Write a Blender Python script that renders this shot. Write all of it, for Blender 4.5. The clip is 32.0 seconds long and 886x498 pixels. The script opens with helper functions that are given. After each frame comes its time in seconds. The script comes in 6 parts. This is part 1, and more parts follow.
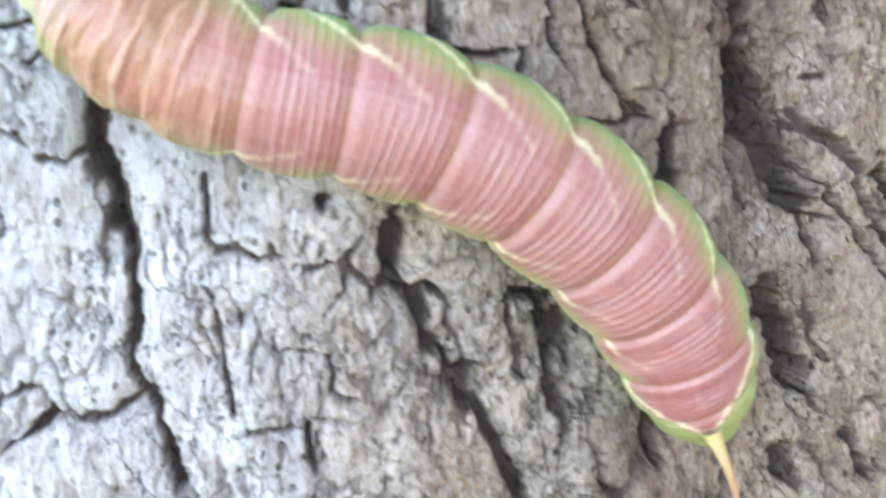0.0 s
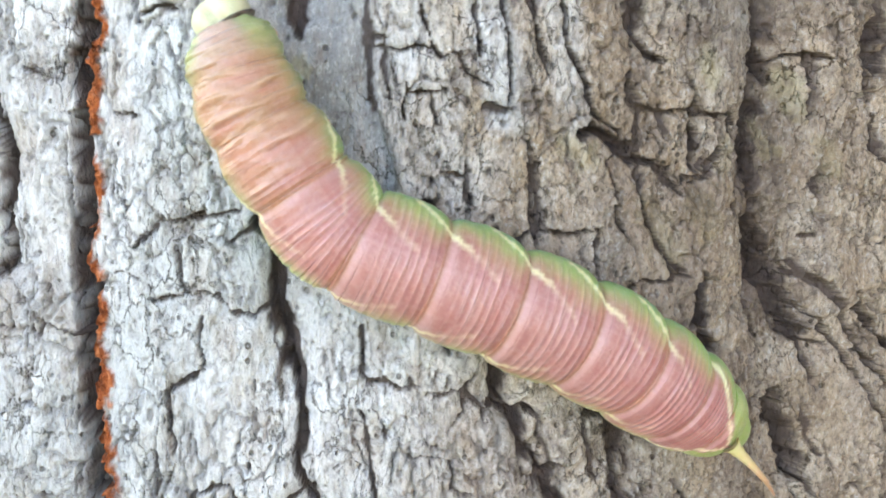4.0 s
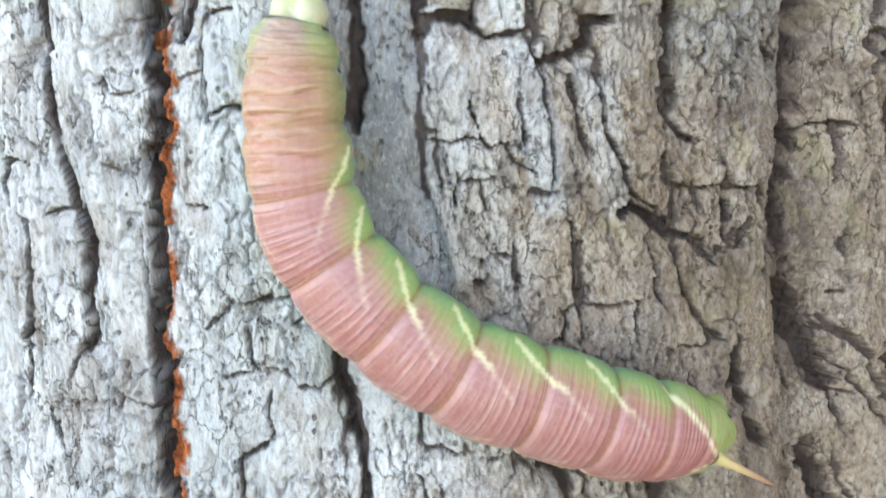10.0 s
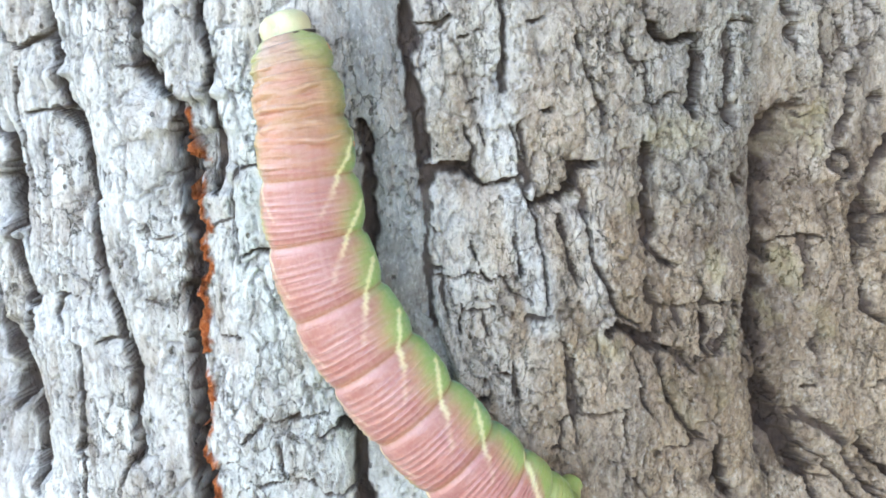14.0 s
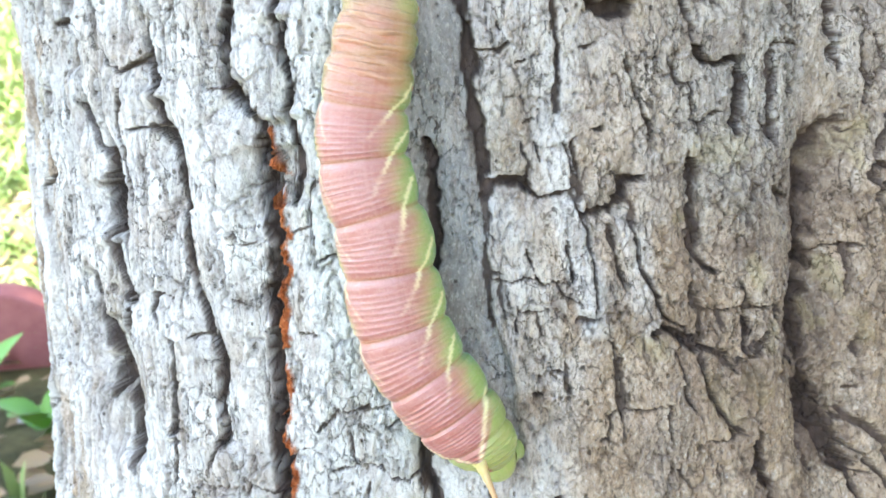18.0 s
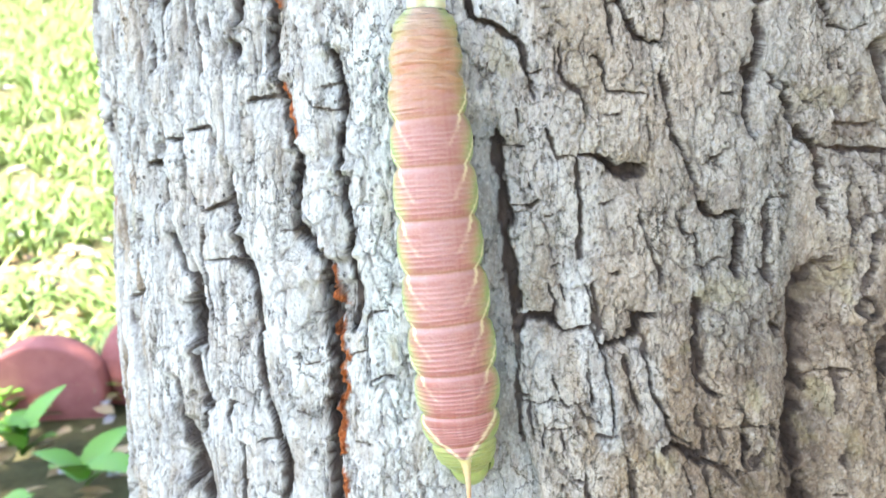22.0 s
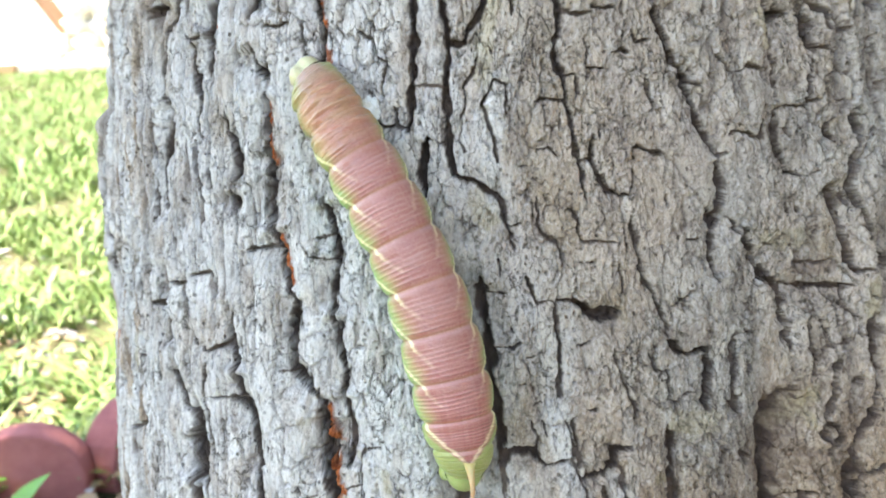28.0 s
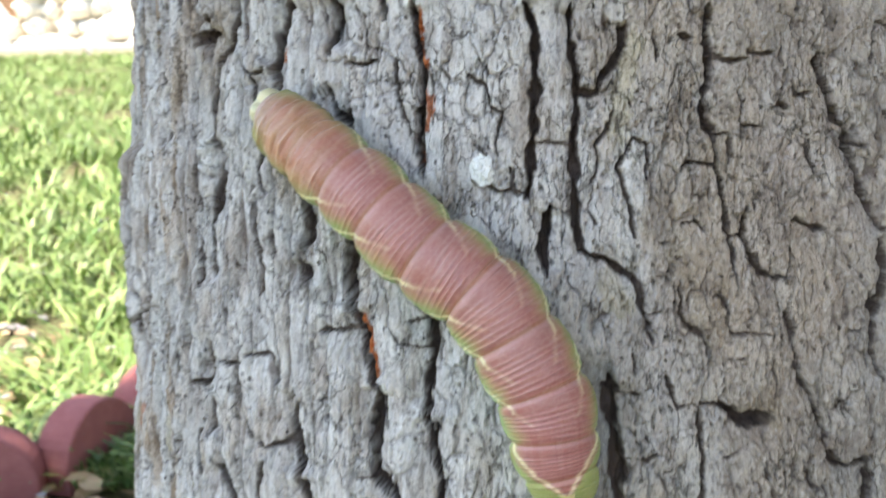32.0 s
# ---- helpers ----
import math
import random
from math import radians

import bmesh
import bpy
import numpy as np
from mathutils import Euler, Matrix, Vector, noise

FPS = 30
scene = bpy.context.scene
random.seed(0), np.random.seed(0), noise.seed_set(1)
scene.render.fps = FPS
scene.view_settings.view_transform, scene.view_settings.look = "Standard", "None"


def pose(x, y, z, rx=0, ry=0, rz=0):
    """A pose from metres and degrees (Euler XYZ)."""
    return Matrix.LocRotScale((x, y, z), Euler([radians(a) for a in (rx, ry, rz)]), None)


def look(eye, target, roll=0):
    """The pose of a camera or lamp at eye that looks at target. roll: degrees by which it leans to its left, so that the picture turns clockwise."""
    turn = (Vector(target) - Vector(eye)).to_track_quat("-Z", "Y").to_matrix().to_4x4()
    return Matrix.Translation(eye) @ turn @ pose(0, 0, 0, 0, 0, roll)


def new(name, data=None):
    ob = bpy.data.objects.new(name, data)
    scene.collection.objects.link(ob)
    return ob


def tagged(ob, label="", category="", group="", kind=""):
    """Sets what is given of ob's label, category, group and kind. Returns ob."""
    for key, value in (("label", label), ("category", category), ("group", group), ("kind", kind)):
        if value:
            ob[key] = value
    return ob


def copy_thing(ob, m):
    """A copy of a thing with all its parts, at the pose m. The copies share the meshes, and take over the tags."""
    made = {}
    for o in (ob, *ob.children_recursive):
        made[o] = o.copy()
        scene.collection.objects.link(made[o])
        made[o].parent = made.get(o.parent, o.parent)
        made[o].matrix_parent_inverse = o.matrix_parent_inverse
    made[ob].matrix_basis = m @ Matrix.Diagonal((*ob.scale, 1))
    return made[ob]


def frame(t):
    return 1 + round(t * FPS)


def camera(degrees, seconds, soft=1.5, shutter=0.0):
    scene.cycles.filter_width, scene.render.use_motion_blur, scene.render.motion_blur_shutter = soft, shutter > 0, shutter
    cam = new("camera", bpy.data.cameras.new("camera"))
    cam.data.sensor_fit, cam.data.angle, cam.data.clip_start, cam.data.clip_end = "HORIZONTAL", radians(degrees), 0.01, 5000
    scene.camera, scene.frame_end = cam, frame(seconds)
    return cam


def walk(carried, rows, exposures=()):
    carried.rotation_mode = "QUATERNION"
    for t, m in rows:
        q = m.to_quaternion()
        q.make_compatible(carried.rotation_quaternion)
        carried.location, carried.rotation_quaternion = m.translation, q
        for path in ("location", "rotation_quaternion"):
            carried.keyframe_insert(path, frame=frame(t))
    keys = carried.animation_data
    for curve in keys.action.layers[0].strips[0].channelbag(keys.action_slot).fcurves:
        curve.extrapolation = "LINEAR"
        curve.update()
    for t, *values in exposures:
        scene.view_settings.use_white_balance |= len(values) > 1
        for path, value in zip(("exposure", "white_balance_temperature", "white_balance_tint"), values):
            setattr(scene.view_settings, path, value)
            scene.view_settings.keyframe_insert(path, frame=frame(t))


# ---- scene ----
# Camera: carried by hand round a trunk, a hand's width from the bark.
cam = camera(45.7, 32.0, soft=1.6, shutter=0.6)
cam.data.dof.use_dof, cam.data.dof.focus_distance, cam.data.dof.aperture_fstop = True, 0.135, 70.0
PATH = [
    (0, (-0.00064, 0.00083, 0.62300), (0.00870, 0.92874, 0.25032), 0.64),
    (0.5, (-0.00612, -0.00123, 0.62251), (0.00475, 0.94403, 0.29636), 0.74),
    (1, (-0.00868, -0.00539, 0.63129), (0.00624, 0.93512, 0.29188), 1.91),
    (1.5, (-0.01340, -0.01893, 0.63769), (0.02027, 0.93444, 0.33776), 0.74),
    (2, (-0.01396, -0.02456, 0.64247), (0.04123, 0.92369, 0.32978), 1.40),
    (2.5, (-0.01389, -0.02435, 0.64280), (0.02873, 0.92423, 0.32916), 1.08),
    (3, (-0.01649, -0.02229, 0.64107), (0.03187, 0.92242, 0.31674), 1.75),
    (3.5, (-0.01524, -0.02109, 0.64131), (0.03232, 0.92226, 0.31293), 1.77),
    (5.5, (-0.01504, -0.02148, 0.64141), (0.01416, 0.91974, 0.30489), 0.53),
    (6, (-0.01511, -0.02049, 0.64133), (0.02075, 0.93283, 0.34151), 0.72),
    (6.5, (-0.01706, -0.01885, 0.64758), (0.00923, 0.93354, 0.34385), 0.60),
    (7, (-0.01678, -0.01968, 0.65153), (0.01770, 0.93256, 0.34814), 0.48),
    (7.5, (-0.01758, -0.02168, 0.65452), (0.00856, 0.92767, 0.34139), 0.09),
    (8, (-0.01684, -0.02232, 0.65444), (0.02179, 0.92713, 0.34291), 0.19),
    (8.5, (-0.01895, -0.02261, 0.65391), (0.00532, 0.92237, 0.32767), 0.04),
    (9, (-0.01984, -0.02390, 0.65407), (-0.00053, 0.92354, 0.33474), -0.37),
    (9.5, (-0.01876, -0.02419, 0.65514), (-0.00059, 0.92207, 0.33224), -0.34),
    (10, (-0.01845, -0.02537, 0.65300), (0.00335, 0.91496, 0.31343), -0.13),
    (10.5, (-0.01695, -0.02463, 0.65150), (0.00890, 0.91116, 0.29989), -0.01),
    (11, (-0.01481, -0.02471, 0.65122), (0.00130, 0.90686, 0.28802), -0.29),
    (11.5, (-0.01599, -0.02391, 0.65036), (0.00502, 0.91227, 0.29947), 0.20),
    (12, (-0.01650, -0.02409, 0.65178), (0.00312, 0.91578, 0.31083), 0.10),
    (12.5, (-0.01970, -0.02601, 0.65508), (-0.00916, 0.92042, 0.33235), -0.44),
    (13, (-0.01886, -0.03003, 0.66456), (-0.00382, 0.92097, 0.35573), -0.82),
    (13.5, (-0.01693, -0.03287, 0.67045), (-0.00088, 0.91252, 0.34489), -1.51),
    (14, (-0.01742, -0.03472, 0.67025), (-0.00908, 0.91098, 0.34532), -1.79),
    (14.5, (-0.01891, -0.03613, 0.67068), (-0.02317, 0.91015, 0.34735), -2.20),
    (15, (-0.02094, -0.03660, 0.67075), (-0.02763, 0.90985, 0.34797), -2.16),
    (15.5, (-0.02075, -0.03590, 0.67275), (-0.03097, 0.90675, 0.33913), -2.36),
    (17.5, (-0.01569, -0.04294, 0.67619), (-0.06016, 0.89729, 0.33858), -2.59),
    (18, (-0.01577, -0.04528, 0.67565), (-0.07467, 0.89759, 0.34773), -2.79),
    (18.5, (-0.01502, -0.04811, 0.68119), (-0.07883, 0.89422, 0.35266), -3.13),
    (19, (-0.01338, -0.05159, 0.68349), (-0.08848, 0.88910, 0.35264), -2.97),
    (19.5, (-0.01029, -0.05587, 0.68778), (-0.10625, 0.88925, 0.37549), -3.71),
    (20, (-0.01066, -0.05869, 0.68863), (-0.10566, 0.88510, 0.37204), -3.43),
    (20.5, (-0.01015, -0.06101, 0.69021), (-0.10941, 0.88626, 0.38555), -2.90),
    (21, (-0.01186, -0.06229, 0.69254), (-0.09570, 0.89538, 0.41716), -2.44),
    (21.5, (-0.01397, -0.06204, 0.69381), (-0.10061, 0.89500, 0.41711), -2.38),
    (22, (-0.01469, -0.06386, 0.69382), (-0.10572, 0.89209, 0.41476), -2.48),
    (22.5, (-0.01414, -0.06345, 0.69554), (-0.09829, 0.89790, 0.43339), -2.53),
    (23, (-0.01340, -0.06342, 0.69551), (-0.10117, 0.89780, 0.43407), -2.65),
    (23.5, (-0.01260, -0.06287, 0.69930), (-0.08057, 0.90067, 0.44054), -2.05),
    (24, (-0.00775, -0.06594, 0.70165), (-0.08576, 0.90329, 0.46816), -2.90),
    (24.5, (-0.00966, -0.07569, 0.70320), (-0.08519, 0.89539, 0.47673), -2.74),
    (25, (-0.01186, -0.06990, 0.70059), (-0.08796, 0.90407, 0.48710), -2.79),
    (25.5, (-0.01238, -0.06895, 0.70253), (-0.08395, 0.90337, 0.48008), -2.54),
    (27.5, (-0.01398, -0.07212, 0.70836), (-0.08969, 0.90024, 0.48748), -3.13),
    (28, (-0.01390, -0.07240, 0.70764), (-0.08844, 0.90201, 0.49556), -3.07),
    (28.5, (-0.01424, -0.07338, 0.70788), (-0.09067, 0.90290, 0.50527), -3.29),
    (29, (-0.01221, -0.07416, 0.70923), (-0.08717, 0.90426, 0.51671), -3.42),
    (29.5, (-0.01387, -0.07525, 0.70594), (-0.09534, 0.90565, 0.52931), -2.98),
    (30, (-0.01724, -0.07160, 0.70896), (-0.10231, 0.90652, 0.51911), -2.60),
    (30.5, (-0.02026, -0.07111, 0.70865), (-0.10706, 0.90816, 0.52563), -2.18),
    (31, (-0.02649, -0.06589, 0.70706), (-0.09504, 0.91585, 0.52962), -2.17),
    (31.5, (-0.03907, -0.05440, 0.70927), (-0.09066, 0.92255, 0.50214), -1.78),
    (32, (-0.03868, -0.04187, 0.71488), (-0.06900, 0.93336, 0.49578), -1.48),
]
EXPOSURES = [(0.0, 3.04, 6900, 11.5), (0.5, 3.2, 7000, 11.5), (1.0, 3.02, 7150, 11), (3.0, 2.97, 7500, 10), (6.0, 2.79, 7450, 9), (9.0, 2.79, 7300, 8), (12.0, 2.8, 7250, 8), (15.0, 2.97, 7250, 8), (22.0, 3.03, 7350, 8), (24.5, 3.0, 7400, 8.5), (25.0, 2.8, 7400, 8.5), (28.0, 2.55, 7450, 9), (30.0, 2.31, 7400, 9), (31.0, 2.32, 7400, 9.5), (32.0, 2.05, 7450, 10.5)]
walk(cam, [(t, look(eye, target, roll)) for t, eye, target, roll in PATH], exposures=EXPOSURES)

# Daylight: sun over the camera's left shoulder, kept off the trunk by an unseen crown added for shade.
SUN_EL, SUN_AZ = 66.0, 256.0  # degrees; azimuth clockwise from +y
world = bpy.data.worlds.new("sky")
scene.world = world
world.use_nodes = True
sky = world.node_tree.nodes.new("ShaderNodeTexSky")
sky.sky_type, sky.sun_disc = "NISHITA", False
sky.sun_elevation, sky.sun_rotation = radians(SUN_EL), radians(SUN_AZ)
back = world.node_tree.nodes["Background"]
back.inputs["Strength"].default_value = 0.15
world.node_tree.links.new(sky.outputs[0], back.inputs["Color"])
sun_data = bpy.data.lights.new("sun", "SUN")
sun_data.energy, sun_data.angle, sun_data.color = 4.0, radians(0.6), (1.0, 0.95, 0.87)
sun = new("sun", sun_data)
a, e = radians(SUN_AZ), radians(SUN_EL)
sun.matrix_world = look((0, 0, 8), (-math.sin(a) * math.cos(e), -math.cos(a) * math.cos(e), 8 - math.sin(e)))


# ---- materials ----
class Nodes:
    """Short hand for building a node material."""

    def __init__(self, name, rough=0.8, spec=0.3):
        self.mat = bpy.data.materials.new(name)
        self.mat.use_nodes = True
        self.tree = self.mat.node_tree
        self.bsdf = self.tree.nodes["Principled BSDF"]
        self.set("Roughness", rough)
        self.set("Specular IOR Level", spec)

    def set(self, key, value):
        socket = self.bsdf.inputs[key]
        if isinstance(value, bpy.types.NodeSocket):
            self.tree.links.new(value, socket)
        else:
            socket.default_value = value

    def node(self, kind, inputs=()):
        n = self.tree.nodes.new(kind)
        for k, v in dict(inputs).items():
            if isinstance(v, bpy.types.NodeSocket):
                self.tree.links.new(v, n.inputs[k])
            else:
                n.inputs[k].default_value = v
        return n

    def coords(self, scale=(1, 1, 1), which="Object"):
        c = self.node("ShaderNodeTexCoord")
        return self.node("ShaderNodeMapping", {"Vector": c.outputs[which], "Scale": scale}).outputs[0]

    def noise(self, vector, scale, detail=4.0, rough=0.55):
        return self.node("ShaderNodeTexNoise", {"Vector": vector, "Scale": scale, "Detail": detail, "Roughness": rough}).outputs["Fac"]

    def ramp(self, fac, *stops):
        n = self.node("ShaderNodeValToRGB", {"Fac": fac})
        while len(n.color_ramp.elements) < len(stops):
            n.color_ramp.elements.new(0.5)
        for el, (p, c) in zip(n.color_ramp.elements, stops):
            el.position, el.color = p, (*c, 1) if len(c) == 3 else c
        return n.outputs["Color"]

    def mix(self, fac, a, b, blend="MIX"):
        n = self.node("ShaderNodeMix")
        n.data_type, n.blend_type = "RGBA", blend
        for key, v in ((0, fac), (6, a), (7, b)):
            if isinstance(v, bpy.types.NodeSocket):
                self.tree.links.new(v, n.inputs[key])
            elif key:
                n.inputs[key].default_value = (*v, 1)
            else:
                n.inputs[key].default_value = v
        return n.outputs[2]

    def attr(self, name, out="Fac"):
        n = self.node("ShaderNodeAttribute")
        n.attribute_name = name
        return n.outputs[out]

    def maths(self, op, a, b=0.0):
        n = self.node("ShaderNodeMath", {0: a, 1: b})
        n.operation = op
        return n.outputs[0]

    def bump(self, height, strength, distance):
        self.set("Normal", self.node("ShaderNodeBump", {"Height": height, "Strength": strength, "Distance": distance}).outputs[0])


def grey(v):
    return (v, v, v)


def bark_material():
    m = Nodes("bark", 0.9, 0.2)
    v = m.coords((1, 1, 0.55))
    big, mid, fine = m.noise(v, 26, 5), m.noise(v, 150, 6, 0.7), m.noise(v, 900, 5, 0.75)
    # pale grey of the left face, lightened beyond bark to mimic brighter skylight there
    pale = m.ramp(mid, (0.3, (0.56, 0.535, 0.52)), (0.5, (0.74, 0.712, 0.695)), (0.68, (0.85, 0.83, 0.815)))
    tan = m.ramp(mid, (0.28, (0.27, 0.185, 0.125)), (0.5, (0.50, 0.375, 0.275)), (0.7, (0.65, 0.535, 0.43)))
    col = m.mix(m.attr("tan"), pale, tan)
    col = m.mix(m.ramp(big, (0.52, grey(0.0)), (0.66, grey(0.5))), col, (0.42, 0.43, 0.42))
    col = m.mix(m.ramp(m.noise(v, 60, 4), (0.58, grey(0.0)), (0.70, grey(0.5))), col, (0.34, 0.24, 0.13))
    col = m.mix(m.maths("MULTIPLY", m.attr("smooth"), 0.85), col, m.ramp(mid, (0.3, (0.22, 0.218, 0.22)), (0.7, (0.36, 0.357, 0.355))))
    streak = m.noise(m.coords((1, 1, 0.16)), 480, 4, 0.65)
    col = m.mix(m.ramp(streak, (0.34, grey(0.42)), (0.48, grey(0.0))), col, (0.29, 0.21, 0.16))
    col = m.mix(m.ramp(m.noise(m.coords((1, 1, 0.4)), 95, 3), (0.55, grey(0.0)), (0.68, grey(0.22))), col, (0.42, 0.37, 0.38))
    grit = m.noise(v, 1900, 4, 0.7)
    rough_side = m.node("ShaderNodeMapRange", {"Value": m.attr("tan"), "To Min": 0.42, "To Max": 1.0}).outputs[0]
    col = m.mix(m.maths("MULTIPLY", m.ramp(fine, (0.34, grey(0.6)), (0.5, grey(0.0))), rough_side), col, (0.16, 0.13, 0.11))
    col = m.mix(m.maths("MULTIPLY", m.ramp(grit, (0.34, grey(0.7)), (0.47, grey(0.0))), rough_side), col, (0.14, 0.115, 0.095))
    col = m.mix(m.ramp(grit, (0.54, grey(0.0)), (0.68, grey(0.5))), col, (0.72, 0.68, 0.63))
    # hairline checks and small round pores
    push = m.node("ShaderNodeVectorMath", {0: m.node("ShaderNodeTexNoise", {"Vector": v, "Scale": 240.0, "Detail": 6.0, "Roughness": 0.65}).outputs["Color"], 1: (0.006, 0.006, 0.006)})
    push.operation = "MULTIPLY"
    bent = m.node("ShaderNodeVectorMath", {0: v, 1: push.outputs[0]})
    hair = m.node("ShaderNodeTexVoronoi", {"Vector": bent.outputs[0], "Scale": 300.0})
    hair.feature = "DISTANCE_TO_EDGE"
    some = m.ramp(m.noise(v, 75, 3), (0.47, grey(0.0)), (0.60, grey(1.0)))
    check = m.maths("MULTIPLY", m.ramp(hair.outputs["Distance"], (0.0, grey(1.0)), (0.022, grey(0.0))), some)
    dots = m.node("ShaderNodeTexVoronoi", {"Vector": m.coords((1, 1, 0.8)), "Scale": 520.0})
    rare = m.ramp(m.node("ShaderNodeSeparateColor", {0: dots.outputs["Color"]}).outputs[0], (0.36, grey(1.0)), (0.38, grey(0.0)))
    pore = m.maths("MULTIPLY", m.ramp(dots.outputs["Distance"], (0.10, grey(1.0)), (0.17, grey(0.0))), rare)
    both = m.maths("MAXIMUM", check, pore)
    col = m.mix(m.maths("MULTIPLY", both, 0.6), col, (0.075, 0.055, 0.045))
    col = m.mix(m.attr("ochre"), col, m.ramp(mid, (0.3, (0.30, 0.24, 0.10)), (0.7, (0.62, 0.54, 0.30))))
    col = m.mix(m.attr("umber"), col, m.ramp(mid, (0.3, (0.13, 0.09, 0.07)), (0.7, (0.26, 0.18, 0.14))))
    # brown of the crack floors, set near black to paint in their shade
    col = m.mix(m.attr("cork_shade"), col, m.ramp(mid, (0.3, (0.042, 0.030, 0.027)), (0.7, (0.13, 0.088, 0.073))))
    col = m.mix(m.attr("heart"), col, m.ramp(fine, (0.32, (0.16, 0.04, 0.015)), (0.5, (0.42, 0.11, 0.035)), (0.68, (0.66, 0.24, 0.10))))
    m.set("Base Color", col)
    rough = m.mix(0.5, fine, grit)
    m.bump(m.maths("SUBTRACT", rough, m.maths("MULTIPLY", both, 0.9)), 1.0, 0.0011)
    return m.mat


def skin_material():
    m = Nodes("caterpillar_skin", 0.37, 0.5)
    v = m.coords()
    fine = m.noise(v, 1600, 3)
    col = m.mix(m.ramp(fine, (0.4, grey(0.0)), (0.75, grey(0.18))), m.attr("pigment", "Color"), (0.7, 0.5, 0.43))
    m.set("Base Color", col)
    m.set("Subsurface Weight", 0.25)
    m.set("Subsurface Radius", (0.0016, 0.0008, 0.0005))
    m.set("Subsurface Scale", 1.0)
    m.bump(fine, 0.35, 0.0003)
    return m.mat


def plain_material(name, low, high, scale, rough=0.8, spec=0.3, stretch=(1, 1, 1), bump=0.3, depth=0.002):
    m = Nodes(name, rough, spec)
    v = m.coords(stretch)
    f = m.noise(v, scale, 6, 0.65)
    g = m.noise(v, scale * 9, 4, 0.7)
    both = m.mix(0.4, f, g)
    m.set("Base Color", m.ramp(both, (0.34, low), (0.66, high)))
    m.bump(g, bump, depth)
    return m.mat


def leaf_material(name, dark, light):
    m = Nodes(name, 0.5, 0.35)
    isl = m.node("ShaderNodeNewGeometry").outputs["Random Per Island"]
    m.set("Base Color", m.ramp(isl, (0.0, dark), (1.0, light)))
    m.set("Transmission Weight", 0.0)
    m.set("Subsurface Weight", 0.15)
    m.set("Subsurface Radius", (0.004, 0.008, 0.002))
    return m.mat


BARK = bark_material()
SKIN = skin_material()
GROUND = plain_material("soil_and_thatch", (0.055, 0.05, 0.03), (0.15, 0.145, 0.075), 9, 0.95, 0.1, depth=0.01)
GRASS = leaf_material("grass", (0.09, 0.18, 0.045), (0.28, 0.36, 0.13))
FOLIAGE = leaf_material("foliage", (0.04, 0.09, 0.02), (0.10, 0.17, 0.04))
WEED = leaf_material("weed_leaf", (0.06, 0.19, 0.02), (0.13, 0.31, 0.04))
LITTER = leaf_material("dry_leaf", (0.17, 0.115, 0.06), (0.42, 0.31, 0.18))
CHIP = leaf_material("stone_chip", (0.20, 0.19, 0.20), (0.44, 0.43, 0.44))
RED = plain_material("red_concrete", (0.27, 0.095, 0.097), (0.38, 0.15, 0.147), 40, 0.9, 0.2)
STONE = plain_material("pale_limestone", (0.50, 0.42, 0.32), (0.82, 0.78, 0.70), 11, 0.9, 0.2, depth=0.01)
PAINT = plain_material("white_painted_wall", (0.76, 0.74, 0.70), (0.84, 0.83, 0.80), 3, 0.8, 0.2)
TIMBER = plain_material("weathered_timber", (0.34, 0.20, 0.11), (0.52, 0.34, 0.20), 12, 0.8, 0.2, (6, 6, 1))
OLD_TIMBER = plain_material("brown_timber", (0.15, 0.085, 0.05), (0.26, 0.16, 0.10), 12, 0.85, 0.2, (6, 6, 1))
BLEACHED = plain_material("bleached_timber", (0.48, 0.38, 0.28), (0.66, 0.56, 0.45), 12, 0.85, 0.2, (6, 6, 1))
PALE_PAVING = plain_material("pale_paving", (0.60, 0.56, 0.50), (0.76, 0.73, 0.68), 5, 0.9, 0.2)
PLASTER = plain_material("tan_plaster", (0.40, 0.33, 0.26), (0.50, 0.43, 0.35), 5, 0.9, 0.2)
SILK = plain_material("white_silk", (0.68, 0.70, 0.70), (0.86, 0.87, 0.86), 900, 0.8, 0.2, depth=0.0004)


# ---- mesh helpers ----
def mesh_from(name, verts, faces, material, smooth=True):
    me = bpy.data.meshes.new(name)
    me.from_pydata([tuple(map(float, v)) for v in verts], [], faces)
    me.materials.append(material)
    if smooth:
        me.polygons.foreach_set("use_smooth", [True] * len(me.polygons))
    me.update()
    return me


def grid_mesh(name, xyz, material, closed=False):
    """A smooth sheet from an array of rows x columns x 3; closed joins the last column to the first."""
    nr, nc, _ = xyz.shape
    i = np.arange(nr * nc).reshape(nr, nc)
    j = np.roll(i, -1, 1) if closed else i[:, 1:]
    k = i if closed else i[:, :-1]
    quads = np.stack([k[:-1], j[:-1], j[1:], k[1:]], -1).reshape(-1, 4)
    me = bpy.data.meshes.new(name)
    me.vertices.add(nr * nc)
    me.vertices.foreach_set("co", xyz.reshape(-1).astype(np.float32))
    me.loops.add(quads.size)
    me.loops.foreach_set("vertex_index", quads.reshape(-1).astype(np.int32))
    me.polygons.add(len(quads))
    me.polygons.foreach_set("loop_start", np.arange(0, quads.size, 4, dtype=np.int32))
    me.polygons.foreach_set("use_smooth", np.ones(len(quads), bool))
    me.materials.append(material)
    me.update()
    me.validate()
    return me


def point_value(me, name, values):
    me.attributes.new(name, "FLOAT", "POINT").data.foreach_set("value", values.reshape(-1).astype(np.float32))


def child(name, me, parent, label=""):
    ob = new(name, me)
    ob.parent = parent
    return tagged(ob, label) if label else ob


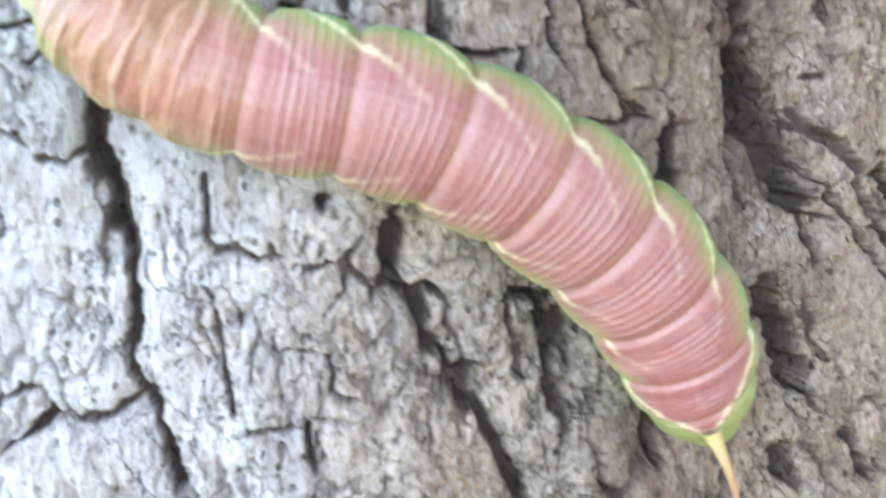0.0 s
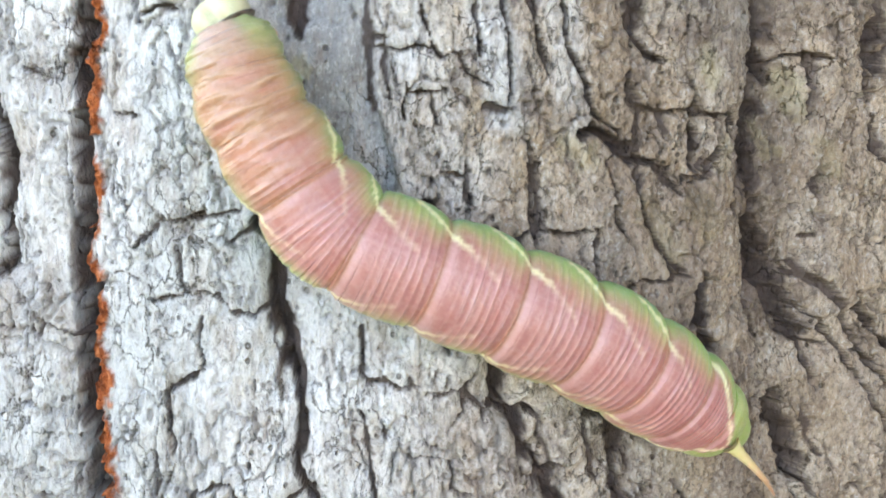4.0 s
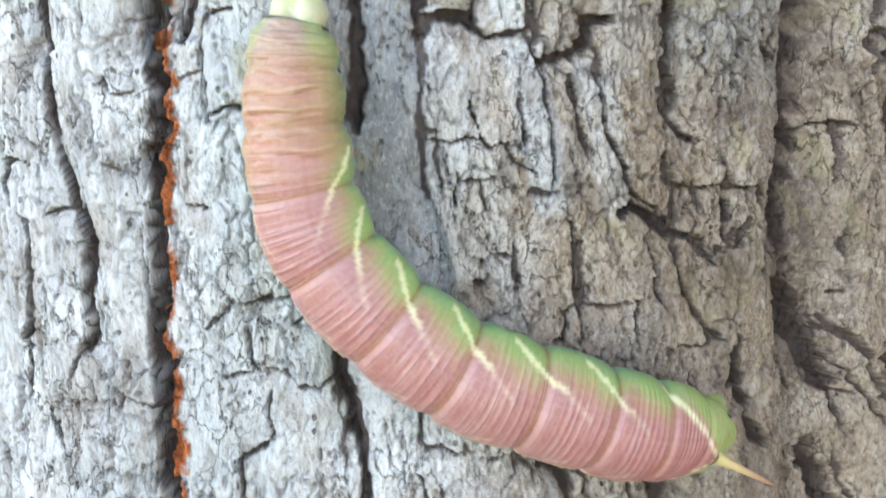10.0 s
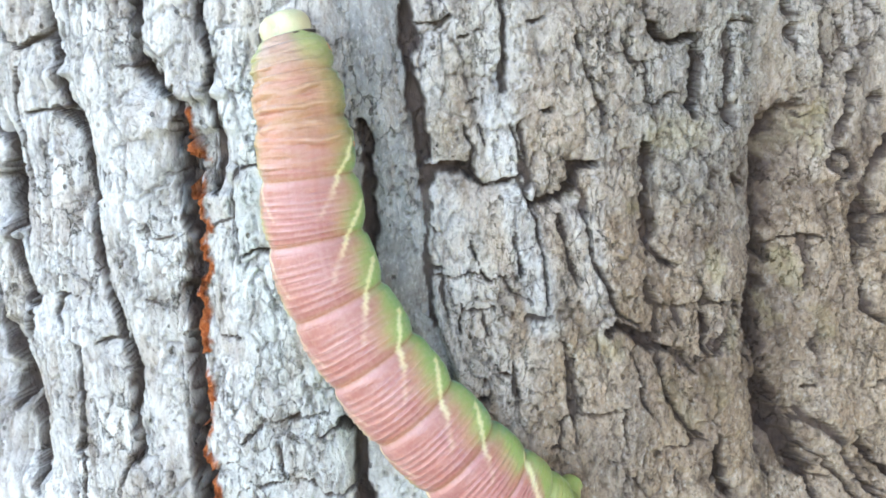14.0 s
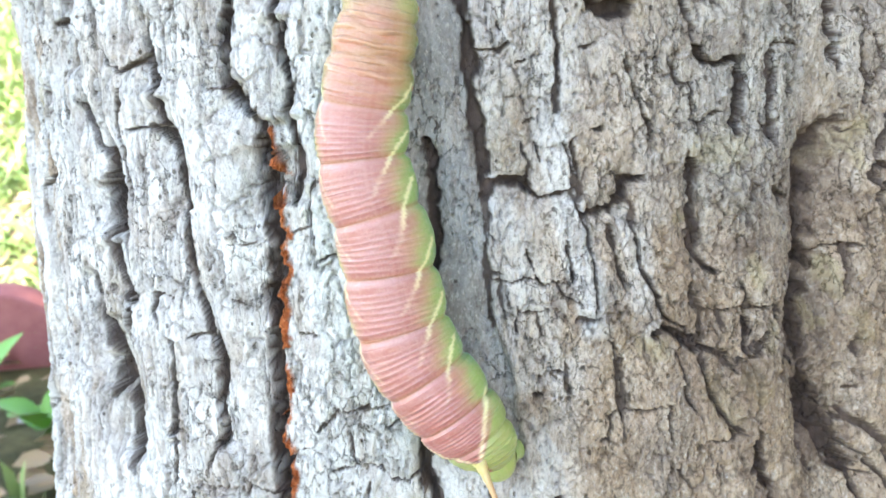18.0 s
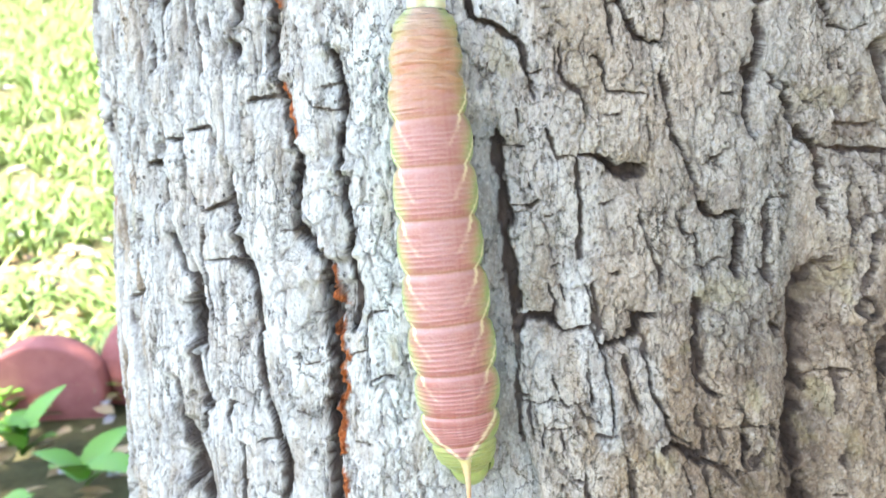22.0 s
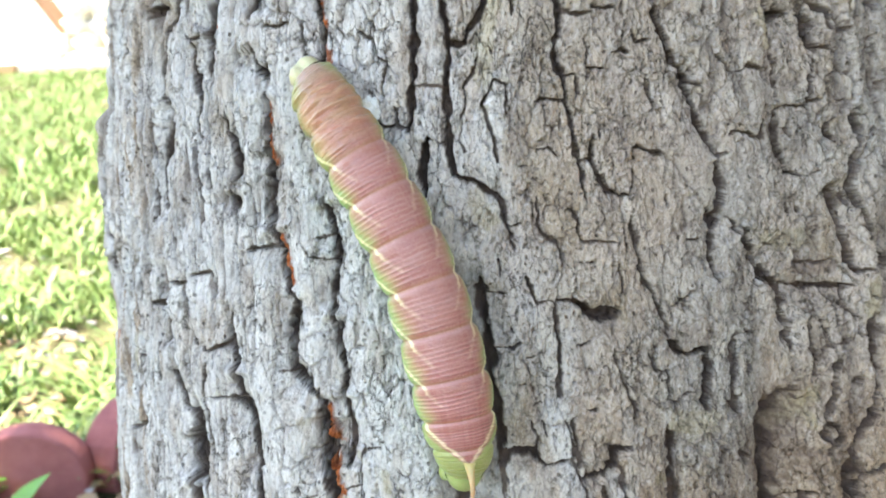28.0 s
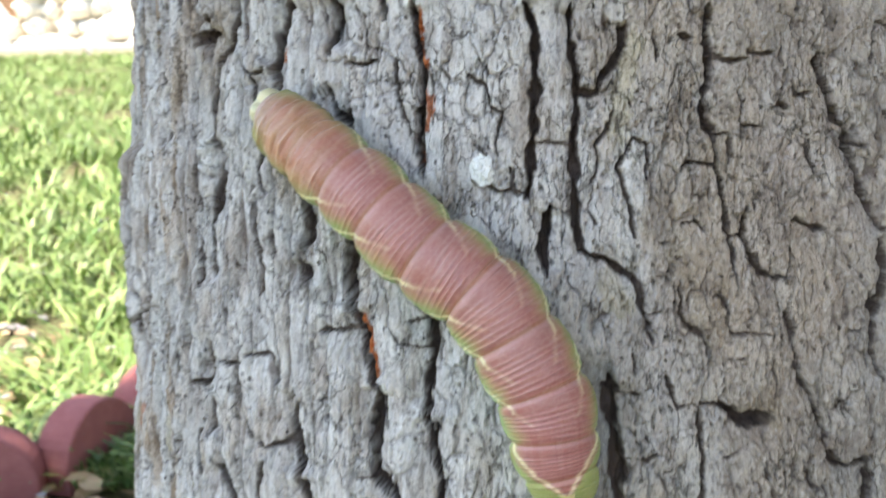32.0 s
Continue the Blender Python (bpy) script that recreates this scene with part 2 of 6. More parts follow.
# ---- numeric noise ----
def lattice(ix, iy, seed):
    n = (ix.astype(np.int64) * 374761393 + iy.astype(np.int64) * 668265263 + seed * 2147483647) & 0xFFFFFFFF
    n = ((n ^ (n >> 13)) * 1274126177) & 0xFFFFFFFF
    n = ((n ^ (n >> 16)) * 2246822519) & 0xFFFFFFFF
    return ((n ^ (n >> 15)) & 0xFFFF) / 65535.0


def smooth_noise(x, y, seed):
    """Gradient noise in about -1..1."""
    ix, iy = np.floor(x), np.floor(y)
    fx, fy = x - ix, y - iy
    u, w = fx * fx * fx * (fx * (6 * fx - 15) + 10), fy * fy * fy * (fy * (6 * fy - 15) + 10)

    def g(a, b):
        ang = lattice(ix + a, iy + b, seed) * 2 * np.pi
        return np.cos(ang) * (fx - a) + np.sin(ang) * (fy - b)

    low, high = g(0, 0) * (1 - u) + g(1, 0) * u, g(0, 1) * (1 - u) + g(1, 1) * u
    return 1.5 * (low * (1 - w) + high * w)


def fbm(x, y, seed, octaves=4, gain=0.5):
    total, amp = 0, 1.0
    for o in range(octaves):
        total = total + amp * smooth_noise(x * 2**o, y * 2**o, seed + 17 * o)
        amp *= gain
    return total


def cells(x, y, seed):
    """Nearest and second nearest distance to scattered points, and a random number for the nearest."""
    ix, iy = np.floor(x), np.floor(y)
    f1, f2, who = np.full(x.shape, 9.0), np.full(x.shape, 9.0), np.zeros(x.shape)
    for a in (-1, 0, 1):
        for b in (-1, 0, 1):
            px, py = ix + a + lattice(ix + a, iy + b, seed), iy + b + lattice(ix + a, iy + b, seed + 5)
            d = np.hypot(px - x, py - y)
            near = d < f1
            f2 = np.where(near, f1, np.minimum(f2, d))
            who = np.where(near, lattice(ix + a, iy + b, seed + 9), who)
            f1 = np.where(near, d, f1)
    return f1, f2, who


def ease(a, b, x):
    t = np.clip((x - a) / (b - a), 0, 1)
    return t * t * (3 - 2 * t)


# ---- the tree ----
RADIUS = 0.0848


def axis(z):
    """The trunk's middle line and radius at the height z; it leans back a little and swells to its foot."""
    d = z - 0.63
    up = np.maximum(d - 0.12, 0)
    r = RADIUS - 0.05 * d + 0.042 * up + 0.09 * np.exp(-np.maximum(z, 0) / 0.07)
    return -0.0229 - 0.021 * d, 0.1702 + 0.1454 * d, r


def on_trunk(s, z, h):
    """The place h metres off the trunk's mean surface; s: mm round it from its front, z: mm of height."""
    x0, y0, r = axis(np.asarray(z, float) / 1000)
    phi = np.asarray(s, float) / 1000 / RADIUS
    wide = np.where(phi > 0, 1.085, 1.0)
    return np.stack([x0 + wide * np.sin(phi) * (r + h), y0 - np.cos(phi) * (r + h), np.asarray(z, float) / 1000 + 0 * phi], -1)


FISSURES = []


def crack(width, depth, kind, *points):
    """A fissure along points of (mm round the trunk, mm of height). Unweathered cork shows in it, darkened to stand for
    shade; kind 1: wholly, 2: bright inner bark at its rim.
    """
    points = np.array(points, float)
    shrink = 1 - 0.22 * float(ease(642, 656, points[:, 1].mean()))
    FISSURES.append((0.15 + (1.4 if kind else 1.1) * shrink * width, (1.5 if kind else 1.0) * depth, kind, points))


crack(0.66, 1.9, 0, (22.2, 579.1), (24.1, 573.4), (25.9, 569.0))
crack(0.54, 1.5, 0, (5.9, 576.4), (9.6, 576.4), (10.3, 572.5))
crack(0.6, 1.7, 0, (56.7, 596.7), (61.2, 593.7), (64.7, 585.7), (69.7, 579.7))
crack(1.2, 3, 0, (71.6, 687.9), (72.8, 682.9), (70.5, 675.1), (74.8, 664.6), (80.6, 656.4))
crack(0.96, 2.2, 0, (63.7, 710.0), (69.3, 705.3), (69.0, 697.9))
crack(0.6, 1.7, 0, (67.1, 704.1), (64.3, 693.2))
crack(0.54, 1.9, 0, (55.6, 594.9), (61.8, 586.3), (68.0, 577.0), (70.7, 571.8))
crack(1, 2.6, 1, (63.9, 593.3), (67.8, 587.4), (74.6, 580.6))
crack(0.54, 1.5, 0, (65.8, 615.3), (65.9, 610.9), (68.3, 608.5))
crack(0.6, 1.9, 0, (73.5, 625.1), (69.8, 623.4), (65.8, 619.7), (65.1, 614.7))
crack(0.42, 1.4, 0, (63.5, 652.1), (64.6, 646.6))
crack(0.72, 2, 1, (73.7, 651.4), (73.7, 641.1), (72.0, 634.0), (68.0, 629.2), (64.8, 618.8), (66.5, 610.6))
crack(1, 2.4, 1, (-45.1, 644.7), (-43.6, 643.1), (-42.2, 641.3), (-41.3, 638.3), (-40.9, 634.6), (-40.0, 632.2), (-39.4, 629.1), (-38.7, 626.0), (-38.3, 622.9), (-37.4, 620.4), (-36.6, 618.0), (-36.2, 616.1), (-35.5, 615.3), (-34.7, 612.5), (-35.0, 609.2), (-35.6, 606.5), (-35.1, 603.3), (-35.6, 601.3), (-36.5, 599.9))
crack(0.36, 1.4, 0, (-47.9, 620.5), (-45.4, 621.1), (-42.7, 620.8))
crack(0.65, 1.9, 0, (-45.4, 621.1), (-46.9, 620.6), (-47.5, 617.9), (-46.3, 616.1))
crack(2, 3.8, 2, (-26.6, 643.6), (-26.4, 640.1), (-26.2, 636.5), (-25.5, 633.0), (-25.4, 628.2), (-26.0, 623.4), (-26.1, 617.1), (-26.1, 613.5), (-26.2, 610.2), (-26.7, 607.1), (-27.0, 603.9), (-27.0, 600.7), (-26.6, 596.9), (-26.5, 592.9), (-26.4, 586.0), (-26.0, 578.5), (-25.6, 571.0))
crack(0.82, 2.1, 1, (-21.5, 643.6), (-21.4, 640.2), (-21.6, 637.8), (-22.0, 635.5))
crack(0.37, 1.5, 0, (-19.6, 635.0), (-19.5, 637.3), (-18.6, 638.5), (-16.9, 638.8), (-15.7, 639.1))
crack(0.38, 1.5, 0, (-19.6, 635.0), (-19.5, 632.6), (-19.4, 630.9), (-19.1, 628.5), (-19.1, 627.0))
crack(0.19, 1.2, 0, (-22.9, 631.5), (-21.5, 632.0), (-19.5, 632.2))
crack(0.31, 1.4, 0, (-19.1, 628.2), (-18.2, 628.2), (-16.5, 628.6), (-14.8, 628.8))
crack(0.26, 1.3, 0, (-31.4, 631.2), (-30.7, 629.7), (-30.0, 629.5), (-28.1, 629.9))
crack(0.26, 1.3, 0, (-32.2, 621.9), (-30.6, 621.4), (-29.0, 620.9))
crack(0.19, 1.2, 0, (-22.3, 618.1), (-19.3, 618.1))
crack(1, 2.4, 0, (-44.6, 615.0), (-43.4, 611.9), (-43.6, 607.9), (-43.7, 604.5), (-44.0, 601.8), (-44.7, 600.3))
crack(0.66, 1.9, 0, (-44.7, 600.3), (-44.1, 600.1), (-44.4, 596.3), (-45.1, 592.6))
crack(0.35, 1.4, 0, (-35.6, 601.3), (-36.5, 599.9), (-38.2, 596.9), (-38.6, 594.8))
crack(0.58, 1.8, 0, (-41.7, 593.5), (-41.0, 590.8), (-39.9, 588.4), (-39.3, 586.3))
crack(0.27, 1.3, 0, (-32.3, 595.5), (-30.4, 594.6), (-29.0, 594.2), (-27.5, 593.8), (-26.6, 593.8))
crack(0.31, 1.4, 0, (-17.2, 608.0), (-16.3, 607.3), (-14.1, 607.8), (-12.1, 608.4), (-10.8, 608.6), (-8.7, 608.9))
crack(0.19, 1.2, 0, (-17.2, 608.0), (-18.0, 606.3), (-19.4, 605.2), (-20.0, 604.5))
crack(0.31, 1.4, 0, (-7.2, 607.7), (-8.5, 606.5), (-9.7, 605.6))
crack(0.19, 1.2, 0, (-15.8, 604.9), (-15.2, 602.4), (-14.7, 600.8), (-14.4, 600.2), (-13.8, 599.9))
crack(0.26, 1.3, 0, (-18.1, 599.0), (-16.4, 599.5), (-14.7, 600.1), (-13.8, 599.9), (-13.1, 600.5), (-11.3, 600.1), (-10.3, 599.2), (-10.0, 598.4), (-8.5, 598.3), (-7.5, 597.7))
crack(0.25, 1.3, 0, (-5.9, 598.7), (-7.0, 598.6), (-7.6, 597.4))
crack(1.1, 2.5, 1, (-7.2, 607.7), (-5.3, 606.0), (-5.3, 600.8), (-4.5, 597.2), (-4.0, 593.9), (-3.3, 590.7), (-3.0, 589.3))
crack(0.33, 1.4, 0, (-17.2, 589.3), (-16.4, 590.2), (-14.8, 591.1), (-13.1, 592.1))
crack(0.2, 1.2, 0, (-22.9, 601.4), (-20.2, 601.4))
crack(1.1, 2.5, 1, (-2.4, 643.8), (-2.2, 640.4), (-2.3, 636.9), (-2.2, 633.4), (-2.4, 629.9), (-2.8, 626.4))
crack(0.48, 1.6, 0, (4.1, 644.2), (3.8, 643.7), (4.0, 640.9), (4.2, 638.6), (4.4, 636.2), (4.4, 632.2), (4.3, 628.7), (4.4, 625.8), (4.4, 622.2), (4.7, 619.1))
crack(0.73, 2, 1, (4.4, 636.2), (5.2, 636.5), (5.3, 638.0), (6.1, 638.1), (7.8, 638.2), (9.5, 638.2), (10.0, 637.0))
crack(0.37, 1.4, 1, (10.1, 639.6), (9.5, 638.2), (10.0, 637.0), (10.8, 636.0), (12.8, 636.2), (14.5, 636.5), (15.3, 636.8), (15.6, 637.1))
crack(0.31, 1.4, 0, (14.4, 643.5), (14.9, 641.2), (15.3, 639.2), (15.6, 637.1), (15.3, 636.8))
crack(0.18, 1.2, 0, (9.3, 643.6), (9.7, 641.3), (10.1, 639.6), (9.5, 638.2))
crack(0.18, 1.2, 0, (10.7, 643.6), (11.3, 640.7))
crack(0.31, 1.4, 0, (15.2, 636.8), (15.3, 636.5), (15.7, 634.8), (16.2, 633.5), (16.4, 633.3))
crack(0.62, 1.8, 1, (16.2, 633.5), (16.4, 633.3), (18.0, 633.6), (19.5, 634.0), (21.0, 634.2), (21.7, 635.7))
crack(0.25, 1.3, 0, (15.7, 634.8), (16.2, 633.6), (16.8, 631.7), (17.2, 629.4), (17.5, 626.9), (17.7, 624.0), (17.8, 621.5), (17.7, 619.5), (17.7, 619.2))
crack(0.25, 1.3, 0, (14.4, 630.1), (14.7, 627.2), (14.9, 624.7))
crack(0.25, 1.3, 0, (12.7, 625.4), (13.1, 624.2), (13.5, 622.7), (14.7, 622.4), (15.6, 621.8))
crack(0.24, 1.3, 0, (4.4, 626.5), (4.9, 626.5), (5.7, 626.5))
crack(0.24, 1.3, 0, (4.4, 625.4), (5.7, 625.5), (7.4, 625.3), (8.5, 625.6), (10.2, 625.7), (11.1, 624.6), (11.9, 625.2), (12.7, 625.4))
crack(0.24, 1.3, 0, (9.2, 629.7), (9.6, 628.0), (10.0, 626.1), (10.0, 625.7))
crack(0.31, 1.4, 0, (7.7, 620.9), (8.9, 620.9), (10.1, 621.1), (11.6, 621.2))
crack(0.37, 1.5, 0, (15.2, 619.4), (16.4, 619.5), (17.3, 619.0), (18.3, 619.4))
crack(0.82, 2.1, 1, (19.5, 634.0), (21.0, 634.2), (21.7, 635.7), (21.9, 636.8), (22.5, 637.4), (24.1, 637.6))
crack(0.25, 1.3, 0, (19.7, 631.6), (20.2, 628.6), (20.8, 625.0), (22.0, 622.4))
crack(0.18, 1.2, 0, (5.8, 625.4), (5.7, 623.9), (6.1, 621.6), (6.4, 620.3))
crack(0.18, 1.2, 0, (7.8, 622.0), (7.7, 618.4))
crack(0.18, 1.2, 0, (10.2, 621.1), (10.3, 620.2), (10.6, 617.7))
crack(0.38, 1.5, 0, (21.4, 635.0), (22.9, 634.4), (23.1, 631.4), (23.2, 628.4), (23.6, 625.9), (24.4, 624.1), (25.4, 622.4), (26.1, 621.4))
crack(0.92, 2.3, 1, (30.9, 639.4), (31.6, 638.8), (31.5, 635.1), (31.4, 632.0), (31.5, 629.0), (31.9, 626.5), (31.4, 625.3))
crack(0.53, 1.7, 1, (31.5, 629.0), (31.9, 626.5), (32.7, 624.6), (33.8, 623.8))
crack(0.33, 1.4, 0, (30.4, 640.6), (30.9, 639.4), (31.6, 638.8))
crack(0.63, 1.8, 0, (41.8, 642.5), (43.8, 641.4), (44.0, 639.8))
crack(0.35, 1.4, 0, (43.6, 635.4), (43.3, 633.3), (44.6, 631.8), (45.6, 631.1))
crack(0.75, 2, 1, (52.6, 640.4), (53.2, 637.7), (53.8, 635.0), (52.9, 632.4), (52.8, 629.7), (52.8, 628.4))
crack(1.1, 2.5, 1, (56.9, 641.5), (56.3, 639.5), (55.4, 637.6), (53.3, 637.2))
crack(1.2, 2.7, 1, (50.9, 624.9), (51.0, 621.8), (50.3, 619.2), (49.4, 618.9))
crack(0.67, 1.9, 1, (52.8, 629.7), (52.8, 628.4), (52.2, 624.4))
crack(1, 2.4, 1, (50.3, 619.2), (50.9, 617.1), (48.5, 614.9), (46.9, 612.6), (46.3, 612.7))
crack(0.46, 1.6, 0, (53.3, 621.1), (55.4, 622.6), (56.7, 622.8), (59.5, 622.6))
crack(0.46, 1.6, 0, (57.8, 622.7), (57.7, 621.0), (57.8, 618.2), (57.2, 615.7))
crack(0.4, 1.5, 0, (30.3, 622.3), (30.6, 620.4), (31.6, 619.0), (34.6, 618.3), (37.6, 618.2), (38.1, 618.4))
crack(0.41, 1.5, 0, (37.9, 620.1), (38.3, 619.4), (38.9, 618.1), (41.4, 617.3), (43.1, 617.7))
crack(0.35, 1.4, 0, (43.1, 617.7), (44.2, 615.8), (44.2, 614.0))
crack(0.27, 1.3, 0, (37.1, 622.1), (37.9, 620.1), (38.3, 618.4), (38.3, 617.9))
crack(0.39, 1.5, 0, (25.4, 622.4), (25.6, 621.5), (26.3, 618.9), (27.8, 617.3), (29.6, 616.4), (29.8, 614.8))
crack(0.85, 2.2, 1, (25.0, 616.6), (27.5, 616.3), (29.8, 614.8), (31.5, 613.3), (32.9, 612.8), (33.4, 612.7))
crack(0.54, 1.7, 0, (34.6, 618.3), (34.5, 618.0), (34.5, 615.4))
crack(0.82, 2.1, 1, (38.3, 617.9), (38.2, 617.5), (38.9, 615.4), (38.0, 613.6), (38.0, 611.2))
crack(0.42, 1.5, 0, (41.8, 613.6), (40.4, 611.9), (39.6, 610.7), (38.2, 610.4))
crack(0.44, 1.6, 0, (19.6, 615.9), (19.9, 613.3), (20.1, 610.9), (19.9, 608.4), (20.3, 606.8))
crack(0.45, 1.6, 0, (20.4, 613.3), (20.7, 609.6), (20.7, 606.9), (20.7, 604.5), (20.4, 603.2))
crack(0.32, 1.4, 0, (18.4, 602.8), (18.7, 604.2), (18.7, 606.0), (19.7, 606.5), (20.3, 606.8), (20.7, 606.8))
crack(0.26, 1.3, 0, (20.7, 606.9), (20.9, 606.7), (22.8, 606.3), (24.6, 606.3), (26.3, 606.4))
crack(0.32, 1.4, 0, (17.2, 602.7), (18.4, 602.8), (18.7, 604.2))
crack(0.25, 1.3, 0, (11.0, 612.9), (13.1, 612.5), (13.4, 612.5))
crack(0.19, 1.2, 0, (13.4, 614.5), (13.4, 611.5), (13.8, 609.5))
crack(0.62, 1.8, 0, (9.5, 610.4), (10.4, 609.4))
crack(0.2, 1.2, 0, (28.2, 613.2), (28.7, 612.4), (29.3, 608.5), (29.7, 605.8))
crack(0.41, 1.5, 0, (32.2, 613.0), (31.8, 611.9), (32.1, 608.7), (33.2, 605.9), (34.1, 603.1), (35.6, 600.8), (37.1, 600.0))
crack(0.41, 1.5, 0, (32.9, 612.8), (34.4, 612.2), (35.8, 610.4), (36.5, 610.0))
crack(0.41, 1.5, 0, (36.0, 610.2), (36.6, 611.2), (39.0, 611.1), (40.0, 612.6))
crack(0.27, 1.3, 0, (37.2, 600.2), (34.8, 600.3), (32.7, 600.0), (30.7, 600.4), (30.2, 599.5))
crack(0.2, 1.2, 0, (26.3, 606.4), (26.7, 603.0), (26.8, 601.1))
crack(1.2, 2.7, 1, (50.7, 606.0), (51.1, 603.8), (51.8, 602.8))
crack(1.6, 3.2, 1, (51.1, 603.8), (51.8, 602.8), (54.0, 600.2), (54.5, 597.1), (55.3, 593.3), (56.5, 589.3), (57.6, 589.1))
crack(0.64, 1.9, 0, (57.1, 598.1), (58.1, 596.1), (60.0, 594.8), (61.2, 592.3))
crack(1.1, 2.5, 1, (39.5, 600.0), (39.9, 597.9), (39.7, 595.9), (40.2, 593.1), (41.5, 591.3))
crack(0.96, 2.3, 1, (40.2, 593.1), (41.5, 591.3), (42.6, 587.5), (44.2, 585.5))
crack(0.36, 1.4, 0, (46.2, 611.1), (45.2, 610.9), (44.5, 607.7), (44.0, 605.8))
crack(0.46, 1.6, 0, (47.4, 597.9), (50.2, 592.6), (52.1, 589.0))
crack(0.49, 1.6, 0, (57.6, 589.1), (57.9, 584.6), (59.2, 581.4))
crack(0.55, 1.7, 0, (33.4, 597.3), (32.6, 595.4))
crack(1.6, 3.4, 1, (-36.9, 717.9), (-36.4, 714.0), (-37.2, 710.1))
crack(1.2, 2.7, 1, (-38.1, 705.3), (-36.8, 701.4), (-35.0, 699.9), (-33.7, 701.8))
crack(0.5, 1.7, 0, (-34.2, 708.5), (-31.6, 708.1), (-29.1, 708.8))
crack(0.98, 2.4, 2, (-23.3, 716.1), (-23.0, 711.3), (-22.3, 706.6), (-22.4, 702.8), (-22.7, 701.9))
crack(1.1, 2.5, 1, (-22.4, 702.8), (-22.7, 701.9), (-23.4, 698.1), (-22.5, 693.4))
crack(0.68, 1.9, 0, (-26.3, 708.6), (-26.1, 703.9), (-25.4, 701.0), (-23.9, 698.2), (-23.4, 698.1))
crack(0.9, 2.2, 0, (-28.2, 717.3), (-27.8, 714.4))
crack(1.8, 3.6, 1, (-34.9, 687.9), (-34.6, 684.0), (-35.5, 679.1), (-34.4, 674.4))
crack(1.3, 2.8, 2, (-33.8, 674.4), (-33.0, 671.5), (-32.3, 667.8), (-31.3, 664.0), (-30.6, 664.0))
crack(1.6, 3.3, 1, (-30.6, 664.1), (-30.9, 660.2), (-31.7, 655.4), (-31.6, 651.6), (-30.2, 648.9), (-28.1, 647.6))
crack(1.4, 3, 1, (-32.0, 650.6), (-30.2, 648.7), (-28.1, 647.6), (-26.4, 647.3))
crack(1.4, 3, 2, (-26.4, 647.3), (-26.0, 643.6), (-26.0, 638.9), (-26.3, 634.0), (-25.5, 633.0))
crack(1.3, 2.9, 1, (-23.8, 679.3), (-22.4, 674.7), (-21.9, 670.0), (-22.9, 665.3), (-23.1, 660.6))
crack(1.1, 2.5, 1, (-23.1, 660.6), (-22.2, 655.1), (-21.3, 651.4), (-21.9, 647.6))
crack(0.97, 2.4, 1, (-21.9, 647.6), (-21.2, 643.0), (-21.8, 638.3), (-21.6, 637.8))
crack(0.7, 1.9, 0, (-39.7, 670.7), (-37.1, 671.2), (-34.5, 671.5), (-32.9, 671.1))
crack(0.48, 1.6, 0, (-25.8, 673.2), (-23.0, 673.5), (-22.3, 673.6))
crack(0.29, 1.3, 0, (-27.0, 669.9), (-23.6, 669.5), (-22.1, 669.2))
crack(1.6, 3.2, 1, (-66.0, 666.9), (-65.4, 662.8), (-65.0, 658.5))
crack(0.9, 2.2, 1, (-70.5, 657.7), (-63.2, 658.8))
crack(1.8, 3.6, 1, (-65.5, 658.5), (-66.1, 654.2), (-64.7, 650.2))
crack(0.74, 2, 0, (-63.0, 663.0), (-56.8, 663.3), (-56.0, 659.8), (-55.5, 655.8), (-54.8, 653.8), (-53.1, 652.5), (-50.5, 652.2), (-48.9, 653.1), (-46.1, 653.9), (-44.8, 654.6))
crack(0.53, 1.7, 0, (-55.2, 665.0), (-50.0, 666.0), (-49.1, 665.6))
crack(0.62, 1.8, 0, (-50.0, 666.0), (-49.1, 665.6), (-48.7, 661.6))
crack(1.4, 3.1, 1, (-44.8, 661.1), (-45.9, 656.9), (-44.5, 654.2), (-44.2, 649.2))
crack(1, 2.4, 1, (-44.2, 649.2), (-43.5, 645.4), (-41.6, 641.8), (-41.3, 636.9), (-40.4, 632.2), (-40.0, 632.2))
crack(1.3, 2.9, 1, (-63.8, 647.2), (-60.8, 643.5), (-58.1, 639.9), (-56.6, 635.1), (-56.9, 628.7), (-58.1, 626.6))
crack(0.9, 2.3, 0, (-68.0, 650.6), (-68.2, 645.3), (-67.4, 643.3))
crack(0.53, 1.7, 0, (-52.2, 649.2), (-53.3, 643.9), (-52.0, 638.1), (-50.7, 633.3))
crack(1.1, 2.5, 0, (-76.1, 635.8), (-76.3, 632.4))
crack(0.61, 1.8, 0, (-87.0, 629.4), (-78.1, 632.5), (-76.3, 632.4))
crack(0.83, 2.2, 0, (-79.0, 642.9), (-80.4, 638.1))
crack(0.31, 1.4, 0, (-51.1, 643.8), (-45.1, 644.7), (-43.5, 645.4))
crack(0.4, 1.5, 0, (-34.3, 650.4), (-32.0, 650.6), (-31.3, 650.9))
crack(1.1, 2.6, 1, (-7.3, 716.0), (-6.0, 712.3), (-5.9, 707.6), (-6.0, 703.0), (-6.8, 697.6), (-7.0, 693.9), (-7.7, 690.2))
crack(0.76, 2, 1, (-0.8, 715.7), (-0.8, 711.1), (-0.3, 707.4), (-0.2, 704.6), (0.9, 703.6), (2.7, 704.0), (3.2, 705.8), (4.7, 707.6), (5.7, 709.8), (6.4, 713.4))
crack(0.94, 2.3, 1, (-0.2, 704.6), (-0.6, 700.0), (-1.0, 695.5), (-1.0, 691.8), (-0.8, 688.1), (-0.7, 684.5), (-0.3, 683.1))
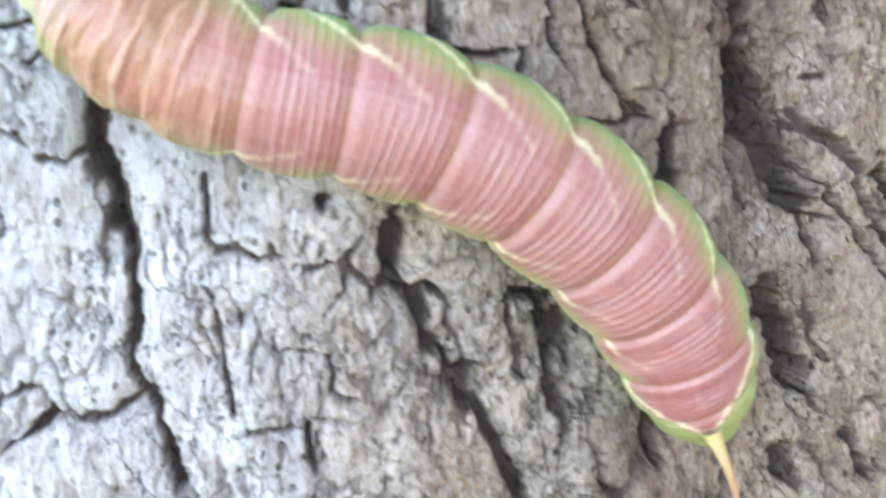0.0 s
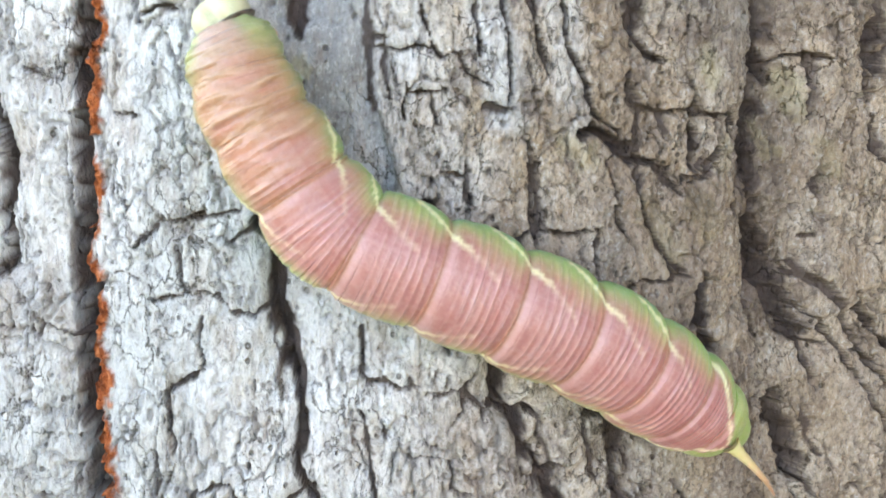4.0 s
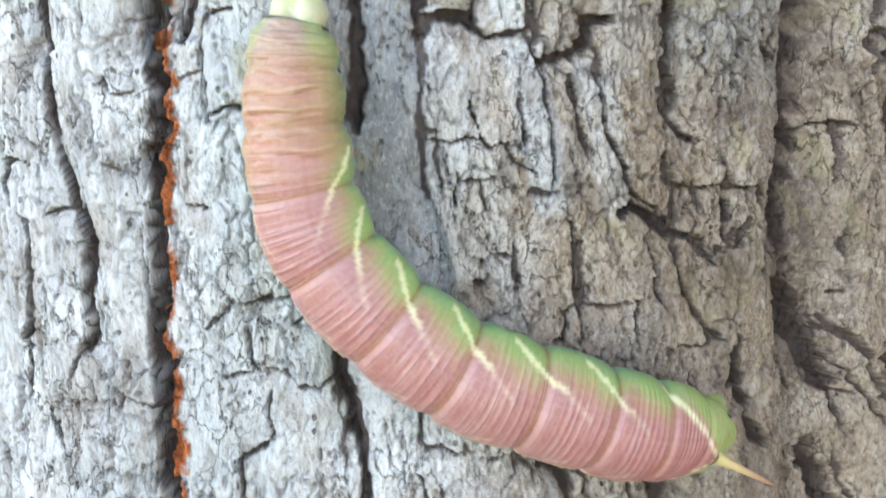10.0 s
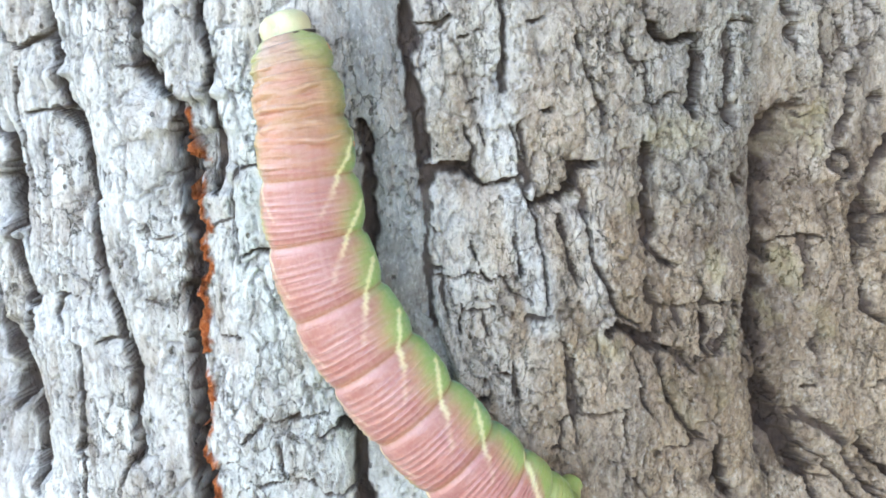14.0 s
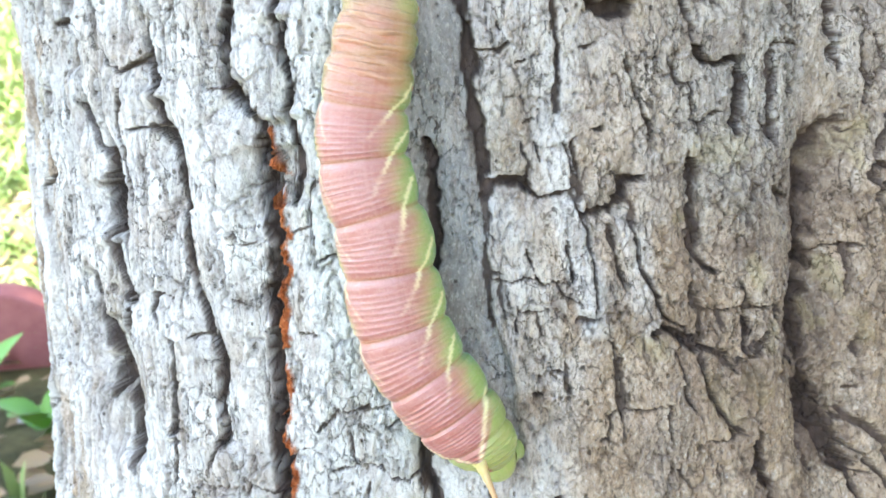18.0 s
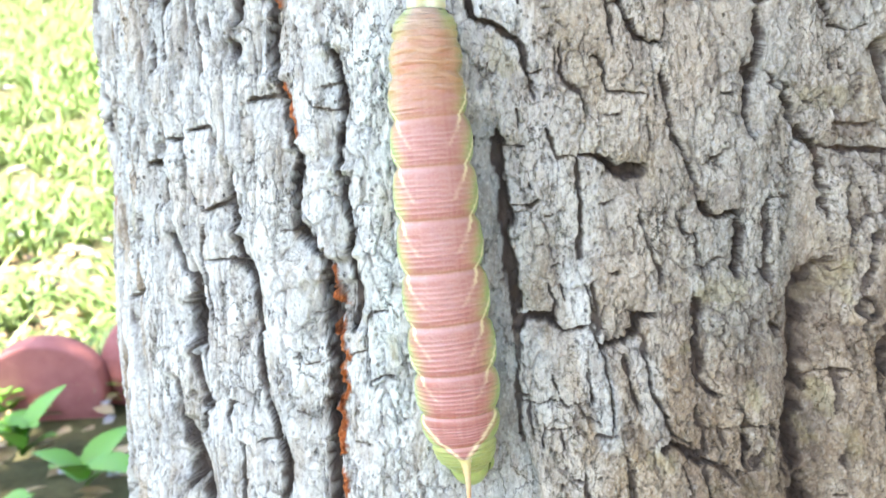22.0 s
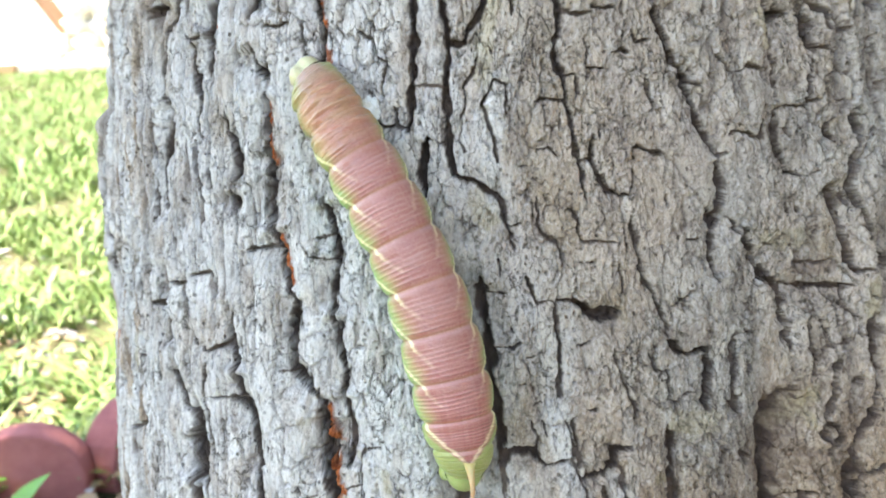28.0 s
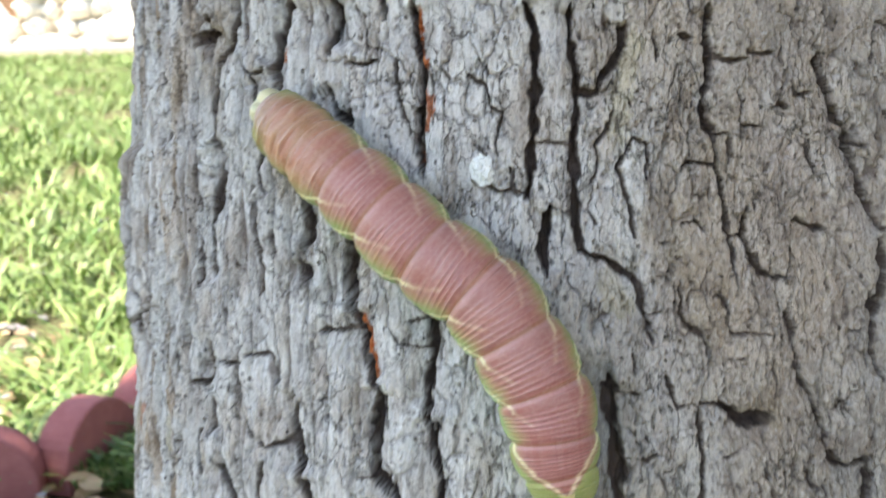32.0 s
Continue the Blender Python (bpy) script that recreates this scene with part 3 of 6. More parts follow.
crack(0.38, 1.5, 0, (9.9, 712.3), (9.9, 707.7))
crack(0.38, 1.5, 0, (13.0, 711.2), (15.3, 710.7))
crack(0.86, 2.2, 1, (17.5, 714.7), (17.7, 711.0), (17.9, 707.3), (17.2, 704.6), (16.6, 702.8), (16.7, 700.0), (17.7, 698.1), (17.7, 697.8))
crack(0.48, 1.6, 0, (17.8, 708.1), (19.3, 708.2), (21.1, 707.6), (23.1, 707.8))
crack(0.38, 1.5, 0, (17.2, 697.7), (19.5, 698.0))
crack(0.66, 1.9, 0, (17.7, 698.1), (17.8, 693.6), (18.5, 689.8), (19.0, 685.2), (19.7, 681.5), (19.9, 677.8))
crack(0.38, 1.5, 0, (21.4, 704.4), (21.7, 701.6), (21.7, 699.8), (21.9, 698.8))
crack(0.38, 1.5, 0, (21.3, 697.0), (21.9, 698.8), (24.3, 698.7))
crack(0.38, 1.5, 0, (1.8, 697.2), (2.3, 697.6), (3.7, 698.9), (4.3, 701.6))
crack(0.56, 1.7, 0, (6.8, 697.8), (5.8, 696.0), (4.8, 694.3), (5.3, 691.5), (6.1, 688.7), (6.5, 685.1))
crack(0.28, 1.3, 0, (2.3, 697.6), (1.8, 697.2), (2.1, 693.5), (1.1, 691.7))
crack(0.48, 1.6, 0, (-15.4, 706.7), (-14.0, 705.7), (-12.9, 705.2))
crack(0.29, 1.3, 0, (-14.0, 705.7), (-12.9, 705.2), (-12.5, 702.4), (-11.0, 701.6))
crack(0.57, 1.7, 0, (-15.2, 692.8), (-12.6, 691.5), (-9.7, 691.2), (-7.7, 690.7))
crack(0.38, 1.5, 0, (-10.0, 694.4), (-9.8, 691.7), (-9.9, 691.2))
crack(0.93, 2.3, 1, (-4.8, 689.2), (-5.5, 685.6), (-5.7, 682.8), (-5.4, 680.0))
crack(0.74, 2, 1, (-0.7, 684.5), (-0.3, 683.1), (2.3, 682.1), (4.0, 680.6), (5.7, 679.6), (6.5, 678.7))
crack(0.65, 1.9, 0, (5.7, 679.6), (6.5, 678.7), (7.6, 674.1))
crack(0.38, 1.5, 0, (12.9, 694.3), (14.7, 694.6), (16.5, 694.1), (17.8, 694.1))
crack(0.28, 1.3, 0, (-6.8, 697.6), (-6.3, 697.5), (-1.4, 697.3), (-0.9, 697.3))
crack(0.29, 1.3, 0, (23.1, 708.5), (26.9, 708.3))
crack(0.39, 1.5, 0, (25.4, 700.9), (27.4, 701.5), (29.2, 701.0))
crack(0.57, 1.7, 0, (19.0, 685.2), (19.4, 684.5), (21.5, 684.3))
crack(0.66, 1.9, 1, (21.8, 687.8), (21.4, 684.2), (22.5, 681.3), (24.1, 678.9), (26.0, 677.8), (27.4, 678.2))
crack(0.48, 1.6, 0, (26.0, 677.8), (27.4, 678.3), (28.1, 681.8), (28.6, 684.1), (28.6, 685.5))
crack(0.68, 1.9, 0, (28.1, 685.5), (30.0, 685.5), (31.3, 684.8), (33.8, 684.3))
crack(0.49, 1.6, 0, (31.9, 697.3), (32.1, 694.5), (32.5, 691.7))
crack(0.79, 2.1, 1, (33.9, 708.4), (35.2, 704.6), (36.4, 700.8), (37.2, 698.4), (37.8, 697.9))
crack(1.2, 2.7, 1, (37.2, 698.4), (37.8, 697.9), (39.8, 695.9), (40.8, 694.9))
crack(0.9, 2.2, 1, (40.0, 695.7), (39.2, 695.0), (39.9, 692.1), (40.6, 688.7), (42.1, 686.2), (43.3, 684.2), (43.6, 682.3))
crack(0.6, 1.8, 0, (43.0, 682.8), (45.7, 683.5))
crack(0.51, 1.7, 0, (45.1, 699.4), (47.6, 696.8), (48.5, 696.7))
crack(0.52, 1.7, 0, (48.4, 696.3), (48.5, 696.7), (51.2, 697.6), (53.5, 696.7), (54.7, 696.1))
crack(0.41, 1.5, 0, (43.6, 710.9), (44.3, 711.9), (48.4, 711.6))
crack(0.41, 1.5, 0, (44.3, 711.9), (43.6, 710.9), (42.7, 706.2))
crack(1, 2.4, 1, (43.4, 682.9), (43.6, 682.3), (44.3, 677.4), (43.3, 673.7), (42.6, 671.0), (41.6, 670.2))
crack(0.61, 1.8, 0, (45.0, 672.6), (46.9, 669.4))
crack(0.86, 2.2, 0, (55.4, 713.7), (55.4, 709.7), (56.3, 706.2), (56.3, 705.2))
crack(1.5, 3.2, 1, (56.1, 705.2), (58.5, 705.1), (61.1, 706.4))
crack(0.74, 2, 0, (56.6, 705.2), (56.5, 703.7), (56.5, 698.7), (56.6, 693.8), (56.7, 689.8))
crack(0.85, 2.2, 1, (56.7, 690.8), (57.0, 686.8), (57.0, 683.8), (57.8, 680.8), (58.9, 678.7), (61.1, 677.8))
crack(1.5, 3.2, 1, (64.6, 709.2), (64.7, 708.2), (65.2, 704.2), (65.9, 700.1), (67.9, 699.5))
crack(0.98, 2.4, 0, (63.5, 712.3), (64.6, 709.2), (64.7, 708.2))
crack(0.45, 1.6, 0, (68.1, 711.1), (71.3, 711.5), (73.8, 711.7))
crack(0.66, 1.9, 0, (67.9, 699.5), (71.2, 698.6))
crack(0.43, 1.5, 0, (56.8, 689.5), (58.5, 689.7), (61.9, 689.9), (63.9, 689.8), (64.7, 690.4))
crack(1.1, 2.5, 1, (67.7, 687.5), (67.4, 685.0), (68.2, 682.9))
crack(1.2, 2.7, 1, (66.6, 676.5), (67.2, 672.9), (68.6, 668.7), (69.1, 664.7), (69.8, 661.5), (71.2, 659.3))
crack(1.1, 2.5, 0, (68.9, 674.8), (70.3, 670.6))
crack(1.5, 3.2, 1, (80.6, 708.7), (79.9, 705.6))
crack(0.53, 1.7, 0, (59.6, 674.7), (60.2, 670.7))
crack(0.67, 1.9, 0, (71.0, 659.7), (71.3, 659.8), (73.6, 659.5))
crack(0.89, 2.2, 1, (41.5, 674.0), (41.6, 670.2), (40.8, 666.5), (41.5, 662.6))
crack(0.93, 2.3, 1, (47.8, 670.2), (49.1, 667.1), (50.3, 664.0), (51.6, 660.8))
crack(1.1, 2.5, 1, (50.9, 662.4), (51.8, 662.7), (54.3, 660.4), (56.7, 658.1), (57.4, 656.1), (56.7, 654.6))
crack(0.75, 2, 1, (56.5, 658.4), (57.1, 659.1), (60.0, 658.8), (61.9, 658.1), (63.9, 658.3), (68.9, 657.4))
crack(0.43, 1.5, 0, (58.4, 662.9), (62.4, 662.5), (66.2, 662.6))
crack(0.65, 1.9, 0, (63.7, 658.3), (63.8, 657.8), (64.9, 655.7), (65.6, 653.1), (66.0, 649.1))
crack(0.64, 1.9, 0, (57.1, 659.1), (57.0, 658.1), (57.2, 652.1), (56.3, 648.3))
crack(0.46, 1.6, 0, (6.8, 676.4), (7.6, 674.1), (8.2, 670.4))
crack(0.28, 1.3, 0, (7.2, 674.5), (9.4, 674.9))
crack(0.28, 1.3, 0, (12.5, 673.5), (13.3, 672.8), (14.9, 671.8))
crack(0.47, 1.6, 0, (9.8, 666.6), (10.4, 663.9), (11.2, 662.2), (13.0, 662.4), (13.9, 661.8))
crack(0.66, 1.9, 1, (13.9, 661.8), (14.3, 662.3), (16.9, 662.1), (18.7, 661.0), (20.0, 659.5), (20.0, 659.1))
crack(1.5, 3.2, 1, (18.7, 661.0), (19.9, 659.1), (23.1, 659.3), (24.1, 660.1))
crack(0.56, 1.7, 0, (14.3, 662.3), (13.9, 661.8), (14.1, 658.1), (14.1, 654.5), (14.1, 650.9), (13.6, 647.3))
crack(0.48, 1.6, 0, (25.7, 675.5), (26.0, 671.8), (26.2, 669.0))
crack(0.67, 1.9, 0, (27.2, 674.5), (27.7, 670.8), (28.0, 667.0), (28.7, 664.2), (30.4, 661.2), (31.1, 659.3), (32.0, 656.4), (31.5, 654.1))
crack(0.29, 1.3, 0, (24.7, 667.3), (24.8, 662.8))
crack(0.69, 1.9, 1, (31.5, 654.1), (33.1, 653.0), (33.5, 652.0), (35.6, 651.3), (37.7, 651.7), (38.6, 651.3))
crack(0.99, 2.4, 1, (37.7, 651.7), (38.6, 651.3), (39.0, 647.9), (38.4, 644.3), (37.6, 641.7))
crack(0.61, 1.8, 0, (43.9, 652.7), (43.4, 647.1), (43.3, 641.5), (43.8, 639.5))
crack(0.41, 1.5, 0, (43.9, 652.7), (48.4, 652.7))
crack(0.65, 1.9, 0, (61.0, 652.7), (61.5, 648.7), (61.4, 644.8), (61.8, 641.7))
crack(0.37, 1.5, 0, (3.4, 655.1), (4.7, 655.1), (6.9, 655.0), (8.2, 655.9))
crack(0.47, 1.6, 0, (8.9, 653.1), (10.3, 653.9))
crack(0.38, 1.5, 0, (16.5, 654.8), (19.1, 655.1))
crack(0.38, 1.5, 0, (22.7, 653.8), (23.4, 650.1), (24.9, 646.2), (25.6, 642.5))
crack(0.29, 1.3, 0, (29.7, 649.6), (31.3, 649.1), (31.4, 644.5), (32.5, 643.7))
crack(0.39, 1.5, 0, (31.7, 642.6), (32.9, 644.2), (35.5, 645.2))
crack(1.2, 2.7, 1, (2.7, 666.1), (2.8, 660.6), (3.4, 655.2), (3.5, 649.8), (4.1, 644.2), (4.9, 639.7), (4.2, 638.6))
crack(0.38, 1.5, 0, (15.3, 643.6), (15.9, 639.9), (16.1, 636.2), (15.7, 634.8))
crack(0.62, 1.8, 0, (43.2, 635.3), (44.2, 632.7), (46.9, 631.5))
crack(1.3, 2.8, 1, (55.0, 640.6), (55.3, 637.6), (53.2, 635.0), (50.6, 632.8))
crack(0.98, 2.4, 0, (65.3, 645.2), (65.1, 640.2), (63.6, 636.5), (62.1, 631.8), (63.0, 631.2))
crack(1.4, 3.1, 1, (69.2, 640.5), (70.2, 640.1))
crack(1.4, 3, 0, (62.8, 633.8), (64.4, 633.3), (65.0, 631.3), (63.1, 629.6))
crack(0.56, 1.7, 1, (-4.5, 597.2), (-4.3, 597.0), (-3.7, 595.2), (-3.5, 593.2), (-3.2, 591.3), (-3.0, 589.3), (-2.9, 587.2), (-3.0, 585.3), (-3.5, 583.2), (-3.3, 581.7), (-2.6, 580.2), (-2.1, 579.1), (-2.1, 578.0), (-1.6, 577.0))
crack(0.2, 1.2, 0, (-5.9, 598.9), (-5.7, 595.1), (-5.2, 593.2), (-5.5, 591.0), (-5.0, 589.1))
crack(0.25, 1.3, 0, (-5.7, 595.1), (-5.3, 594.3), (-4.5, 594.2), (-4.0, 594.3))
crack(0.21, 1.2, 0, (-13.4, 597.5), (-13.4, 595.5), (-13.5, 594.0), (-13.2, 592.6))
crack(0.26, 1.3, 0, (-13.5, 594.0), (-13.2, 592.6), (-13.9, 591.4), (-15.4, 590.3), (-17.0, 589.7), (-17.2, 589.3))
crack(0.22, 1.2, 0, (-17.0, 589.7), (-17.2, 589.3), (-16.9, 588.2), (-17.0, 586.0), (-16.7, 584.0), (-16.6, 582.7))
crack(0.28, 1.3, 0, (-18.8, 583.2), (-18.6, 581.7), (-18.7, 579.1), (-18.8, 577.4), (-18.0, 577.1), (-16.4, 577.1))
crack(0.33, 1.4, 0, (-18.8, 577.4), (-18.0, 577.0), (-16.4, 577.1), (-14.8, 577.8), (-14.0, 578.9))
crack(0.21, 1.2, 0, (-7.7, 591.0), (-8.0, 590.0))
crack(0.22, 1.2, 0, (-14.8, 577.8), (-14.0, 578.9), (-12.2, 579.6), (-10.6, 580.0))
crack(0.27, 1.3, 0, (-10.6, 580.0), (-10.3, 579.2), (-9.9, 577.6))
crack(0.21, 1.2, 0, (-8.7, 582.8), (-8.6, 581.7))
crack(0.3, 1.3, 0, (3.0, 597.4), (3.2, 594.8), (3.1, 592.4), (3.6, 591.3), (5.4, 591.3))
crack(0.3, 1.3, 0, (3.1, 592.4), (3.6, 591.7), (4.7, 591.7), (5.8, 591.8), (6.7, 590.9))
crack(0.31, 1.4, 0, (2.9, 588.4), (3.7, 585.3), (3.9, 582.4), (4.1, 579.9), (4.6, 578.2))
crack(0.2, 1.2, 0, (5.3, 587.0), (5.4, 585.3))
crack(0.25, 1.3, 0, (3.1, 592.4), (3.6, 591.3), (5.4, 591.3), (6.7, 590.9), (8.5, 591.1))
crack(0.15, 1.1, 0, (7.6, 592.4), (7.7, 590.9))
crack(0.26, 1.3, 0, (7.8, 583.2), (8.7, 583.6), (9.8, 583.2), (10.5, 583.1), (11.6, 582.8))
crack(0.2, 1.2, 0, (9.4, 589.4), (10.7, 589.8), (12.1, 590.4), (13.0, 590.5), (13.5, 591.0))
crack(0.4, 1.5, 0, (13.5, 591.0), (13.1, 590.5), (13.2, 589.5), (14.4, 588.7))
crack(0.2, 1.2, 0, (13.0, 590.5), (13.2, 589.5), (12.6, 587.7), (11.8, 586.8), (11.4, 585.8))
crack(0.25, 1.3, 0, (13.0, 590.5), (13.2, 589.3), (14.4, 588.7), (14.6, 587.6), (15.1, 586.1))
crack(0.5, 1.6, 1, (11.4, 595.9), (11.6, 594.6))
crack(0.2, 1.2, 0, (14.4, 592.2), (13.5, 591.0), (13.1, 590.5))
crack(0.91, 2.3, 1, (16.5, 594.1), (16.6, 592.1), (16.6, 590.1), (16.8, 588.0), (18.1, 587.4))
crack(0.72, 2, 1, (14.7, 587.4), (16.8, 588.0), (18.1, 587.2), (18.6, 585.3), (18.8, 583.8), (19.4, 582.1), (20.3, 581.5))
crack(0.46, 1.6, 1, (16.8, 588.0), (18.1, 587.4), (19.0, 587.7), (20.5, 586.8))
crack(0.63, 1.8, 1, (18.8, 583.8), (19.5, 583.0), (20.3, 581.5), (20.8, 579.4), (22.0, 579.1))
crack(0.75, 2, 1, (21.9, 581.6), (21.8, 579.5), (22.1, 578.0), (22.6, 576.9), (23.3, 576.5))
crack(0.26, 1.3, 0, (19.0, 587.7), (20.5, 586.8), (20.8, 584.6), (21.3, 582.5), (21.5, 581.6))
crack(0.32, 1.4, 0, (21.3, 582.5), (21.5, 581.6), (23.0, 581.6))
crack(0.48, 1.6, 1, (25.1, 586.2), (25.7, 586.7), (27.3, 586.5), (27.8, 585.9))
crack(0.87, 2.2, 1, (27.3, 586.5), (27.8, 585.9), (28.4, 582.7), (28.4, 580.5), (29.1, 577.0), (29.8, 575.4))
crack(0.82, 2.1, 1, (29.7, 584.6), (29.8, 582.4), (28.4, 580.5))
crack(0.21, 1.2, 0, (10.5, 583.1), (11.6, 582.8), (11.8, 579.6), (12.6, 579.2))
crack(0.16, 1.1, 0, (11.8, 579.6), (12.6, 579.2), (13.9, 579.2))
crack(0.32, 1.4, 0, (25.7, 586.7), (25.1, 586.2), (25.6, 583.0), (26.1, 579.7))
crack(0.28, 1.3, 0, (31.5, 577.8), (32.1, 575.5))
crack(0.26, 1.3, 0, (27.8, 612.9), (29.1, 613.8), (29.9, 614.7))
crack(0.42, 1.5, 0, (32.0, 618.7), (31.8, 617.1), (32.0, 614.7), (31.1, 613.6))
crack(0.32, 1.4, 0, (32.9, 612.8), (33.4, 612.7), (34.0, 611.9), (35.4, 612.6))
crack(0.38, 1.5, 0, (34.8, 612.1), (35.2, 610.3), (36.0, 609.8), (36.4, 609.0))
crack(0.44, 1.6, 0, (36.4, 610.0), (36.6, 610.2), (38.2, 610.4), (39.4, 611.0), (39.7, 610.9))
crack(0.31, 1.4, 0, (30.6, 620.4), (30.5, 619.6), (31.1, 618.9), (33.3, 618.6), (34.6, 618.3))
crack(0.44, 1.6, 0, (37.9, 620.1), (37.8, 619.5), (38.3, 617.9), (40.2, 617.4))
crack(0.4, 1.5, 0, (43.3, 617.7), (43.2, 615.7), (44.2, 614.0), (43.9, 613.1))
crack(0.88, 2.2, 1, (50.3, 619.2), (49.4, 618.9), (47.4, 615.9), (46.5, 613.8), (46.1, 611.8), (46.4, 609.6), (46.8, 608.0))
crack(0.46, 1.6, 0, (45.0, 607.7), (44.8, 605.5), (44.1, 604.0))
crack(0.25, 1.3, 0, (57.4, 600.9), (58.6, 601.1))
crack(0.38, 1.5, 0, (58.2, 609.0), (58.6, 605.5))
crack(0.43, 1.5, 0, (31.9, 608.8), (32.8, 606.2), (33.7, 604.0), (35.4, 601.9), (36.6, 600.7), (36.5, 600.2))
crack(0.21, 1.2, 0, (28.8, 608.9), (29.5, 606.9), (29.8, 605.4))
crack(1.1, 2.6, 1, (53.6, 600.6), (51.9, 599.2), (51.9, 596.4), (53.0, 595.0))
crack(0.5, 1.6, 0, (53.0, 595.0), (53.2, 593.2))
crack(0.78, 2.1, 1, (56.5, 589.3), (57.4, 588.5), (57.9, 586.6), (57.9, 584.6))
crack(0.39, 1.5, 0, (57.7, 587.7), (58.9, 587.8), (60.4, 587.3))
crack(1.4, 3, 1, (53.6, 582.4), (55.0, 580.8), (55.1, 579.6))
crack(1.7, 3.5, 1, (55.0, 580.8), (55.1, 579.6), (56.1, 576.4), (57.4, 573.0), (58.1, 569.8))
crack(0.4, 1.5, 0, (57.9, 579.2), (59.1, 575.3), (60.2, 572.7))
crack(0.54, 1.7, 1, (-2.6, 580.2), (-2.7, 580.0), (-1.6, 577.0), (-0.5, 574.1), (0.3, 571.3))
crack(0.51, 1.7, 1, (-14.6, 573.8), (-11.8, 576.1), (-9.9, 577.6), (-10.3, 579.2))
crack(0.49, 1.6, 1, (-9.9, 577.6), (-8.1, 576.7), (-4.8, 577.8), (-2.8, 579.0), (-2.4, 579.1))
crack(0.38, 1.5, 0, (5.5, 576.3), (7.9, 576.4), (9.6, 576.7), (10.2, 574.9))
crack(0.54, 1.7, 1, (20.8, 579.4), (22.0, 579.1), (23.3, 576.5), (25.1, 571.1), (26.4, 568.9))
crack(0.69, 1.9, 1, (37.0, 576.5), (38.1, 572.6), (38.8, 568.6))
crack(0.4, 1.5, 0, (29.1, 577.0), (29.8, 575.4), (29.1, 572.5))
crack(0.97, 2.4, 1, (62.0, 567.4), (64.8, 559.3))
crack(0.93, 2.3, 1, (55.5, 565.5), (56.8, 559.7))
crack(0.26, 1.3, 0, (31.4, 568.2), (34.8, 567.0))
crack(2, 3.9, 1, (-58.2, 635.8), (-57.9, 631.0), (-58.1, 627.1), (-58.1, 626.6))
crack(1.2, 2.7, 1, (-58.1, 627.1), (-58.1, 626.6), (-57.0, 622.4), (-54.3, 618.1), (-53.1, 617.5))
crack(1.4, 3, 1, (-65.8, 621.2), (-64.2, 616.6), (-62.8, 611.9), (-61.2, 608.3), (-59.5, 604.7), (-58.9, 602.9))
crack(1.7, 3.4, 1, (-61.2, 608.3), (-61.1, 607.7), (-61.2, 601.2))
crack(1.3, 2.8, 1, (-59.5, 604.7), (-58.9, 602.9), (-57.5, 598.3), (-56.8, 594.1))
crack(0.61, 1.8, 0, (-52.6, 618.6), (-53.1, 617.5), (-54.4, 613.2))
crack(0.68, 1.9, 0, (61.2, 652.1), (61.8, 648.3), (62.2, 645.2), (61.4, 644.8))
crack(0.69, 1.9, 0, (62.1, 631.8), (63.0, 631.2), (63.1, 626.4))
crack(1, 2.4, 1, (57.4, 656.1), (56.7, 654.6), (56.8, 652.4), (57.2, 652.1))
crack(0.67, 1.9, 1, (57.2, 652.1), (57.5, 650.0), (57.4, 647.8))
crack(0.7, 2, 0, (44.8, 653.6), (44.0, 650.2), (44.0, 646.6), (43.3, 643.1), (44.2, 640.8))
crack(0.28, 1.3, 0, (-11.0, 701.6), (-11.8, 698.4), (-11.5, 695.7))
crack(0.28, 1.3, 0, (6.3, 703.4), (6.6, 702.0))
crack(0.28, 1.3, 0, (1.6, 691.6), (0.6, 688.5), (1.8, 686.7))
crack(0.28, 1.3, 0, (6.8, 697.8), (8.4, 697.0), (8.2, 692.1))
crack(0.29, 1.3, 0, (29.6, 704.8), (30.4, 702.5), (32.5, 703.0))
crack(0.28, 1.3, 0, (19.5, 698.0), (19.9, 697.3), (19.5, 694.1))
crack(0.37, 1.5, 0, (12.7, 686.5), (14.5, 686.7), (15.7, 685.4))
crack(0.28, 1.3, 0, (23.2, 689.4), (22.7, 687.6))
crack(0.53, 1.7, 0, (59.3, 699.4), (58.7, 695.6), (59.0, 693.6))
crack(0.43, 1.5, 0, (64.1, 695.2), (63.7, 690.3), (63.4, 686.4))
crack(0.55, 1.7, 0, (72.2, 696.6), (72.1, 693.6))
crack(0.77, 2.1, 0, (73.3, 703.0), (72.0, 702.0))
crack(0.41, 1.5, 0, (48.5, 696.7), (48.4, 696.3), (47.8, 692.5))
crack(0.41, 1.5, 0, (52.8, 688.3), (52.9, 685.3), (52.7, 681.5))
crack(0.53, 1.7, 0, (59.1, 687.3), (59.9, 684.3))
crack(0.4, 1.5, 0, (45.5, 686.6), (48.5, 686.6), (52.4, 685.4), (52.9, 685.4))
crack(0.67, 1.9, 0, (77.6, 689.1), (77.7, 686.6))
crack(0.43, 1.5, 0, (63.7, 690.5), (64.7, 690.4), (65.5, 690.7))
crack(0.37, 1.5, 0, (16.5, 676.6), (17.8, 676.3), (18.3, 674.9), (18.2, 673.1), (18.9, 671.6), (20.6, 671.2), (21.5, 671.0))
crack(0.28, 1.3, 0, (20.6, 671.2), (21.5, 671.0), (24.2, 670.9))
crack(0.37, 1.5, 0, (12.2, 678.9), (12.1, 675.3), (12.5, 673.5), (13.5, 672.1), (14.8, 671.4), (15.5, 668.3))
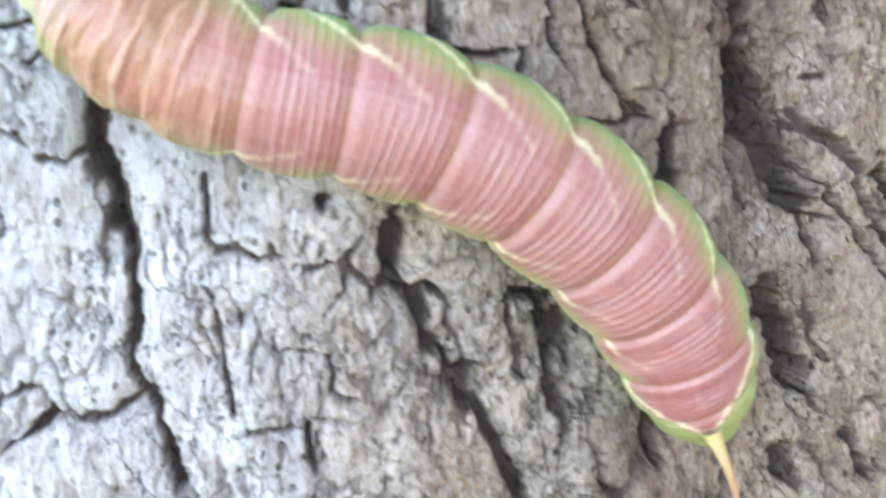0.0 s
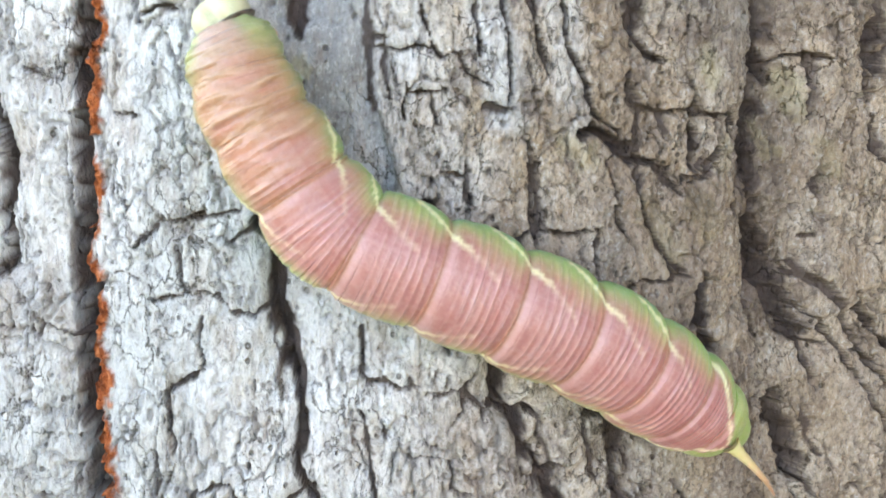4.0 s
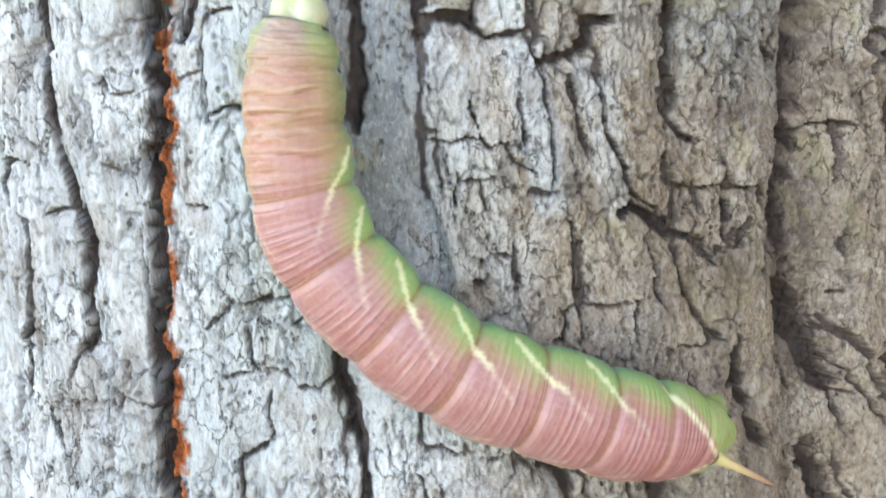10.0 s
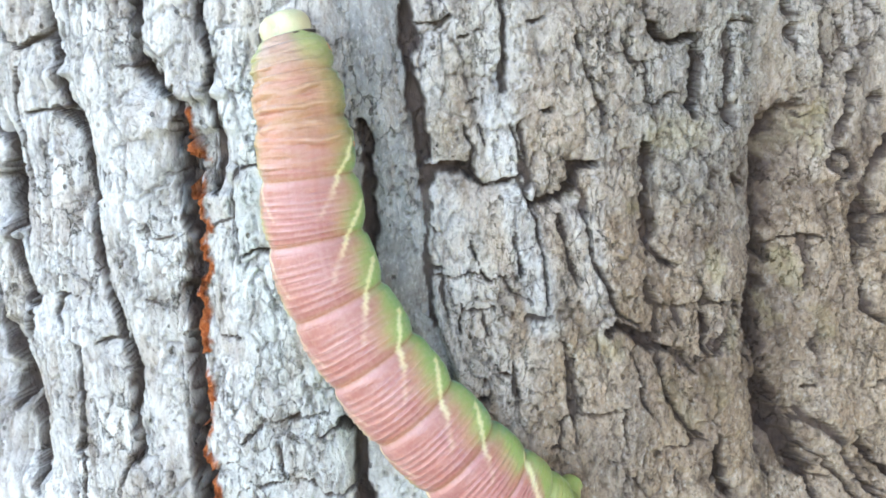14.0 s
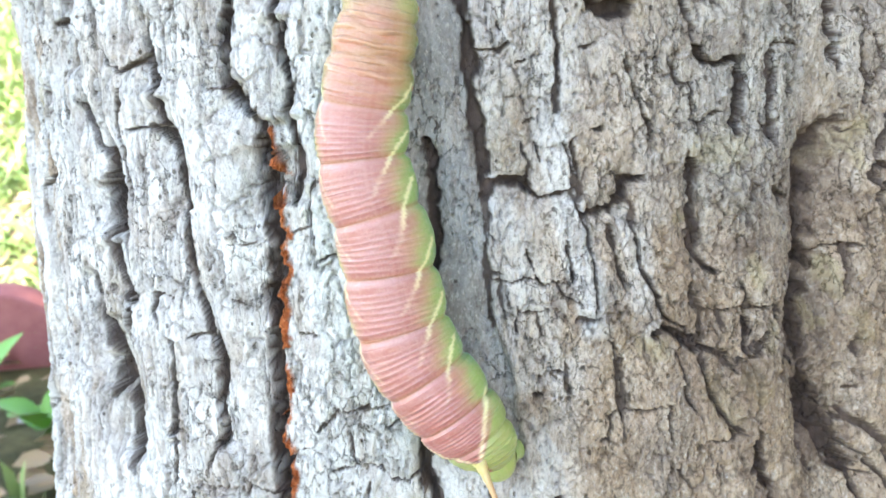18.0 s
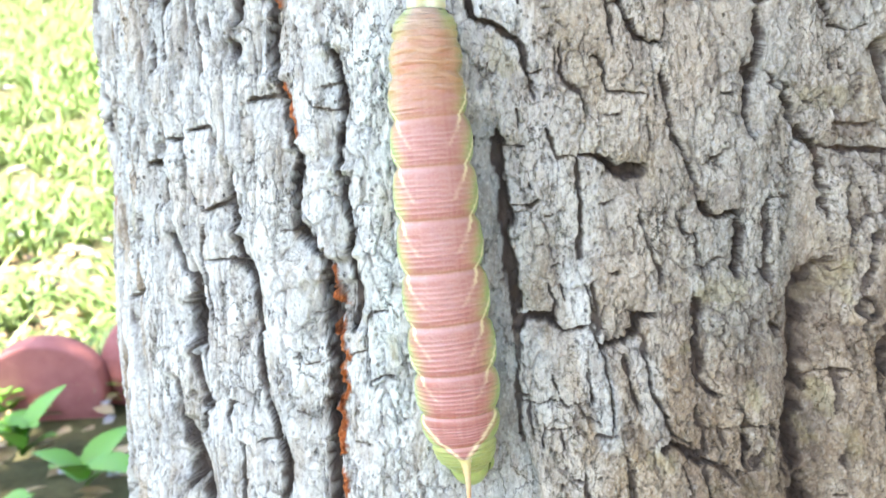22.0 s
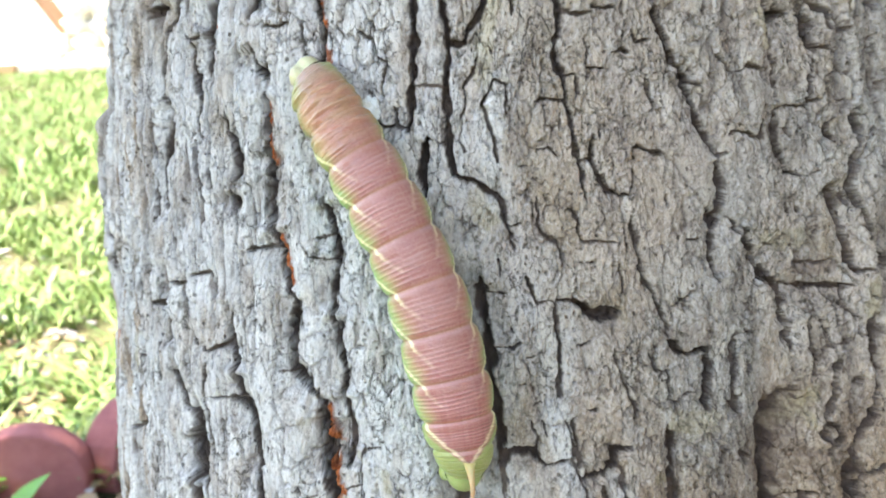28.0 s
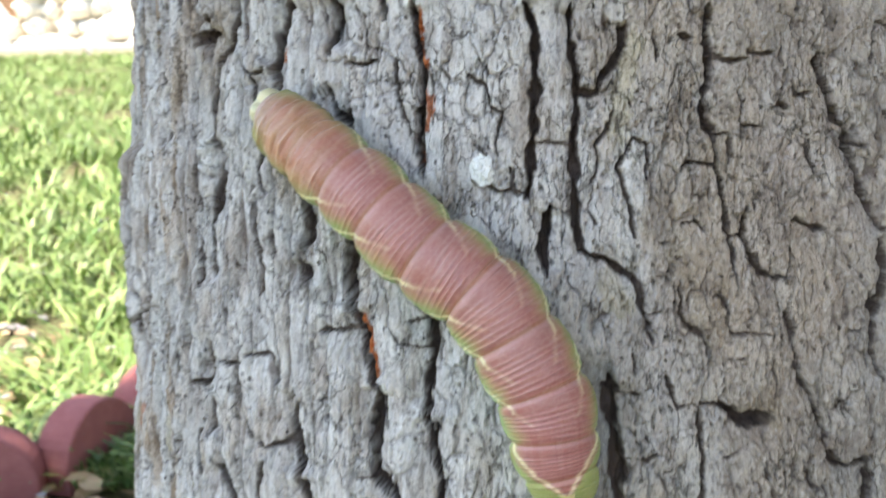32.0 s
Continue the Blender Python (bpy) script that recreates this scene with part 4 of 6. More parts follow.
crack(0.27, 1.3, 0, (5.7, 669.4), (5.8, 666.7))
crack(0.28, 1.3, 0, (18.1, 668.2), (20.4, 668.1))
crack(0.29, 1.3, 0, (33.6, 677.6), (33.7, 675.3))
crack(0.27, 1.3, 0, (2.8, 664.1), (3.9, 664.1), (6.5, 663.8))
crack(0.37, 1.5, 0, (7.1, 658.9), (7.4, 657.6))
crack(0.48, 1.6, 0, (36.5, 669.9), (38.3, 670.0))
crack(0.39, 1.5, 0, (34.0, 660.0), (35.9, 660.8), (37.2, 661.9))
crack(0.31, 1.4, 0, (57.3, 675.2), (57.9, 671.2))
crack(0.42, 1.5, 0, (54.9, 667.6), (56.2, 668.0), (57.9, 667.8))
crack(0.42, 1.5, 0, (61.1, 677.8), (64.4, 678.3))
crack(0.42, 1.5, 0, (63.6, 668.7), (62.8, 665.8))
crack(0.54, 1.7, 0, (68.1, 657.6), (67.9, 656.2), (67.6, 653.8), (69.0, 652.5), (69.9, 651.9))
crack(0.55, 1.7, 0, (69.0, 652.5), (69.9, 651.9), (69.9, 648.4))
crack(0.41, 1.5, 0, (56.2, 668.0), (54.9, 667.6), (53.7, 666.8), (51.5, 667.1))
crack(0.38, 1.5, 0, (29.1, 653.8), (29.3, 651.0), (29.7, 649.6), (31.3, 649.1))
crack(0.28, 1.3, 0, (9.5, 645.7), (11.0, 646.3))
crack(0.38, 1.5, 0, (17.9, 644.6), (19.0, 644.4))
crack(0.41, 1.5, 0, (47.3, 647.8), (47.7, 645.3))
crack(0.43, 1.5, 0, (58.1, 639.2), (58.9, 638.7), (59.7, 639.5))
crack(1.6, 3.2, 1, (68.0, 627.1), (67.2, 623.3), (66.5, 620.2))
crack(0.66, 1.9, 0, (67.6, 638.3), (67.7, 635.2))
crack(0.5, 1.7, 0, (40.1, 634.3), (39.4, 632.5))
crack(1.1, 2.5, 2, (-34.8, 696.7), (-34.9, 692.0), (-34.6, 686.4), (-34.6, 684.0))
crack(0.21, 1.2, 0, (28.4, 652.7), (29.3, 649.7), (30.3, 647.9), (31.3, 647.9))
crack(0.47, 1.6, 0, (48.6, 648.1), (48.2, 646.0), (47.6, 645.8))
crack(1.2, 2.6, 1, (-58.1, 639.9), (-55.8, 639.7), (-54.5, 634.7), (-55.0, 630.0), (-54.5, 626.3), (-53.8, 622.6), (-52.6, 618.6), (-53.1, 617.5))
crack(1.7, 3.5, 1, (-60.5, 615.0), (-58.9, 610.6), (-57.2, 607.8), (-56.3, 603.2), (-56.0, 596.8), (-56.0, 591.9))
crack(0.46, 1.6, 0, (-40.3, 615.4), (-38.3, 616.2), (-36.4, 616.4), (-36.2, 616.1))

crack(2.4, 4, 1, (54.5, 637.5), (52.4, 630.7), (51.2, 621.0), (49.9, 612.0), (50.9, 603.5), (54.6, 594.5))
crack(2.1, 3.8, 1, (-44.7, 718.3), (-45.6, 715.9), (-46.9, 713.0), (-48.2, 710.2), (-48.9, 707.7), (-49.6, 706.8))
crack(0.93, 2.2, 1, (-47.9, 707.2), (-48.7, 703.8), (-49.3, 700.4), (-49.6, 698.4))
crack(0.53, 1.6, 0, (-56.4, 710.1), (-55.5, 707.4), (-53.5, 706.6), (-51.4, 707.0), (-49.9, 708.0))
crack(0.83, 2.1, 1, (-54.1, 706.4), (-53.6, 703.9), (-53.2, 700.9), (-52.4, 698.9), (-51.6, 696.9), (-51.9, 694.9), (-52.7, 692.9), (-52.0, 690.0), (-51.1, 688.0))
crack(0.83, 2.1, 0, (-53.2, 688.9), (-52.9, 686.0), (-52.5, 682.0), (-51.2, 678.1), (-52.2, 674.1))
crack(1.3, 2.7, 1, (-57.7, 719.0), (-57.8, 715.0), (-58.4, 712.5), (-60.3, 710.5), (-62.3, 708.5))
crack(0.88, 2.1, 0, (-61.9, 707.8), (-62.7, 703.9), (-63.2, 700.8))
crack(0.59, 1.7, 0, (-62.7, 700.8), (-63.3, 696.2))
crack(1.6, 3.1, 1, (-63.4, 696.2), (-62.3, 693.7), (-63.1, 689.5), (-63.3, 686.4), (-64.5, 683.7), (-64.1, 680.1), (-63.7, 677.1), (-61.8, 674.7))
crack(2.1, 3.8, 1, (-67.8, 711.8), (-64.7, 713.2), (-64.4, 714.5))
crack(1.1, 2.5, 0, (-84.2, 717.2), (-82.3, 713.8), (-81.1, 710.5), (-83.1, 706.6), (-80.5, 703.9))
crack(0.94, 2.2, 0, (-77.9, 706.1), (-78.2, 704.5))
crack(0.76, 2, 0, (-70.2, 700.8), (-69.9, 702.9), (-70.3, 706.1))
crack(0.75, 1.9, 0, (-68.5, 692.4), (-68.8, 689.2), (-67.2, 685.1))
crack(1.9, 3.5, 1, (-77.1, 699.6), (-78.3, 696.8), (-77.3, 694.1))
crack(0.62, 1.8, 0, (-76.3, 683.4), (-75.6, 674.8))
crack(1.1, 2.4, 1, (-44.9, 693.6), (-44.5, 690.7), (-42.8, 689.2), (-42.1, 686.4), (-42.1, 684.4), (-42.5, 682.5))
crack(1.2, 2.6, 1, (-43.2, 680.6), (-43.1, 676.7))
crack(0.77, 2, 0, (-72.2, 718.8), (-72.1, 713.5))
crack(1.3, 2.7, 0, (-82.7, 691.7), (-83.0, 687.2), (-84.6, 681.5))
crack(0.41, 1.5, 0, (-49.3, 684.2), (-48.8, 680.2))
crack(0.74, 1.9, 0, (-68.2, 682.9), (-67.0, 677.8), (-66.5, 673.7))
crack(0.61, 1.8, 0, (-73.6, 691.1), (-73.4, 687.9), (-74.4, 684.6))
crack(0.43, 1.5, 0, (-59.2, 694.8), (-59.9, 692.2))


STAINS = []


def stain(kind, width, amount, *points):
    """A weathered or lichened patch of the bark, umber ones simply darker brown, along points of (mm round the trunk,
    mm of height).
    """
    STAINS.append((kind, width, amount, np.array(points, float)))


stain("rust", 1.6, 0.5, (-65.8, 699.8), (-66.6, 696.6), (-67.5, 692.6))
# dark brown laid along the deep groove, painting its shade
stain("umber", 7.5, 0.8, (54.0, 637.5), (51.6, 630.7), (50.2, 621.0), (49.2, 612.0), (50.2, 603.5), (53.6, 594.5))
stain("ochre", 0.55, 0.63, (56.5, 638.2), (55.4, 634.2))
stain("ochre", 1.6, 0.35, (58.8, 637.4), (60.2, 634.0))
stain("ochre", 2.1, 0.56, (52.0, 614.8), (53.2, 611.4))
stain("ochre", 2.7, 0.42, (55.2, 619.8), (55.8, 616.6))
stain("ochre", 2, 0.35, (39.1, 624.8), (40.0, 621.5))
stain("ochre", 2.2, 0.28, (58.4, 612.5), (59.2, 608.8))
stain("ochre", 2.6, 0.32, (23.7, 615.4), (26.1, 614.0))
stain("ochre", 1.3, 0.42, (28.6, 631.9), (29.7, 631.3))
stain("ochre", 1.5, 0.42, (-2.6, 623.4), (-2.3, 622.8))
stain("ochre", 1.3, 0.35, (-20.0, 637.4), (-19.3, 636.9))
stain("ochre", 1.5, 0.35, (-15.2, 635.1), (-14.8, 632.7))
stain("ochre", 1.7, 0.28, (42.8, 614.1), (41.8, 611.6))
stain("ochre", 3.2, 0.24, (32.7, 608.0), (35.6, 602.2))
stain("ochre", 3.3, 0.24, (38.7, 607.6), (40.3, 605.3))
stain("ochre", 2.7, 0.42, (55.0, 634.7), (57.6, 637.3), (60.5, 639.4))
stain("ochre", 2.6, 0.35, (7.1, 710.6), (5.4, 704.3), (4.9, 698.8))
stain("ochre", 2.2, 0.35, (54.5, 705.8), (55.8, 700.8))
stain("ochre", 3.3, 0.32, (52.5, 668.0), (61.6, 666.6))
stain("ochre", 4.7, 0.28, (33.6, 640.4), (37.0, 640.3))
stain("ochre", 3.2, 0.42, (73.7, 655.9), (72.8, 652.0))
stain("ochre", 3, 0.32, (3.0, 678.8), (4.6, 676.0))
stain("ochre", 1.9, 0.42, (-78.6, 649.7), (-80.2, 644.8))
stain("ochre", 2.5, 0.28, (-102.2, 654.1), (-102.3, 636.8))
stain("rust", 2.1, 0.55, (6.7, 630.4), (7.0, 627.8))
stain("rust", 1.3, 0.6, (4.3, 619.1), (4.7, 617.4))
stain("rust", 1.1, 0.8, (-46.3, 712.6), (-46.9, 708.6))
stain("rust", 0.97, 0.9, (-20.9, 703.7), (-21.2, 701.4), (-21.9, 699.5))
stain("rust", 0.97, 0.7, (-22.8, 696.7), (-22.8, 694.8))
stain("rust", 1.5, 0.7, (-91.8, 649.1), (-97.6, 641.8))
stain("rust", 0.9, 0.6, (-66.6, 699.8), (-68.2, 695.5))
stain("umber", 2.9, 0.6, (36.0, 627.0), (38.8, 626.5))
stain("umber", 4.6, 0.35, (57.0, 630.0), (59.7, 625.7))
stain("umber", 2.5, 0.4, (23.0, 618.0), (20.6, 619.5))
stain("umber", 3.2, 0.5, (58.3, 661.9), (65.0, 661.7))
stain("umber", 3.9, 0.4, (32.3, 654.5), (37.4, 653.3))
stain("umber", 3.7, 0.3, (9.6, 693.1), (10.1, 686.7))


def to_line(x, y, pts):
    """Distance to a line of points, the offset to its right (or, where it runs level, upwards), and the way gone along it."""
    best, side, along, far = np.full(x.shape, 99.0), np.zeros(x.shape), np.zeros(x.shape), 0.0
    for (ax, ay), (bx, by) in zip(pts[:-1], pts[1:]):
        dx, dy = bx - ax, by - ay
        size = math.hypot(dx, dy) + 1e-6
        t = np.clip(((x - ax) * dx + (y - ay) * dy) / size**2, 0, 1)
        ox, oy = x - ax - t * dx, y - ay - t * dy
        d = np.hypot(ox, oy)
        nx, ny = (-dy / size, dx / size)
        turn = 1 if (nx if abs(dy) > abs(dx) else ny) > 0 else -1
        near = d < best
        side = np.where(near, turn * (ox * nx + oy * ny), side)
        along = np.where(near, far + t * size, along)
        best = np.where(near, d, best)
        far += size
    return best, side, along, far


def around(s, z, pts, pad):
    """The part of the grid within pad mm of the points, or None."""
    cols = np.where((s[0] > pts[:, 0].min() - pad) & (s[0] < pts[:, 0].max() + pad))[0]
    lines = np.where((z[:, 0] > pts[:, 1].min() - pad) & (z[:, 0] < pts[:, 1].max() + pad))[0]
    return np.s_[lines[0] : lines[-1] + 1, cols[0] : cols[-1] + 1] if len(cols) and len(lines) else None


def bark_relief(s, z):
    """Relief in mm over the whole grid, and how far dark cork with painted shade, inner bark, tan bark, smooth bark and
    stains show.
    """
    ws = s + 1.8 * fbm(s / 9, z / 16, 3, 3) + 0.6 * fbm(s / 2.2, z / 3.4, 5, 2)
    wz = z + 2.4 * fbm(s / 9 + 40, z / 16, 7, 3) + 0.5 * fbm(s / 2.2, z / 3.4, 6, 2)
    left = ease(-14, -42, s)
    # the face is split where its own fissures run; the flanks, foot and top by chance
    wild = np.maximum(np.maximum(ease(-78, -88, s), ease(62, 72, s)), np.maximum(ease(574, 566, z), ease(716, 724, z)))
    base = 0.9 * fbm(s / 24, z / 60, 11, 3) + 7.5 * ease(54, 84, s) - 3.2 * np.exp(-(((s - 52) / 5.0) ** 2)) * ease(662, 640, z)
    h = np.zeros_like(s)
    # long interlaced ridges on the pale side, blocky plates and flakes elsewhere
    ridge = 1 - np.abs(fbm(ws / 7.5, wz / 44, 21, 2))
    h += (0.12 + 0.3 * left) * (ridge - 0.75)
    flake = 1 - np.abs(fbm(ws / 3.6, wz / 13, 23, 2))
    h += (0.08 + 0.3 * ease(24, 50, s)) * (flake - 0.7)
    edge = ease(-58, -78, s)
    h += 1.7 * edge * (0.25 - np.abs(fbm(ws / 5.0, wz / 52, 29, 3)))
    rugged = np.maximum(ease(26, 50, s), ease(604, 576, z) * ease(2, 16, s))
    crag = np.abs(fbm(ws / 6.5 + 9, wz / 34, 27, 3))
    h += (0.9 + 1.2 * wild) * rugged * (0.28 - crag)
    # a flake that stands off the trunk's flank
    base += 3.0 * np.exp(-(((s + 98) / 5) ** 2)) * ease(694, 690, z) * ease(650, 668, z)
    f1, f2, who = cells(ws / (7.5 - 0.8 * left - 1.5 * ease(645, 680, z)), (wz - 650) / (19 + 29 * left + 11 * ease(645, 680, z)), 31)
    plate = who
    split = np.exp(-(((f2 - f1) / (0.06 + 0.05 * left)) ** 2)) * ease(-0.15 - 0.2 * left, 0.4 - 0.2 * left, fbm(s / 13, z / 22, 33, 2)) * (0.25 + 0.2 * rugged + 0.75 * wild)
    h += (0.15 + 0.5 * wild) * (who - 0.5) * ease(0.0, 0.12, f2 - f1) - 1.5 * split
    f1, f2, who = cells((s + 0.6 * fbm(s / 2.6, z / 4, 45, 3, 0.6)) / (2.8 + 0.8 * left) + 11, (z + 0.9 * fbm(s / 2.6 + 7, z / 4, 46, 3, 0.6)) / 6.0, 41)
    check = np.exp(-(((f2 - f1) / 0.075) ** 2)) * ease(-0.15, 0.3, fbm(s / 9, z / 14, 43, 2)) * (0.75 + 0.25 * wild)
    h += 0.22 * (1 - 0.7 * left) * (who - 0.5) * ease(0.0, 0.2, f2 - f1) - (0.9 - 0.4 * left) * check
    # small checks between grains, broken and mostly short
    f1, f2, who = cells((s + 0.4 * fbm(s / 1.2, z / 1.6, 44, 2)) / 1.25 + 5, (z + 0.4 * fbm(s / 1.2 + 9, z / 1.6, 48, 2)) / 1.7, 47)
    grain = np.exp(-(((f2 - f1) / 0.13) ** 2)) * ease(-0.1, 0.35, fbm(s / 4, z / 5, 49, 2))
    h += (0.10 + 0.10 * ease(10, 30, s)) * (who - 0.5) * ease(0.0, 0.3, f2 - f1) - 0.24 * grain
    rim_at = np.interp(z, (600, 609, 615, 620, 626, 643, 657, 668), (8, 7, 6.2, 5, 4.2, 4.0, 3.5, 3.0)) + 0.3 * fbm(s / 3, z / 4, 59, 2)
    flat = ease(-8, -4, s) * ease(rim_at + 0.4, rim_at - 0.3, s) * ease(590, 608, z) * ease(671, 666, z)
    # narrow grey strips of older bark between the tan plates
    strip = np.zeros_like(s)
    for zs, ss, wide in (((617, 619, 627, 637, 647), (17.5, 17.2, 16, 14, 12.5), 1.7), ((616, 618, 628, 634), (24.8, 24.5, 23, 21.4), 1.7)):
        at = np.interp(z, zs, ss) + 0.5 * fbm(s / 4, z / 5, 57, 2)
        strip = np.maximum(strip, (1.0 if zs[-1] > 640 else 0.55) * ease(wide + 0.9, wide - 0.6, np.abs(s - at)) * ease(zs[0] - 1, zs[0] + 1, z) * ease(zs[-1] + 1, zs[-1] - 1, z))
    h = h * (1 - 0.7 * flat) * (1 - 0.6 * strip) - 0.1 * strip - 1.7 * flat
    pale = ease(12, -10, s)
    lumps = fbm(ws / 1.6, wz / (2.4 + 2.0 * pale), 51, 5, 0.8)
    h += 0.25 * (1 - 0.55 * pale) * (1 - 0.4 * flat) * lumps
    # wandering upright hairlines, and long ridges on the upper flank
    hair = ease(0.075, 0.02, np.abs(fbm((s + 0.3 * fbm(s / 1.5, z / 2, 82, 2)) / 2.6 + 31, z / 15, 81, 3, 0.5))) * ease(-0.2, 0.25, fbm(s / 7 + 5, z / 9, 83, 2)) * (1 - flat)
    h -= 0.38 * hair
    flank = ease(-24, -46, s) * (0.45 + 0.55 * ease(638, 664, z))
    trough = np.abs(fbm((s + 0.7 * fbm(s / 4, z / 14, 87, 3)) / 4.2 + 17, z / 75, 85, 3, 0.55))
    h += 0.30 * flank * fbm(s / 1.1, z / 16, 89, 4, 0.65) + 0.07 * fbm(s / 0.6, z / 2.6, 88, 2)
    h += 2.3 * flank * (np.minimum(trough, 0.45) - 0.22)
    gully = ease(0.10, 0.03, trough) * flank
    h -= 0.45 * gully
    # round pores, a few of them large
    f1, f2, who = cells(s / 1.7, z / 2.0, 61)
    pore = np.exp(-((f1 / (0.10 + 0.06 * who)) ** 2)) * (who < 0.62)
    f1, f2, who = cells(s / 4.6 + 3, z / 5.4, 65)
    pore = np.maximum(pore, np.exp(-((f1 / (0.055 + 0.05 * who)) ** 4)) * (who < 0.5) * ease(44, 30, s)) * ease(-0.5, 0.0, fbm(s / 12, z / 15, 67, 2))
    h -= 0.7 * pore
    # checks, hairlines, gullies and pores are coloured dark in place of shade
    cork_shade = np.clip(0.75 * split + 0.62 * check + 0.35 * rugged * ease(0.45, 0.65, crag) + 0.4 * grain + 0.5 * hair + 0.3 * gully, 0, 1) * (1 - flat)
    cork_shade = np.maximum(cork_shade, 0.62 * pore * (1 - 0.6 * ease(20, 45, s)))
    heart = np.zeros_like(s)
    rag = 0.5 * fbm(s / 1.7, z / (3.0 + 4.0 * left), 71, 2, 0.5)
    calm = 0.32 * (1 - 0.35 * left)
    js, jz = s + calm * fbm(s / 2.0, z / (3.2 + 3.5 * left), 73, 3, 0.6), z + calm * fbm(s / 2.6, z / 2.4, 75, 3, 0.6)
    rng = np.random.default_rng(3)
    for n, (width, depth, kind, pts) in enumerate(FISSURES):
        level = abs(pts[-1, 0] - pts[0, 0]) > abs(pts[-1, 1] - pts[0, 1])
        lift = rng.uniform(0.15, 0.5) if level else rng.uniform(-0.35, 0.35)
        box = around(s, z, pts, 3.2 * width + 5)
        if box is None:
            continue
        x, y = js[box], jz[box]
        best, side, along, far = to_line(x, y, pts)
        half = 0.5 * width * (1 + 0.5 * smooth_noise(y / 4, x / 4, 80 + n))
        gap = np.maximum(best + rag[box] * (0.05 + 1.2 * half), 0)
        ends = ease(0, min(0.35 * far, 0.8 + 0.5 * width), np.minimum(along, far - along))
        half = half * (0.6 + 0.4 * ends)
        wall = ease(half * 1.12, half * 0.55, gap)
        # one lip stands proud of the other and dies away within a few mm
        lip = lift * min(1.0, width + 0.3) * np.tanh(side / (0.5 * half + 0.05)) * np.exp(-((best / 2.4) ** 2)) * ends
        worn = -((0.38 if kind else 0.16) * depth * np.exp(-((best / ((1.3 if kind else 1.0) * width + 0.8)) ** 2)) + 0.12 * np.exp(-((gap / (1.5 * half + 0.1)) ** 2))) * ends
        h[box] = (h[box] + lip + worn) * (1 - 0.85 * wall) - depth * wall
        # fissure floors: unweathered brown plus the shade of their depth, as colour
        cork_shade[box] = np.maximum(cork_shade[box], ease(half * 1.45, half * 0.85, gap) * (0.97 if kind else 0.9))
        if kind == 2:  # a shelf of torn inner bark along one rim
            torn = side + 0.22 * width * fbm(x / 1.2, y / 2.0, 91, 3)
            shelf = ease(0.62, 0.85, torn / half) * ease(1.75, 1.45, torn / half) * (best < 2.4 * half) * ease(-0.55, -0.2, fbm(x / 2, y / 4, 92, 2)) * ends
            heart[box] = np.maximum(heart[box], shelf)
            h[box] = h[box] * (1 - 0.85 * shelf) - (0.9 + 0.5 * fbm(x / 0.7, y / 1.0, 93, 3)) * shelf
    marks = {"ochre": np.zeros_like(s), "rust": np.zeros_like(s), "umber": np.zeros_like(s)}
    for kind, width, amount, pts in STAINS:
        box = around(s, z, pts, 1.5 * width + 2)
        if box is not None:
            best = to_line(js[box], jz[box], pts)[0]
            spread = ease(0.75, 0.3, best / width + 0.28 * fbm(s[box] / 1.1, z[box] / 1.6, 101, 3, 0.6))
            marks[kind][box] = np.maximum(marks[kind][box], amount * spread)
    # the lower right of the trunk is browner, in patches
    dull = 0.42 * ease(14, 40, s) * (1 - 0.7 * ease(53, 60, s)) * ease(650, 622, z) * ease(-0.5, 0.5, fbm(s / 8, z / 15, 103, 3))
    # second brown band over the deep groove, painted in for its shade
    dull = np.maximum(dull, 0.5 * ease(36, 46, s) * ease(62, 54, s) * ease(648, 632, z) * ease(598, 610, z) * ease(-0.7, 0.3, fbm(s / 5, z / 14, 104, 3)))
    marks["umber"] = np.maximum(marks["umber"], dull)
    # the flank's troughs are browned as well, shade put into the colour
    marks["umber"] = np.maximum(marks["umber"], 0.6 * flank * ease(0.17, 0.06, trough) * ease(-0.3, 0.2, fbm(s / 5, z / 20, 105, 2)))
    heart = np.maximum(heart, 0.9 * ease(0.58, 0.8, marks["rust"]))
    tan = np.clip(0.4 * ease(628, 598, z) * ease(0, 26, s) + ease(-6, 34, s + 7 * fbm(s / 10, z / 18, 95, 3) + 9 * ease(632, 662, z)) + 0.35 * ease(0.1, 0.7, fbm(s / 5, z / 12, 97, 3)) + 0.35 * (plate - 0.5) * ease(-40, 0, s) + 0.8 * edge * ease(0.05, 0.6, fbm(s / 4, z / 30, 99, 3)), 0, 1) * (1 - (0.28 * ease(-40, 0, s) + 0.12 * ease(30, 45, s)) * ease(630, 652, z))
    tan = np.clip(tan * (1 - 0.9 * strip) + 0.3 * marks["rust"], 0, 1)
    smooth = np.clip(flat * (0.85 + 0.3 * fbm(s / 3, z / 9, 63, 2)), 0, 1)
    return base + h, {"cork_shade": cork_shade, "heart": heart, "tan": tan, "smooth": smooth, "ochre": marks["ochre"], "umber": marks["umber"]}


